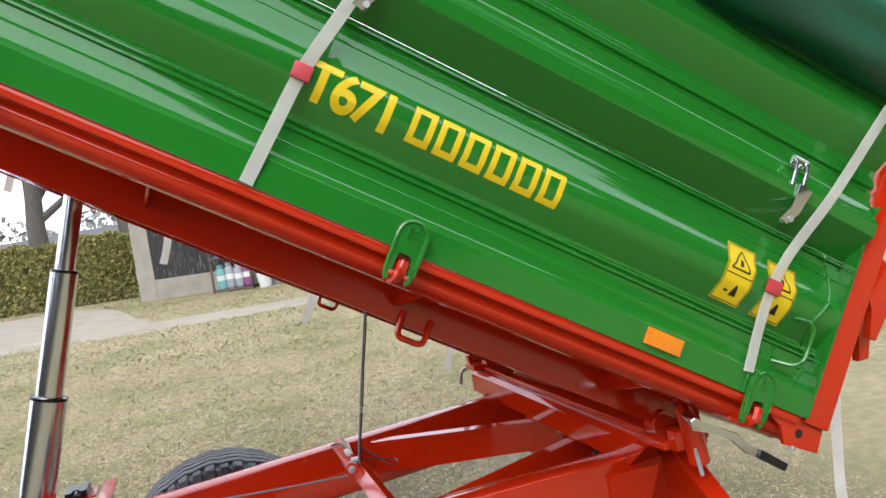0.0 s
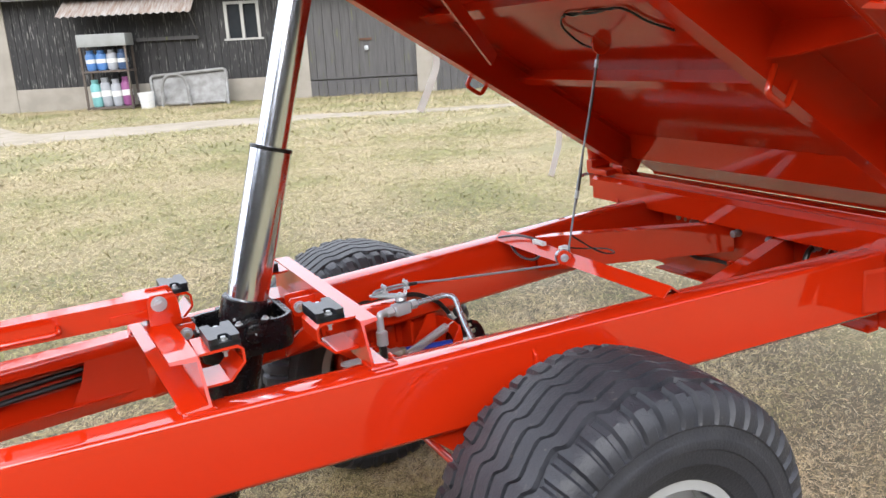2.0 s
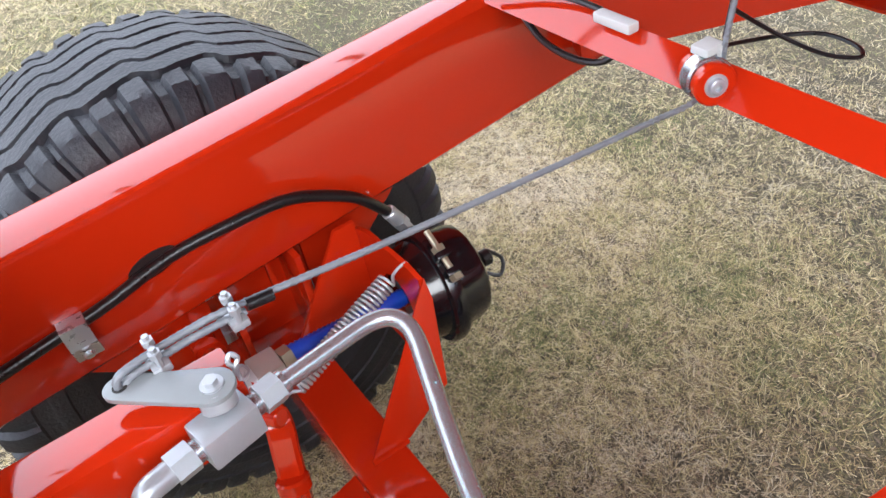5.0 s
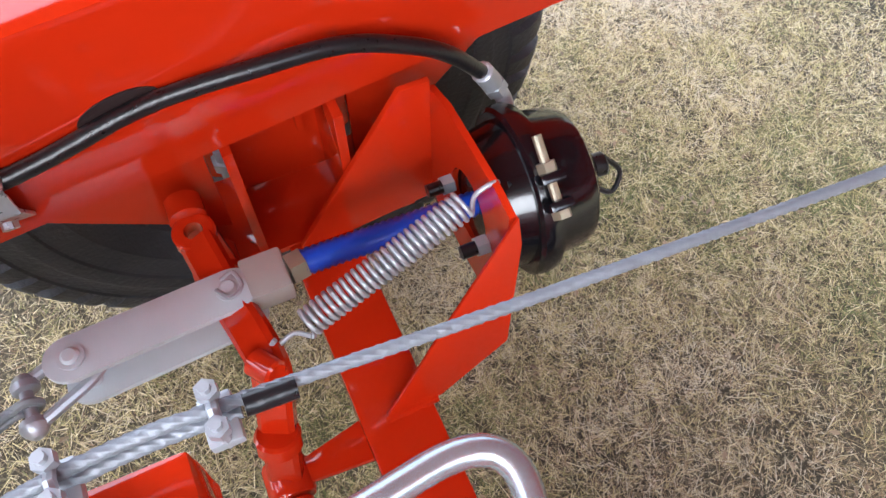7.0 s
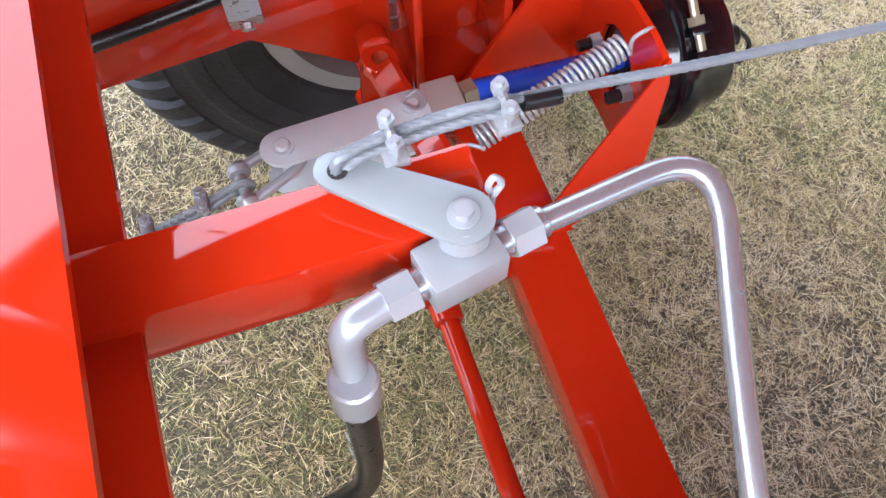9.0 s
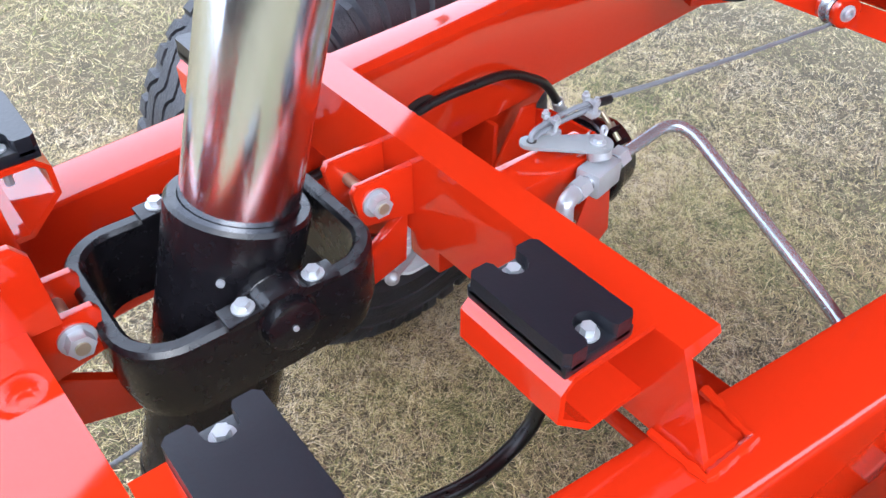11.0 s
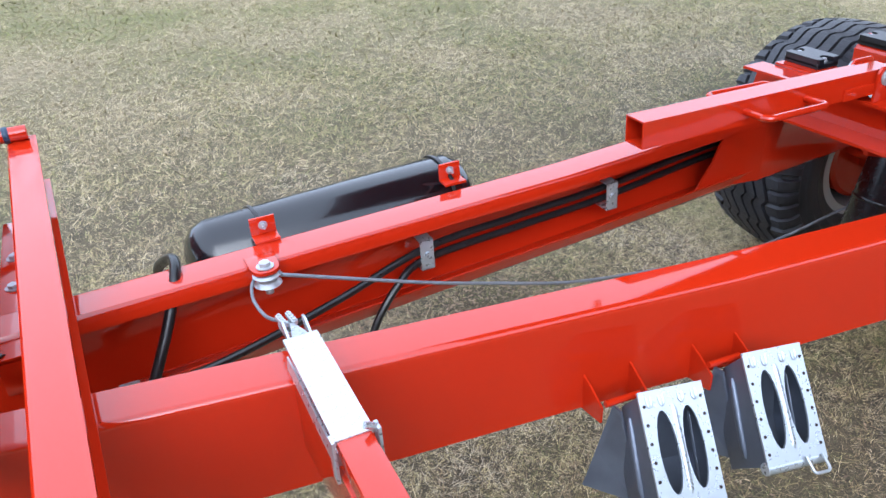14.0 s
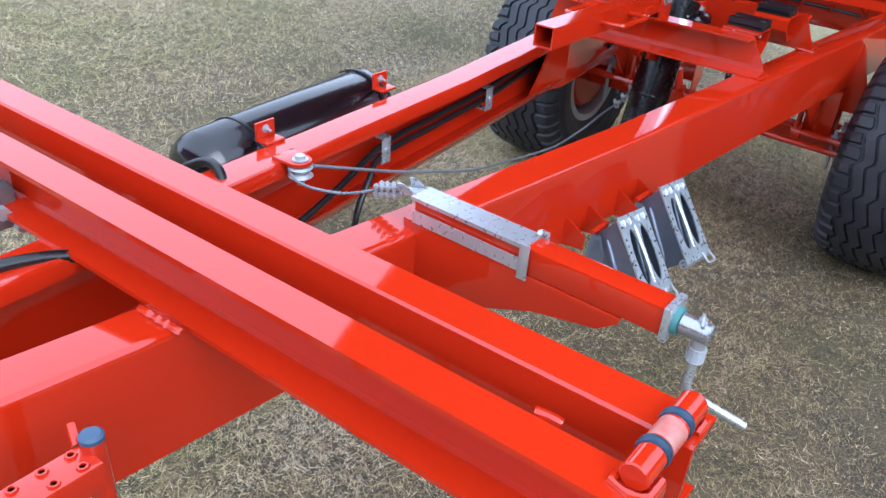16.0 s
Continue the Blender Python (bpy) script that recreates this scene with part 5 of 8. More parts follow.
for x in (0.247, 0.185, 0.122, 0.066):
    y, z = (np.interp(x, [p[0] for p in line[::-1]], [p[k] for p in line[::-1]]) for k in (1, 2))
    bm = B()
    box(bm, x - 0.007, x + 0.007, y - 0.014, y + 0.014, z + 0.002, z + 0.009, 0.003)
    for q in (-1, 1):
        rod(bm, (x, y + q * 0.009, z - 0.014), (x, y + q * 0.009, z + 0.016), 0.003, 8)
        hexa(bm, (x, y + q * 0.009, z + 0.008), (0, 0, 1), 0.0065, 0.005)
    sweep(bm, [(x, y - 0.009, z), (x, y - 0.009, z - 0.012), (x, y, z - 0.017), (x, y + 0.009, z - 0.012), (x, y + 0.009, z)], 0.003, 8)
    part("rope_clamp", bm, ZINC, brope)

# ---- tipping body details ----
def wall_y(n):
    """How far out the near wall's skin stands at height n."""
    line = WALL + WALL2
    for (a, n0), (b, n1) in zip(line, line[1:]):
        if n0 <= n <= n1:
            return 1.085 + a + (b - a) * (n - n0) / max(n1 - n0, 1e-6)
    return 1.085


NS = sorted({n for _, n in WALL})


def patch(bm, outline_s, n0, n1, off=0.0012, slant=0.0):
    """A sheet lying on the wall between two heights; outline_s(n) gives its two ends."""
    ns = sorted({n0, n1, *[n for n in NS if n0 < n < n1]})
    rows = []
    for n in ns:
        a, b = outline_s(n)
        y = -(wall_y(n) + off)
        rows.append((bm.verts.new(bp(a, y, n)), bm.verts.new(bp(b, y, n))))
    for (a, b), (c, d) in zip(rows, rows[1:]):
        bm.faces.new((a, b, d, c))


# yellow film: model number, then six plain hollow blocks
def on_wall(x0, n0, shear=0.0):
    def f(c):
        n = n0 + c.y
        return bp(x0 - c.x * 1.0, -(wall_y(n) + 0.0008 + max(c.z, 0)), n)
    return f


cuts = [n - 0.352 for n in NS if 0.352 < n < 0.45]
text_mesh("model_number", "T671", 0.118, None, YELLOW, body, "yellow model number T671", extrude=0.0003, wrap=on_wall(1.392, 0.352), cuts=cuts, space=0.84, bold=0.0035)
w = (1.146 - 0.753 - 5 * 0.012) / 6
for i in range(6):
    hi_s = 1.146 - i * (w + 0.012)
    lo_s = hi_s - w
    bm = B()
    lo, hi, t = 0.355, 0.437, 0.015
    patch(bm, lambda n: (hi_s, hi_s - t), lo, hi)
    patch(bm, lambda n: (lo_s + t, lo_s), lo, hi)
    patch(bm, lambda n: (hi_s - t, lo_s + t), hi - 0.014, hi)
    patch(bm, lambda n: (hi_s - t, lo_s + t), lo, lo + 0.014)
    part("yellow_block", bm, YELLOW, body)

# warning stickers
def sticker(s0, s1):
    bm = B()
    patch(bm, lambda n: (s0, s1), 0.325, 0.475, 0.0008)
    st = part("warning_sticker", bm, YELLOW, body, "yellow warning sticker with black triangle")
    bm = B()
    mid = (s0 + s1) / 2
    w = (s0 - s1) / 2
    patch(bm, lambda n: (s0 - 0.003, s1 + 0.003), 0.3955, 0.3985, 0.0014)
    for a, b in ((s0 - 0.002, s0 - 0.0045), (s1 + 0.0045, s1 + 0.002)):
        patch(bm, lambda n: (a, b), 0.328, 0.472, 0.0014)
    for lo, hi in ((0.3275, 0.330), (0.470, 0.4725)):
        patch(bm, lambda n: (s0 - 0.002, s1 + 0.002), lo, hi, 0.0014)
    part("border", bm, INK, st)
    bm = B()
    h0, h1 = 0.412, 0.462
    patch(bm, lambda n: (mid + (h1 - n) * 0.55 + 0.003, mid + (h1 - n) * 0.55 - 0.002), h0, h1, 0.0014)
    patch(bm, lambda n: (mid - (h1 - n) * 0.55 + 0.002, mid - (h1 - n) * 0.55 - 0.003), h0, h1, 0.0014)
    patch(bm, lambda n: (mid + 0.028, mid - 0.028), h0 - 0.003, h0 + 0.002, 0.0014)
    patch(bm, lambda n: (mid + 0.006, mid - 0.004), 0.420, 0.438, 0.0014)
    part("triangle", bm, INK, st)
    bm = B()
    patch(bm, lambda n: (mid + 0.002 - (n - 0.345) * 0.2, mid - 0.020 + (n - 0.345) * 0.4), 0.345, 0.372, 0.0014)
    patch(bm, lambda n: (mid + 0.022, mid + 0.010), 0.350, 0.356, 0.0014)
    part("pictogram", bm, INK, st)


sticker(0.271, 0.182)
sticker(0.141, 0.048)
bm = B()
a = [bp(0.418, -1.0865, 0.191), bp(0.311, -1.0865, 0.191), bp(0.311, -1.0865, 0.148), bp(0.418, -1.0865, 0.148)]
prism(bm, a, (0, -0.009, 0), 0.003)
part("side_reflector", bm, AMBER, body, "amber rectangular side reflector")

# drop-side hinges: green arch on the wall, red hook on the rail
def side_hinge(s):
    bm = B()
    y = -1.088
    arch = [(0.036 * math.cos(radians(a)), 0.166 + 0.036 * math.sin(radians(a))) for a in range(0, 181, 20)]
    out = arch + [(-0.036, 0.11), (-0.034, 0.066), (-0.024, 0.056), (-0.018, 0.066), (-0.019, 0.116), (-0.013, 0.124), (0.013, 0.124), (0.019, 0.116), (0.018, 0.066), (0.024, 0.056), (0.034, 0.066), (0.036, 0.11)]
    prism(bm, [bp(s + a, y, n) for a, n in out], (0, -0.016, 0), 0.002)
    hg = part("side_hinge", bm, GREEN, body, "green forged drop-side hinge")
    bm = B()
    rim = [(0.034 * math.cos(radians(a)), 0.164 + 0.034 * math.sin(radians(a))) for a in range(0, 181, 15)]
    sweep(bm, [bp(s + 0.033, y - 0.016, 0.080), bp(s + 0.034, y - 0.016, 0.115)] + [bp(s + a, y - 0.016, n) for a, n in rim] + [bp(s - 0.034, y - 0.016, 0.115), bp(s - 0.033, y - 0.016, 0.080)], 0.0045, 8)
    part("hinge_rim", bm, GREEN, hg)
    bm = B()
    for da, dn, w, h in ((-0.008, 0.176, 0.004, 0.022), (0.010, 0.172, 0.004, 0.020), (0.0, 0.158, 0.014, 0.004), (0.002, 0.176, 0.010, 0.004), (-0.012, 0.150, 0.004, 0.012)):
        vs = [bp(s + da + i * w, y - 0.0155, dn + j * h * 0.5) for i, j in ((-1, -1), (1, -1), (1, 1), (-1, 1))]
        prism(bm, vs, (0, -0.004, 0))
    part("cast_emblem", bm, GREEN, hg)
    bm = B()
    sweep(bm, curve_pts([bp(s + 0.004, -0.985, 0.075), bp(s + 0.002, -1.03, 0.066), bp(s, -1.08, 0.062), bp(s, -1.106, 0.070), bp(s, -1.113, 0.086), bp(s, -1.110, 0.106)], 3), 0.012, section=[(-0.012, -0.005), (-0.009, -0.008), (0.009, -0.008), (0.012, -0.005), (0.012, 0.005), (0.009, 0.008), (-0.009, 0.008), (-0.012, 0.005)])
    rod(bm, bp(s - 0.024, -1.098, 0.074), bp(s + 0.024, -1.098, 0.074), 0.008, 10)
    part("hinge_hook", bm, RED, body)


for s in (0.057, 1.05, 1.985, 2.95):
    side_hinge(s)
# wall end plates, latch, bent rod, weld seams
bm = B()
prism(bm, [bp(-0.106, -1.082, 0.131), bp(-0.106, -1.102, 0.131), bp(-0.106, -1.108, 0.70), bp(-0.106, -1.12, 0.72), bp(-0.106, -1.06, 0.72), bp(-0.106, -1.05, 0.131)], bp(0.006, 0, 0) - bp(0, 0, 0))
part("wall_end_plate", bm, GREEN, body)
bm = B()
ln = [n for _, n in WALL if n > 0.14]
weld(bm, [bp(-0.052 - 0.02 * math.sin(n * 30), -(wall_y(n) + 0.001), n) for n in ln], 0.004)
part("weld_bead", bm, GREEN, body)
bm = B()
sweep(bm, fillet([bp(0.022, -1.07, 0.362), bp(0.0, -1.12, 0.362), bp(-0.022, -1.12, 0.345), bp(-0.020, -1.12, 0.262), bp(0.0, -1.115, 0.240), bp(0.042, -1.08, 0.236)], 0.015), 0.0055, 8)
part("bent_rod", bm, GREEN, body, "green bent rod handle")


def latch(s):
    bm = B()
    prism(bm, [bp(s + 0.022, -1.102, 0.715), bp(s - 0.018, -1.102, 0.715), bp(s - 0.018, -1.102, 0.742), bp(s + 0.022, -1.102, 0.742)], (0, -0.010, 0), 0.002)
    lt = part("side_latch", bm, CHROME, body, "chrome over-centre side latch")
    bm = B()
    for q in (-0.017, 0.017):
        sweep(bm, [bp(s + q, -1.112, 0.735), bp(s + q, -1.128, 0.72), bp(s + q - 0.004, -1.130, 0.66)], 0.005, 8)
    rod(bm, bp(s - 0.022, -1.115, 0.735), bp(s + 0.022, -1.115, 0.735), 0.006, 8)
    part("latch_bail", bm, CHROME, lt)
    bm = B()
    prism(bm, [bp(s - 0.006, -1.13, 0.672), bp(s - 0.046, -1.132, 0.664), bp(s - 0.036, -1.122, 0.60), bp(s - 0.018, -1.112, 0.566), bp(s + 0.008, -1.112, 0.572), bp(s - 0.01, -1.122, 0.61)], (0, -0.006, 0), 0.0015)
    part("latch_lever", bm, CHROME, lt)
    bm = B()
    rod(bm, bp(s - 0.02, -1.09, 0.58), bp(s - 0.02, -1.125, 0.58), 0.008, 10)
    part("latch_stud", bm, ZINC, lt)


latch(0.175)
latch(1.355)

# underside: cross ribs, cylinder seat, lashing loops
for s in (0.69, 1.165, 2.40, 2.75, 3.1):
    bm = B()
    prof = [(s, 0.115), (s + 0.006, 0.115), (s + 0.006, 0.058), (s + 0.05, 0.058), (s + 0.05, 0.052), (s, 0.052)]
    prism(bm, [bp(a, -0.655, n) for a, n in prof], (0, 1.31, 0))
    part("floor_rib", bm, DULL_RED, body)
for s in (0.26, 0.93, 1.60, 2.27, 2.94):
    for side in (-1, 1):
        bm = B()
        prism(bm, [bp(s, side * 0.715, 0.115), bp(s, side * 0.715, 0.02), bp(s, side * 0.80, 0.03), bp(s, side * 0.985, 0.075), bp(s, side * 0.985, 0.115)], bp(0.007, 0, 0) - bp(0, 0, 0))
        part("outrigger", bm, DULL_RED, body)
for s in (1.83, 1.985):
    bm = B()
    t = 0.008
    k = 1 if s > 1.9 else -1
    prof = [(s, 0.115), (s + k * t, 0.115), (s + k * t, -0.018 + t), (s + k * 0.07, -0.018 + t), (s + k * 0.07, -0.018), (s, -0.018)]
    prism(bm, [bp(a, -0.66, n) for a, n in prof], (0, 1.32, 0))
    part("cylinder_crossmember", bm, DULL_RED, body)
for y, n in ((-0.11, 0.085), (0.15, 0.0)):
    bm = B()
    bbox(bm, 1.838, 1.977, y - 0.004, y + 0.004, n, 0.115)
    part("seat_plate", bm, DULL_RED, body)
# diagonal braces from the crossmember to the longitudinals
for a, b in (((1.755, -0.50), (1.40, -0.695)), ((1.755, -0.16), (0.98, 0.44))):
    bm = B()
    d = Vector((b[0] - a[0], b[1] - a[1])).normalized() * 0.006
    prism(bm, [bp(q[0] - w * d.y, q[1] + w * d.x, -0.016) for q, w in ((a, 1), (b, 1), (b, -1), (a, -1))], bp(0, 0, 0.045) - bp(0, 0, 0))
    part("diagonal_brace", bm, DULL_RED, body)
# wire tied below the floor beside the rope lug
bm = B()
sweep(bm, curve_pts([bp(0.858, 0.030, 0.10), bp(0.90, 0.075, 0.098), bp(0.97, 0.085, 0.105), bp(1.02, 0.055, 0.108), bp(1.06, -0.02, 0.108), bp(1.055, -0.14, 0.106), bp(1.062, -0.27, 0.109), bp(0.985, -0.31, 0.109), bp(0.93, -0.36, 0.110)], 5), 0.0035, 8)
sweep(bm, curve_pts([bp(1.05, 0.0, 0.105), bp(1.07, -0.03, 0.102), bp(1.055, -0.06, 0.104), bp(1.075, -0.15, 0.103), bp(1.065, -0.24, 0.106)], 5), 0.003, 8)
part("tied_wire", bm, HOSE, body, "black wire tied under the floor")
bm = B()
TOPC = CB + CD * 1.11
lathe(bm, TOPC, CD, [(-0.01, 0.028), (0.0, 0.031), (0.006, 0.031), (0.008, 0.041), (0.024, 0.043), (0.028, 0.034), (0.05, 0.036), (0.062, 0.030), (0.075, 0.02)], 24)
for a in range(0, 360, 60):
    rod(bm, TOPC + CD * 0.006 + Vector((0.036 * math.cos(radians(a)), 0.036 * math.sin(radians(a)), -0.011 * math.cos(radians(a)))), TOPC + CD * 0.034 + Vector((0.036 * math.cos(radians(a)), 0.036 * math.sin(radians(a)), -0.011 * math.cos(radians(a)))), 0.009, 6)
rod(bm, TOPC + CD * 0.03 + Vector((0, -0.08, 0)), TOPC + CD * 0.03 + Vector((0, 0.08, 0)), 0.018, 16)
part("ball_head", bm, BLACK, cylinder)
for s, y in ((0.862, -0.716), (0.842, 0.735)):
    bm = B()
    q = -1 if y < 0 else 1
    sweep(bm, fillet([bp(s + 0.042, y + q * 0.004, 0.02), bp(s + 0.038, y + q * 0.012, -0.052), bp(s - 0.038, y + q * 0.012, -0.052), bp(s - 0.042, y + q * 0.004, 0.02)], 0.018), 0.0085, 10)
    part("lashing_loop", bm, RED, body)
bm = B()
prism(bm, [bp(0.882 + 0.034 * math.cos(radians(a)), 0.006, 0.108 + 0.034 * math.sin(radians(a))) for a in range(180, 361, 20)] + [bp(0.930, 0.006, 0.20), bp(0.834, 0.006, 0.20)], (0, 0.008, 0), 0.0015)
part("rope_bracket", bm, RED, body)
bm = B()
bbox(bm, -0.16, 0.03, -0.99, 0.99, 0.06, 0.112, 0.003)
prism(bm, [bp(a, -0.655, n) for a, n in ((0.115, 0.114), (0.05, 0.030), (0.044, 0.030), (0.044, 0.036), (-0.09, 0.030), (-0.10, 0.022), (-0.10, 0.064), (0.03, 0.064), (0.03, 0.114))], (0, 1.31, 0))
part("rear_floor_beam", bm, RED, body)
bm = B()
bbox(bm, S1 - 0.004, S1 + 0.004, -1.04, 1.04, 0.116, 1.06, 0.001)
part("front_wall", bm, GREEN, body)
# rear corner plate with hole and red tailgate hooks
for side in (-1, 1):
    bm = B()
    y = side * 1.058
    prism(bm, [bp(-0.11, y, 0.131), bp(-0.19, y, 0.131), bp(-0.197, y, 0.058), bp(-0.085, y, 0.048), bp(-0.06, y, 0.09), bp(-0.03, y, 0.10), bp(0.0, y, 0.131)], (0, side * 0.012, 0), 0.001)
    part("corner_plate", bm, RED, body)
    bm = B()
    # dark disc on the plate paints the hole's shade
    rod(bm, bp(-0.12, y + side * 0.0115, 0.088), bp(-0.12, y + side * 0.013, 0.088), 0.012, 18)
    part("drain_hole", bm, MATS["hollow_dark"], body)
    bm = B()
    bolt(bm, bp(-0.12, y + side * 0.006, 0.052), bp(0, 0, -1) - bp(0, 0, 0), 0.008, 0.008)
    part("bolt", bm, ZINC, body)
bm = B()
for dn in (0.0,):
    prism(bm, [bp(-0.195, -1.075, 0.62), bp(-0.245, -1.075, 0.60), bp(-0.275, -1.075, 0.48), bp(-0.265, -1.075, 0.40), bp(-0.24, -1.075, 0.40), bp(-0.225, -1.075, 0.47), bp(-0.195, -1.075, 0.50)], (0, 0.025, 0), 0.003)
part("tailgate_hook", bm, RED, body, "red tailgate locking hook")
bm = B()
prism(bm, [bp(-0.195, -1.02, 0.52), bp(-0.285, -1.02, 0.46), bp(-0.315, -1.02, 0.36), bp(-0.285, -1.02, 0.34), bp(-0.255, -1.02, 0.42), bp(-0.195, -1.02, 0.44)], (0, 0.025, 0), 0.003)
part("tailgate_hook", bm, RED, body)
# tailgate release lever beside the hinge
lever = thing("release_lever", (1.82, -0.96, 0.98), "chrome tailgate release lever with black grip", "lever")
bm = B()
rod(bm, (1.80, -0.955, 1.05), (1.782, -1.022, 1.046), 0.015, 14, 0.002)
prism(bm, [(x, -1.005, z) for x, z in ((1.768, 1.064), (1.80, 1.046), (1.846, 1.02), (1.903, 0.987), (1.942, 0.938), (1.974, 0.919), (1.956, 0.902), (1.921, 0.926), (1.885, 0.974), (1.839, 1.002), (1.796, 1.022), (1.772, 1.028))], (0, -0.012, 0), 0.002)
part("lever_arm", bm, CHROME, lever)
bm = B()
rod(bm, (1.83, -0.885, 1.053), (1.80, -0.957, 1.05), 0.013, 14)
part("pivot", bm, RED, lever, "red pivot stub")
bm = B()
prism(bm, [(1.964, -0.998, 0.927), (1.950, -0.998, 0.907), (2.025, -0.998, 0.849), (2.040, -0.998, 0.866)], (0, -0.026, 0), 0.004)
part("grip", bm, HOSE, lever)

# tarpaulin roll along the top edge
tarp = thing("tarpaulin", bp(0, -1.12, 1.05), "rolled dark green tarpaulin strapped along the top", "tarpaulin")
bm = B()
N, M = 72, 40
rnd = random.Random(9)
rings = []
for i in range(N + 1):
    s = -0.22 + 3.6 * i / N
    r0 = 0.115 + 0.012 * math.sin(s * 5.1) + 0.008 * math.sin(s * 13.7 + 1)
    cy, cn = -1.10 - 0.010 * math.sin(s * 3.3), 1.125 + 0.014 * math.sin(s * 4.3 + 2)
    ring = []
    for k in range(M):
        a = 2 * math.pi * k / M
        rr = r0 * (1 + 0.05 * math.sin(3 * a + s * 6) + 0.03 * math.sin(7 * a - s * 9) + 0.13 * (abs(math.sin(2.5 * a + 0.5 * math.sin(s * 2.3) + 0.4)) - 0.6))
        ring.append(bm.verts.new(bp(s, cy + rr * math.cos(a), cn + rr * math.sin(a))))
    rings.append(ring)
for a, b in zip(rings, rings[1:]):
    for k in range(M):
        bm.faces.new((a[k], a[(k + 1) % M], b[(k + 1) % M], b[k]))
bm.faces.new(rings[0][::-1])
bm.faces.new(rings[-1])
part("roll", bm, TARP, tarp, sharp=70)


def strap(pts, w=0.030, label="white webbing strap hanging down the green side wall", buckle=None):
    """Flat webbing through points (s, y, n), or world points."""
    P = [p if isinstance(p, Vector) else bp(*p) for p in pts]
    P = curve_pts(P, 6)
    st = thing("webbing_strap", P[-1], label, "strap", "webbing straps")
    bm = B()
    side = (bp(1, 0, 0) - bp(0, 0, 0)).normalized()
    rows = []
    for i, p in enumerate(P):
        t = (P[min(i + 1, len(P) - 1)] - P[max(i - 1, 0)]).normalized()
        wv = (side - t * side.dot(t)).normalized() * (w / 2)
        nv = t.cross(wv).normalized() * 0.0009
        rows.append([bm.verts.new(p + a) for a in (wv + nv, -wv + nv, -wv - nv, wv - nv)])
    for a, b in zip(rows, rows[1:]):
        for k in range(4):
            bm.faces.new((a[k], a[(k + 1) % 4], b[(k + 1) % 4], b[k]))
    bm.faces.new(rows[0][::-1])
    bm.faces.new(rows[-1])
    part("web", bm, WEBBING, st)
    if buckle:
        c = bp(*buckle)
        bm = B()
        s, y, n = buckle
        prism(bm, [bp(s + 0.021, y, n + 0.018), bp(s - 0.021, y, n + 0.018), bp(s - 0.021, y, n - 0.018), bp(s + 0.021, y, n - 0.018)], (0, -0.014, 0), 0.004)
        part("buckle", bm, REDTAPE, st, "red plastic buckle")
    return st


strap([(1.335, -1.16, 1.02), (1.345, -1.125, 0.80), (1.355, -1.124, 0.66), (1.372, -1.112, 0.55), (1.402, -1.104, 0.40), (1.412, -1.098, 0.27), (1.420, -1.092, 0.132)], buckle=(1.403, -1.101, 0.392))
strap([(-0.01, -1.17, 1.02), (0.005, -1.15, 0.93), (0.04, -1.14, 0.78), (0.069, -1.13, 0.66), (0.118, -1.115, 0.50), (0.129, -1.105, 0.40), (0.124, -1.10, 0.30), (0.107, -1.093, 0.184)], buckle=(0.126, -1.102, 0.405))

# ---- front of the chassis ----
front = chassis
for xw, fl, d, name in ((-2.005, 0.064, 1, "rear_channel"), (-2.070, 0.063, -1, "front_channel")):
    t = 0.007
    prof = [(xw, 0.880), (xw + d * fl, 0.880), (xw + d * fl, 0.889), (xw + d * t, 0.892), (xw + d * t, 0.988), (xw + d * fl, 0.991), (xw + d * fl, 1.001), (xw + d * 0.004, 1.001), (xw, 0.997)]
    bm = B()
    prism(bm, [(a, -0.887, z) for a, z in prof], (0, 1.685, 0))
    bevel_all(bm, 0.002)
    for v in bm.verts:
        v.co.x += -0.038 * (v.co.y + 0.87)
    part(name, bm, RED, front)
for y in (-0.862, 0.775):
    bm = B()
    dx = -0.038 * (y + 0.87)
    rod(bm, (-2.103 + dx, y, 1.018), (-1.955 + dx, y, 1.018), 0.0172, 28, 0.002)
    part("end_tube", bm, RED, front)
    for x in (-2.064, -2.008):
        bm = B()
        lathe(bm, (x + dx, y, 1.018), (1, 0.10, 0), [(0, 0.0173), (0.001, 0.0190), (0.005, 0.0186), (0.008, 0.0200), (0.013, 0.0190), (0.014, 0.0173)], 28)
        part("tape_band", bm, TAPEBLUE, front, "dark blue tape band")
bm = B()
rod(bm, (-2.048, -0.862, 1.0182), (-2.012, -0.862, 1.0182), 0.0175, 28)
part("worn_patch", bm, mat("scuffed_red", (0.46, 0.06, 0.035), 0.5, second=(0.45, 0.24, 0.21), scale=30, amount=0.9), front)
bm = B()
weld(bm, [(-2.080, -0.841, 1.003), (-2.108, -0.842, 1.003), (-2.112, -0.864, 1.002), (-2.104, -0.882, 1.003), (-2.072, -0.882, 1.003)], 0.0055)
part("weld_bead", bm, RED, front)
bm = B()
weld(bm, [(-1.985, -0.881, 1.003), (-1.957, -0.881, 1.003), (-1.949, -0.862, 1.003), (-1.957, -0.842, 1.003)], 0.005)
part("weld_bead", bm, RED, front)
bm = B()
weld(bm, [(-2.066, -0.76, 0.998), (-2.069, -0.745, 1.001), (-2.071, -0.728, 0.999)], 0.006)
part("weld_bead", bm, RED, front)
bm = B()
weld(bm, [(-2.178, -0.11, 0.888), (-2.172, -0.205, 0.888)], 0.007)
part("weld_bead", bm, RED, chassis)
bm = B()
box(bm, -2.11, -2.04, 0.05, 0.62, 0.862, 0.872, 0.002)
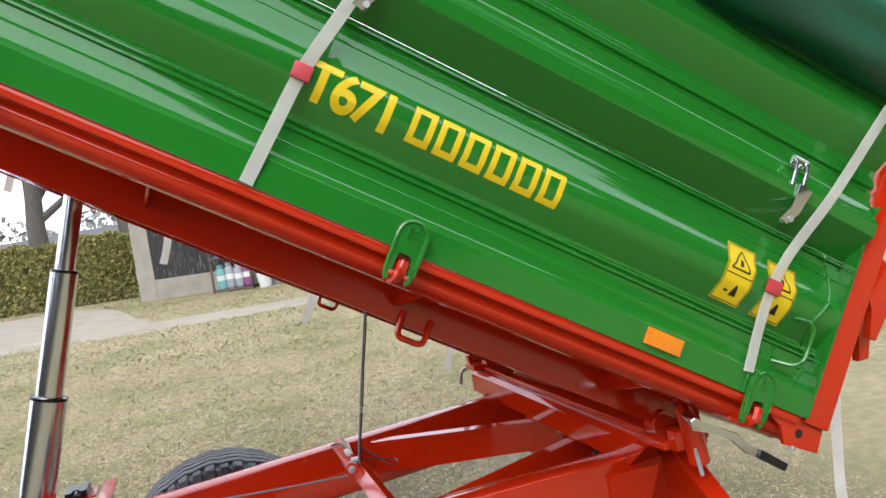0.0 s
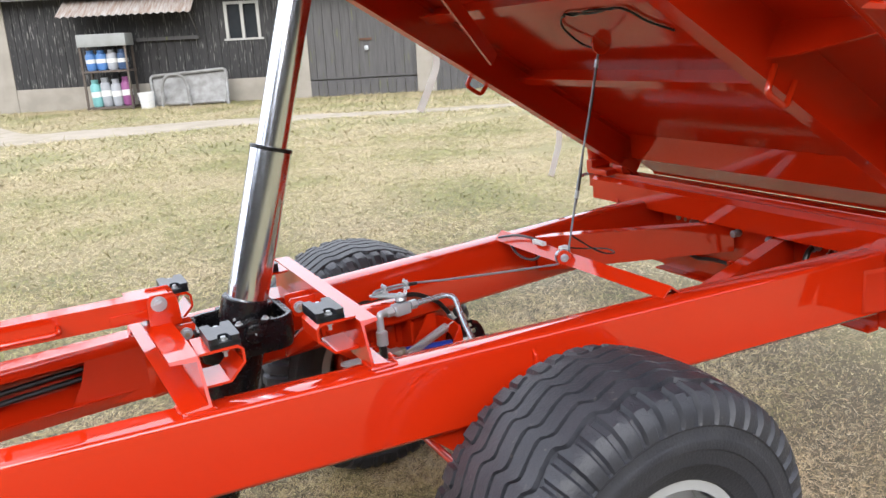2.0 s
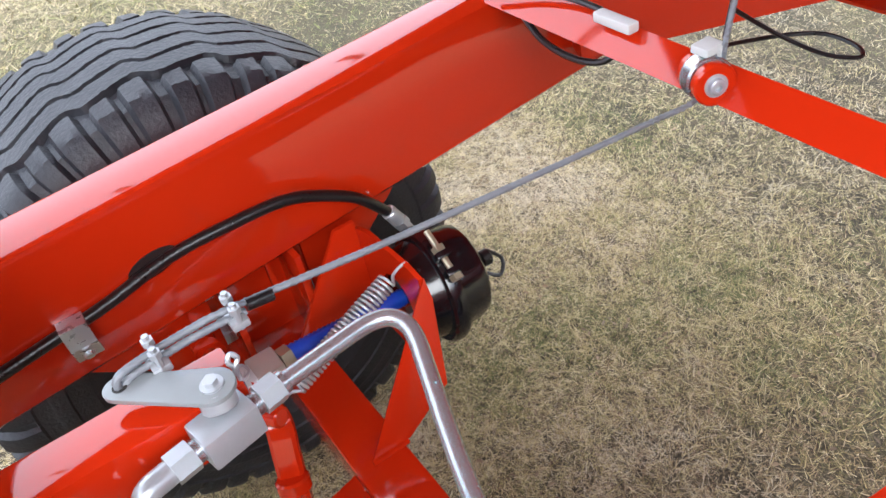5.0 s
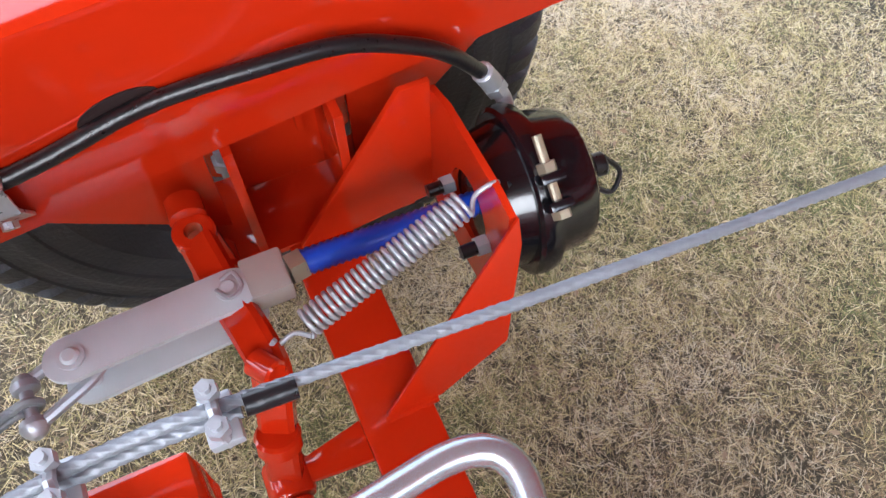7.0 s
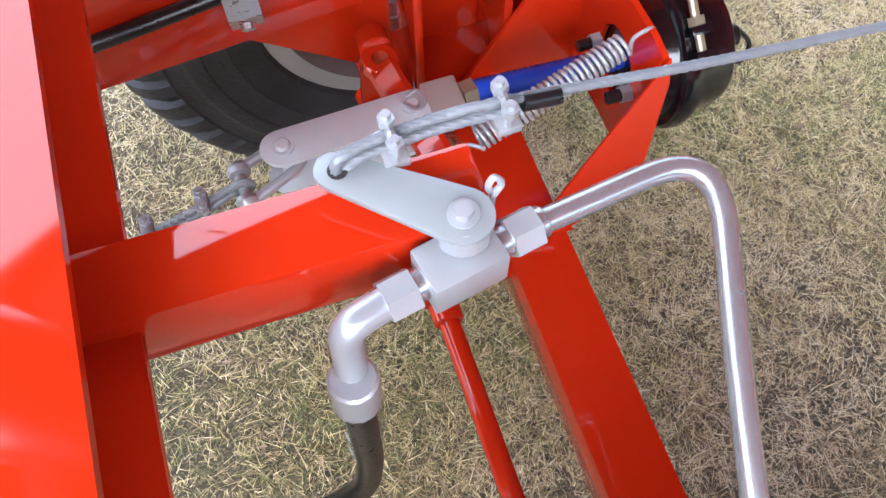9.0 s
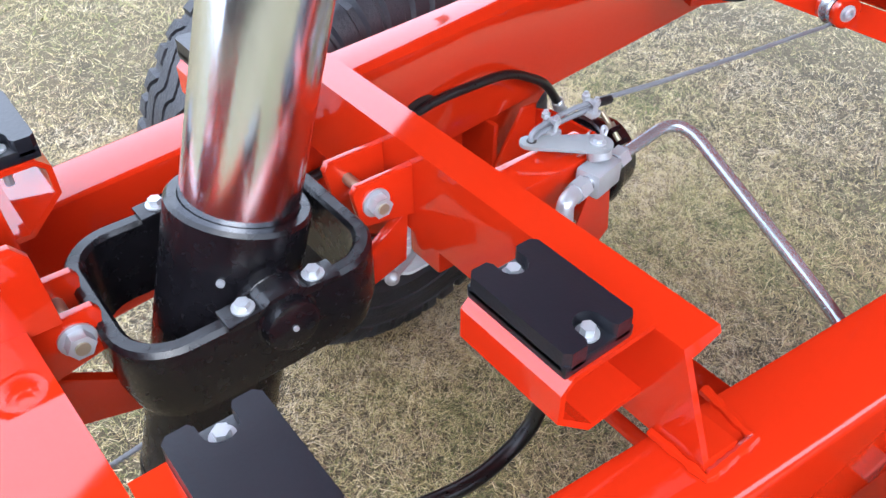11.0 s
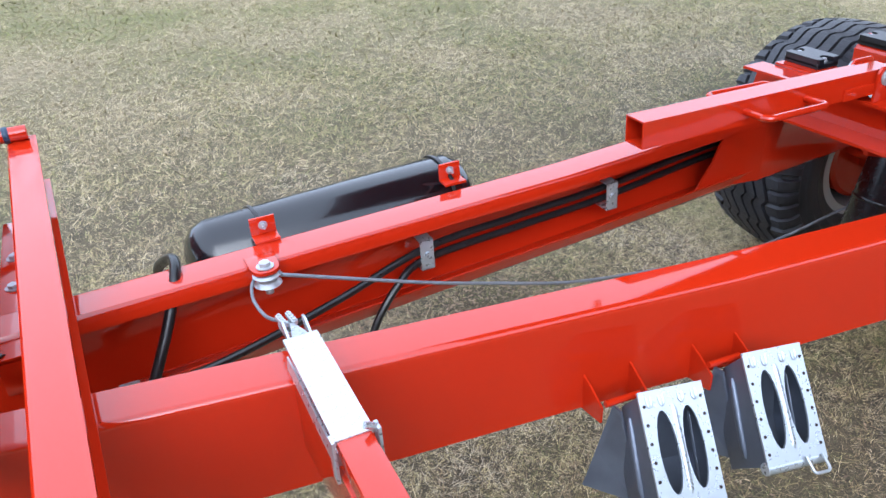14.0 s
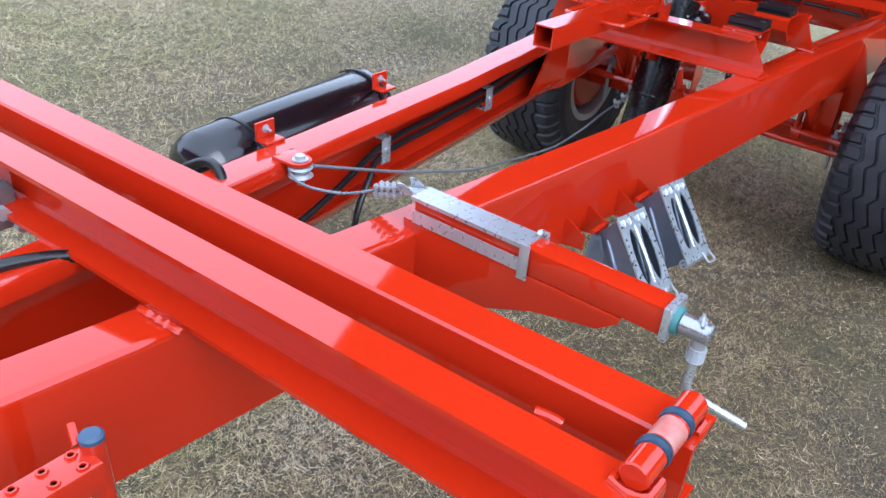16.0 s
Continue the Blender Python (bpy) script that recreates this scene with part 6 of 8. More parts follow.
box(bm, -2.11, -2.04, 0.05, 0.12, 0.80, 0.87, 0.004)
part("hose_plate", bm, RED, front)
for y in (0.30, 0.43):
    bm = B()
    bolt(bm, (-2.084, y, 0.872), (0, 0, 1), 0.010, 0.007)
    part("bolt", bm, ZINC, front)
block = thing("valve_block", (-2.18, 0.36, 0.86), "grey metal brake valve block with fittings", "valve")
bm = B()
box(bm, -2.22, -2.14, 0.32, 0.40, 0.84, 0.92, 0.006)
part("block", bm, mat("cast_grey", (0.2368, 0.2442, 0.2516), 0.5, 0.6, second=(0.148, 0.148, 0.1554), scale=20, bump=0.2), block)
for k, p in enumerate(((-2.18, 0.30, 0.89), (-2.20, 0.36, 0.935), (-2.15, 0.38, 0.935), (-2.15, 0.305, 0.85))):
    bm = B()
    hexa(bm, p, (0, -1, 0) if k in (0, 3) else (0, 0, 1), 0.013, 0.016)
    part("fitting", bm, ZINC, block)

# bracket plate and folded winch arm of the parking brake
arm = thing("brake_winch", (-1.69, -0.4, 0.84), "parking brake winch, red square tube and galvanised sleeve", "brake winch")
bm = B()
prism(bm, [(-1.690, -0.205, 0.884), (-1.690, -0.655, 0.884), (-1.690, -0.652, 0.872), (-1.690, -0.618, 0.846), (-1.690, -0.50, 0.822), (-1.690, -0.35, 0.757), (-1.690, -0.22, 0.735)], (0.008, 0, 0), 0.001)
part("support_plate", bm, RED, arm)
X0, X1, Z0, Z1 = -1.689, -1.640, 0.885, 0.936
bm = B()
box(bm, X0, X1, -0.720, -0.455, Z0, Z1, 0.006)
part("square_tube", bm, RED, arm)
bm = B()
t = 0.003
prof = [(X0 - 0.002, Z1 - 0.005), (X0 - 0.002, Z1 + 0.002), (X1 + 0.002, Z1 + 0.002), (X1 + 0.002, Z1 - 0.005), (X1 + 0.002 - t, Z1 - 0.005), (X1 + 0.002 - t, Z1 - 0.001), (X0 - 0.002 + t, Z1 - 0.001), (X0 - 0.002 + t, Z1 - 0.005)]
prism(bm, [(x, -0.470, z) for x, z in prof], (0, 0.248, 0))
part("sleeve_cover", bm, GALV, arm, "bright galvanised channel cover")
bm = B()
prism(bm, [(X0 - 0.004, -0.46, Z0 + 0.003), (X0 - 0.002, -0.46, Z1 - 0.025), (X0 + 0.001, -0.46, Z1 - 0.025), (X0 + 0.001, -0.46, Z0 + 0.006), (X1 - 0.004, -0.46, Z0 + 0.006), (X1 - 0.004, -0.46, Z0 + 0.003), (X0 - 0.002, -0.46, Z0 + 0.002)], (0, 0.232, 0))
part("slide_rail", bm, GALV, arm)
bm = B()
box(bm, X0, X1, -0.455, -0.205, Z0 - 0.003, Z0 + 0.002, 0.001)
box(bm, X0 + 0.006, X1 - 0.012, -0.455, -0.225, Z0 + 0.004, Z1 - 0.003, 0.003)
part("arm_seat", bm, RED, arm)
bm = B()
for x in (X0 - 0.008, X1 + 0.004):
    box(bm, x, x + 0.005, -0.480, -0.462, Z0 - 0.008, Z1 + 0.008, 0.001)
    part("clamp_bow", bm, GALV, arm)
    bm = B()
rod(bm, (X1 + 0.006, -0.47, Z1 + 0.004), (X1 - 0.01, -0.47, Z1 + 0.012), 0.005, 8)
part("clamp_pin", bm, GALV, arm)
bm = B()
for x in (X0 + 0.005, X1 - 0.010):
    prism(bm, [(x, -0.222, Z1), (x, -0.190, Z1 - 0.01), (x, -0.182, Z1 + 0.010), (x, -0.194, Z1 + 0.013), (x, -0.226, Z1 + 0.002)], (0.004, 0, 0))
prism(bm, [(X0 + 0.012, -0.222, Z1 - 0.002), (X1 - 0.012, -0.222, Z1 - 0.002), (X1 - 0.022, -0.168, Z1 - 0.014), (X0 + 0.022, -0.168, Z1 - 0.014)], (0, 0, 0.005))
part("cover_tongue", bm, GALV, arm)
bm = B()
box(bm, X0 - 0.005, X1 + 0.005, -0.732, -0.719, Z0 - 0.005, Z1 + 0.005, 0.003)
part("end_cap", bm, GALV, arm)
bm = B()
c = Vector((-1.667, -0.732, 0.911))
rod(bm, c, c + Vector((0, -0.009, 0)), 0.0225, 24)
part("sealing_washer", bm, mat("teal_washer", (0.074, 0.222, 0.222), 0.5), arm)
bm = B()
rod(bm, c + Vector((0, -0.008, 0)), c + Vector((0, -0.058, 0)), 0.0175, 24, 0.003)
part("shaft_head", bm, STEEL, arm)
bm = B()
rod(bm, c + Vector((0, -0.04, 0.014)), c + Vector((0, -0.04, 0.022)), 0.007, 12)
sweep(bm, [c + Vector((0.016, -0.035, 0.018)), c + Vector((0.0, -0.04, 0.023)), c + Vector((-0.015, -0.045, 0.017))], 0.003, 6)
part("cross_pin", bm, ZINC, arm)
bm = B()
e = c + Vector((0, -0.042, -0.012))
rod(bm, e, e + Vector((0.004, 0, -0.042)), 0.0115, 16)
pts = []
for i in range(8 * 10 + 1):
    a = 2 * math.pi * i / 10
    pts.append(e + Vector((0.003, 0, -0.018)) + Vector((0.0132 * math.cos(a), 0.0132 * math.sin(a), -0.026 * i / 80)))
sweep(bm, pts, 0.0018, 6)
part("spring_collar", bm, ZINC, arm)
bm = B()
sweep(bm, fillet([e + Vector((0.003, 0, -0.035)), e + Vector((0.0, 0, -0.105)), e + Vector((0.030, -0.095, -0.140))], 0.018), 0.0072, 12)
part("crank_handle", bm, GALV, arm, "galvanised crank handle")

# rope pulley on the far beam, rope to the winch
pul2 = thing("rope_pulley", (-1.645, 0.13, 0.86), "zinc-plated stacked rope pulley on a red lug", "pulley", "rope pulleys")
bm = B()
prism(bm, [(-1.645 + 0.027 * math.cos(radians(a)), 0.122 + 0.025 * math.sin(radians(a)), 0.868) for a in range(180, 361, 20)] + [(-1.615, 0.175, 0.868), (-1.675, 0.175, 0.868)], (0, 0, 0.008), 0.001)
part("lug", bm, RED, pul2)
bm = B()
lathe(bm, (-1.645, 0.120, 0.838), (0, 0, 1), [(0, 0.022), (0.003, 0.027), (0.010, 0.019), (0.015, 0.019), (0.022, 0.027), (0.026, 0.022)], 26)
part("sheave", bm, ZINC, pul2)
bm = B()
rod(bm, (-1.645, 0.120, 0.820), (-1.645, 0.120, 0.885), 0.008, 12)
bolt(bm, (-1.645, 0.120, 0.877), (0, 0, 1), 0.011, 0.008)
part("bolt", bm, ZINC, pul2)
bm = B()
twisted(bm, curve_pts([(-1.62, 0.108, 0.862), (-1.645, 0.147, 0.855), (-1.672, 0.12, 0.852), (-1.686, 0.06, 0.852), (-1.684, -0.04, 0.872), (-1.672, -0.12, 0.904), (-1.667, -0.172, 0.920)]), 0.0035, 10)
part("rope_line", bm, ROPE, pul2, sharp=60)
for k, y in enumerate((-0.122, -0.137, -0.152, -0.167)):
    bm = B()
    z = 0.906 + k * 0.0045
    box(bm, -1.678, -1.656, y - 0.006, y + 0.006, z - 0.013, z - 0.005, 0.002)
    for q in (-1, 1):
        rod(bm, (-1.667 + q * 0.008, y, z - 0.013), (-1.667 + q * 0.008, y, z + 0.014), 0.0028, 8)
        hexa(bm, (-1.667 + q * 0.008, y, z + 0.005), (0, 0, 1), 0.0055, 0.006)
    part("rope_clamp", bm, ZINC, pul2)

# air tank outside the far beam
tank = thing("air_tank", (-1.42, 0.40, 0.74), "black cylindrical air brake tank strapped to red brackets", "air tank")
bm = B()
ta, tb = Vector((-1.770, 0.358, 0.787)), Vector((-1.080, 0.430, 0.783))
L = (tb - ta).length
lathe(bm, ta, tb - ta, [(0, 0.0001), (0.003, 0.03), (0.012, 0.06), (0.030, 0.083), (0.052, 0.092), (0.055, 0.0935), (L - 0.055, 0.0935), (L - 0.052, 0.092), (L - 0.03, 0.083), (L - 0.012, 0.06), (L - 0.003, 0.03), (L, 0.0001)], 48)
part("shell", bm, BLACK, tank, sharp=50)
for x, y in ((-1.612, 0.263), (-1.159, 0.335)):
    u = (x - ta.x) / (tb.x - ta.x)
    c = ta.lerp(tb, u)
    bm = B()
    lathe(bm, c - (tb - ta).normalized() * 0.004, tb - ta, [(0, 0.0936), (0.0, 0.0965), (0.008, 0.0965), (0.008, 0.0936)], 48)
    sweep(bm, [c + Vector((0, -0.07, 0.066)), c + Vector((0, -0.095, 0.075)), Vector((x, y + 0.02, 0.872))], 0.005, 8)
    part("tank_strap", bm, HOSE, tank)
    bm = B()
    zt = TOP + lift(x)
    prism(bm, [(x - 0.026, y + 0.003, zt), (x + 0.026, y + 0.003, zt), (x + 0.026, y + 0.003, zt + 0.042), (x - 0.026, y + 0.003, zt + 0.042)], (0, 0.006, 0), 0.001)
    box(bm, x - 0.026, x + 0.026, y - 0.030, y + 0.006, zt, zt + 0.006, 0.001)
    part("tank_bracket", bm, RED, tank)
    bm = B()
    bolt(bm, (x, y + 0.003, zt + 0.025), (0, -1, 0), 0.006, 0.005, 0.010)
    part("bolt", bm, ZINC, tank)

# hoses along the inside of the far beam with folded clips
def web_pt(x, z, off=0.03):
    return Vector((x, half(x) - 0.006 - off, z + lift(x)))


lines = thing("air_hose", (-1.3, 0.25, 0.72), "pair of black air hoses clipped inside the beam", "hose", "air hoses")
bm = B()
sweep(bm, curve_pts([web_pt(-0.10, 0.762), web_pt(-0.40, 0.772), web_pt(-0.77, 0.766, 0.05), web_pt(-1.05, 0.765, 0.055), web_pt(-1.285, 0.757, 0.06), web_pt(-1.50, 0.715, 0.085), web_pt(-1.72, 0.675, 0.10), web_pt(-1.86, 0.66, 0.10), web_pt(-2.00, 0.655, 0.09), web_pt(-2.2, 0.66, 0.08)]), 0.0085, 10)
part("upper_hose", bm, HOSE, lines)
bm = B()
sweep(bm, curve_pts([web_pt(-0.10, 0.738), web_pt(-0.40, 0.744), web_pt(-0.77, 0.738, 0.05), web_pt(-1.05, 0.737, 0.055), web_pt(-1.285, 0.730, 0.06), web_pt(-1.37, 0.70, 0.085), web_pt(-1.44, 0.62, 0.10), web_pt(-1.47, 0.53, 0.12), web_pt(-1.50, 0.47, 0.13)]), 0.0085, 10)
part("lower_hose", bm, HOSE, lines)
for x in (-0.767, -1.285):
    bm = B()
    p = web_pt(x, 0.752, 0.055)
    box(bm, x - 0.016, x + 0.016, p.y - 0.017, p.y - 0.014, p.z - 0.042, p.z + 0.030, 0.001)
    box(bm, x - 0.016, x + 0.016, p.y - 0.017, p.y + 0.03, p.z + 0.027, p.z + 0.030, 0.001)
    box(bm, x - 0.016, x + 0.016, p.y - 0.017, p.y + 0.03, p.z - 0.042, p.z - 0.039, 0.001)
    hexa(bm, (x, p.y - 0.017, p.z - 0.004), (0, -1, 0), 0.007, 0.006)
    part("hose_clip", bm, GALV, lines)
bm = B()
p = web_pt(-1.93, 0.668, 0.09)
box(bm, p.x - 0.018, p.x + 0.018, p.y - 0.016, p.y - 0.012, p.z - 0.04, p.z + 0.025, 0.001)
hexa(bm, (p.x, p.y - 0.016, p.z - 0.025), (0, -1, 0), 0.007, 0.006)
part("hose_clip", bm, GALV, lines)
hose3 = thing("air_hose", (-1.82, 0.2, 0.9), "black air hose looping over the far beam", "hose", "air hoses")
bm = B()
sweep(bm, curve_pts([(-1.78, 0.350, 0.785), (-1.825, 0.34, 0.80), (-1.825, 0.31, 0.835), (-1.81, 0.265, 0.868), (-1.797, 0.223, 0.885), (-1.805, 0.175, 0.872), (-1.84, 0.13, 0.80), (-1.90, 0.08, 0.70), (-1.95, 0.06, 0.62)]), 0.0105, 12)
part("hose_line", bm, HOSE, hose3)
hose4 = thing("air_hose", (-2.2, 0.0, 0.9), "black hose crossing in front of the bolster", "hose", "air hoses")
bm = B()
sweep(bm, curve_pts([(-2.10, 0.06, 0.865), (-2.15, 0.10, 0.875), (-2.25, 0.13, 0.89), (-2.45, 0.16, 0.90)]), 0.012, 12)
part("hose_line", bm, HOSE, hose4)

# wheel chocks hung on the near beam
# darker copy of the galvanised steel; shade of inner and averted sheets is in its colour
SHADED_ZINC = mat("aged_zinc", (0.15, 0.17, 0.215), 0.38, 0.6, second=(0.09, 0.105, 0.14), scale=18, fine=120, bump=0.06)


def chock(x):
    c = thing("wheel_chock", (x, -0.45, 0.56), "galvanised folding steel wheel chock in a red holder", "wheel chock", "wheel chocks")
    # plate: upper edge near the beam, lower edge outwards
    yt, zt = -0.397, 0.755
    xl = x - 0.058
    P00, P10 = Vector((xl, yt, zt)), Vector((xl + 0.124, yt - 0.010, zt - 0.014))
    P01 = P00 + Vector((-0.030, -0.124, -0.155))

    def q(u, v, off=0.0):
        n = (P10 - P00).cross(P01 - P00).normalized()
        if n.y > 0:
            n = -n
        return P00 + (P10 - P00) * u + (P01 - P00) * v + n * off

    bm = B()
    # tread plate with two long slots
    outer = [(0, 0), (1, 0), (1, 1), (0, 1)]
    holes = []
    for cu in (0.30, 0.70):
        holes.append([(cu + 0.145 * math.cos(radians(a)), 0.51 + 0.34 * math.sin(radians(a))) for a in range(0, 360, 20)])
    ed = []
    for loop in [outer] + holes:
        vs = [bm.verts.new(q(u, v)) for u, v in loop]
        ed += [bm.edges.new((vs[i], vs[(i + 1) % len(vs)])) for i in range(len(vs))]
    bmesh.ops.triangle_fill(bm, use_beauty=True, edges=ed)
    ext = bmesh.ops.extrude_face_region(bm, geom=bm.faces[:])
    nn = q(0, 0, -0.004) - q(0, 0)
    for v in [g for g in ext["geom"] if isinstance(g, bmesh.types.BMVert)]:
        v.co += nn
    pl = part("tread_plate", bm, GALV, c, "galvanised plate with two oval slots")
    bm = B()
    sweep(bm, [q(0.5, 0.12, -0.007), q(0.5, 0.2, -0.004), q(0.5, 0.5, -0.0035), q(0.5, 0.82, -0.004), q(0.5, 0.88, -0.007)], 0.0065, 12)
    part("pressed_bead", bm, GALV, pl)
    # rows of small holes: dark studs coloured as the shade inside
    for i in range(6):
        for u in (0.06, 0.94):
            bm = B()
            v = 0.12 + i * 0.15
            rod(bm, q(u, v, -0.002), q(u, v, 0.0006), 0.003, 10)
            part("drilled_hole", bm, MATS["hollow_dark"], pl)
    for u in (0.14, 0.33, 0.63, 0.84):
        bm = B()
        sweep(bm, curve_pts([q(u - 0.035, 0.05, 0.0005), q(u - 0.035, 0.11, 0.0012), q(u, 0.135, 0.0016), q(u + 0.035, 0.11, 0.0012), q(u + 0.035, 0.05, 0.0005)], 3), 0.0018, 6)
        part("anti_slip_lug", bm, GALV, pl)
    # rolled lower lip of the plate
    bm = B()
    rod(bm, q(0.0, 0.985, -0.011), q(1.0, 0.985, -0.011), 0.0115, 18, 0.001)
    part("rolled_lip", bm, GALV, pl)
    # wedge body behind the plate: two cheeks with pressed ridges, back sheet, all in the shade-darkened zinc
    for u, inw in ((0.03, 0.004), (0.97, -0.004)):
        bm = B()
        prism(bm, [q(u, 0.03, -0.004), q(u, 0.97, -0.006), q(u, 1.0, -0.105), q(u, 0.62, -0.105), q(u, 0.10, -0.060)], (inw, 0, 0), 0.001)
        ck = part("cheek", bm, SHADED_ZINC, c, "grey galvanised side cheek")
        bm = B()
        sweep(bm, [q(u, 0.20, -0.046), q(u, 0.28, -0.048), q(u, 0.55, -0.054), q(u, 0.80, -0.058), q(u, 0.90, -0.060)], lambda t: 0.007 if 0.1 < t < 0.9 else 0.003, 12)
        part("pressed_ridge", bm, SHADED_ZINC, ck)
    bm = B()
    prism(bm, [q(0.04, 0.10, -0.062), q(0.96, 0.10, -0.062), q(0.96, 0.62, -0.104), q(0.04, 0.62, -0.104)], nn)
    prism(bm, [q(0.04, 0.035, -0.006), q(0.96, 0.035, -0.006), q(0.96, 0.10, -0.060), q(0.04, 0.10, -0.060)], nn)
    part("back_sheet", bm, SHADED_ZINC, c)
    bm = B()
    prism(bm, [q(0.04, 0.62, -0.104), q(0.96, 0.62, -0.104), q(0.96, 1.0, -0.104), q(0.04, 1.0, -0.104)], nn)
    part("base_sheet", bm, SHADED_ZINC, c)
    # holder flap standing beside the wedge, with a hole
    bm = B()
    xf = xl - 0.012
    prism(bm, [(xf, -0.350, 0.700), (xf, -0.372, 0.702), (xf + 0.010, -0.425, 0.545), (xf - 0.004, -0.418, 0.538), (xf - 0.060, -0.352, 0.545), (xf - 0.050, -0.350, 0.560)], (0.004, 0, 0), 0.0008)
    fl = part("side_flap", bm, SHADED_ZINC, c, "grey galvanised flap")
    bm = B()
    # the flap's hole is a dark plug in the colour of its shade
    rod(bm, (xf - 0.0015, -0.366, 0.640), (xf + 0.0055, -0.368, 0.640), 0.009, 16)
    part("flap_hole", bm, MATS["hollow_dark"], fl)
    for k in range(4):
        bm = B()
        zz = 0.612 - k * 0.013
        box(bm, xf - 0.0025, xf + 0.0005, -0.386 - k * 0.002, -0.376 - k * 0.002, zz, zz + 0.009)
        part("embossed_mark", bm, SHADED_ZINC, fl)
    bm = B()
    sweep(bm, fillet([q(0.62, 0.95, 0.004), q(0.66, 1.10, 0.010), q(0.92, 1.10, 0.012), q(0.90, 0.96, 0.004)], 0.008), 0.0028, 8)
    part("wire_handle", bm, ZINC, c)
    for u in (-0.32, 0.42):
        bm = B()
        xx = xl + 0.123 * u + 0.01
        yo = -half(xx)
        prism(bm, [(xx, yo + 0.001, 0.728), (xx, yo - 0.022, 0.716), (xx, yo - 0.058, 0.694), (xx, yo - 0.056, 0.660), (xx, yo + 0.01, 0.650)], (0.004, 0, 0))
        part("holder", bm, RED, c, "red sheet holder")
    bm = B()
    rod(bm, q(-0.25, 0.05, -0.055), q(0.3, 0.02, -0.055), 0.006, 8)
    part("holder_pin", bm, RED, c)
    return c


chock(-1.114)
chock(-0.895)

# perforated step and post beside the drawbar
step = thing("drawbar_stand", (-2.4, -0.34, 0.9), "red perforated step arm with a blue-capped post", "stand")
bm = B()
rod(bm, (-2.385, -0.335, 0.45), (-2.385, -0.335, 0.925), 0.0145, 24)
part("post", bm, RED, step)
bm = B()
lathe(bm, (-2.385, -0.335, 0.925), (0, 0, 1), [(0, 0.0150), (0.005, 0.0146), (0.008, 0.011), (0.009, 0.0001)], 24)
part("post_cap", bm, mat("slate_blue_plastic", (0.037, 0.074, 0.1332), 0.5), step, "slate blue plastic cap")
bm = B()
box(bm, -2.75, -2.39, -0.365, -0.320, 0.872, 0.912, 0.003)
part("step_rail", bm, RED, step)
for i in range(10):
    for y in (-0.355, -0.33):
        bm = B()
        lathe(bm, (-2.41 - i * 0.034, y, 0.912), (0, 0, 1), [(0, 0.008), (0.003, 0.0065), (0.003, 0.004), (0.0, 0.004)], 10)
        part("punched_stud", bm, RED, step)
bm = B()
rod(bm, (-2.396, -0.318, 0.910), (-2.388, -0.296, 0.924), 0.006, 8)
part("stay", bm, RED, step)

# ---- shed behind the lawn ----
SHED_SCALE = 1.613
SD = Vector((math.cos(radians(23.07)), -math.sin(radians(23.07)), -0.04)).normalized()
SN = Vector((math.sin(radians(23.07)), math.cos(radians(23.07)), 0))
SU = SD.cross(SN)
SHED_PLACE = Matrix(((SD.x, SN.x, SU.x, -1.03), (SD.y, SN.y, SU.y, 24.0), (SD.z, SN.z, SU.z, 0.44), (0, 0, 0, 1)))
SHED = SHED_PLACE @ Matrix.Scale(SHED_SCALE, 4)
# shed frame: x along the front, y into the shed, z up from the ground at the corner
PLASTER = mat("pale_plaster", (0.29, 0.262, 0.225), 0.9, second=(0.215, 0.195, 0.165), scale=1.8, fine=30, bump=0.5, amount=0.8)
BOARD = mat("black_tarred_boards", (0.013, 0.0125, 0.013), 0.75, second=(0.032, 0.03, 0.03), scale=5, fine=40, bump=0.5, stretch=(3, 3, 0.25), third=(0.17, 0.162, 0.155), third_scale=11, third_at=0.60)
GREYBOARD = mat("weathered_grey_boards", (0.0888, 0.0851, 0.0851), 0.85, second=(0.0407, 0.0385, 0.0385), scale=6, fine=50, bump=0.5, stretch=(4, 4, 0.3), third=(0.111, 0.1184, 0.0518), third_scale=5, third_at=0.63)
ROOFM = mat("grey_roof_sheet", (0.0629, 0.0614, 0.0614), 0.8, second=(0.0444, 0.0429, 0.0429), scale=2.2, fine=40, bump=0.3)
RUSTY = mat("rusty_corrugated_sheet", (0.296, 0.2738, 0.2516), 0.6, 0.3, second=(0.1776, 0.111, 0.074), scale=4, fine=40, amount=0.9, stretch=(6, 0.4, 1), bump=0.3)
shed = thing("shed", None, "old farm shed with black tarred boards, pale plaster and grey roof", "shed", m=SHED_PLACE)


def sbox(name, x0, x1, y0, y1, z0, z1, m, parent=shed, label="", bev=0.0):
    bm = B()
    box(bm, x0, x1, y0, y1, z0, z1, bev)
    return part(name, bm, m, parent, label, frame_m=SHED)


sbox("corner_pillar", 0.0, 0.34, 0.0, 0.3, -0.3, 2.0, PLASTER)
sbox("plinth", 0.34, 4.98, 0.012, 0.3, -0.4, 0.39, PLASTER, label="pale plastered plinth")
sbox("pillar", 4.98, 5.40, 0.0, 0.3, -0.4, 2.0, PLASTER)
sbox("pillar", 7.30, 7.64, 0.0, 0.3, -0.4, 2.0, PLASTER)
sbox("gable_wall", 0.0, 0.3, 0.3, 5.0, -0.6, 2.0, PLASTER)
sbox("back_wall", 0.0, 12.0, 4.9, 5.1, -0.6, 2.0, PLASTER)
sbox("end_wall", 11.8, 12.0, 0.0, 4.9, -0.6, 2.0, PLASTER)
bm = B()
x = 0.34
rnd = random.Random(4)
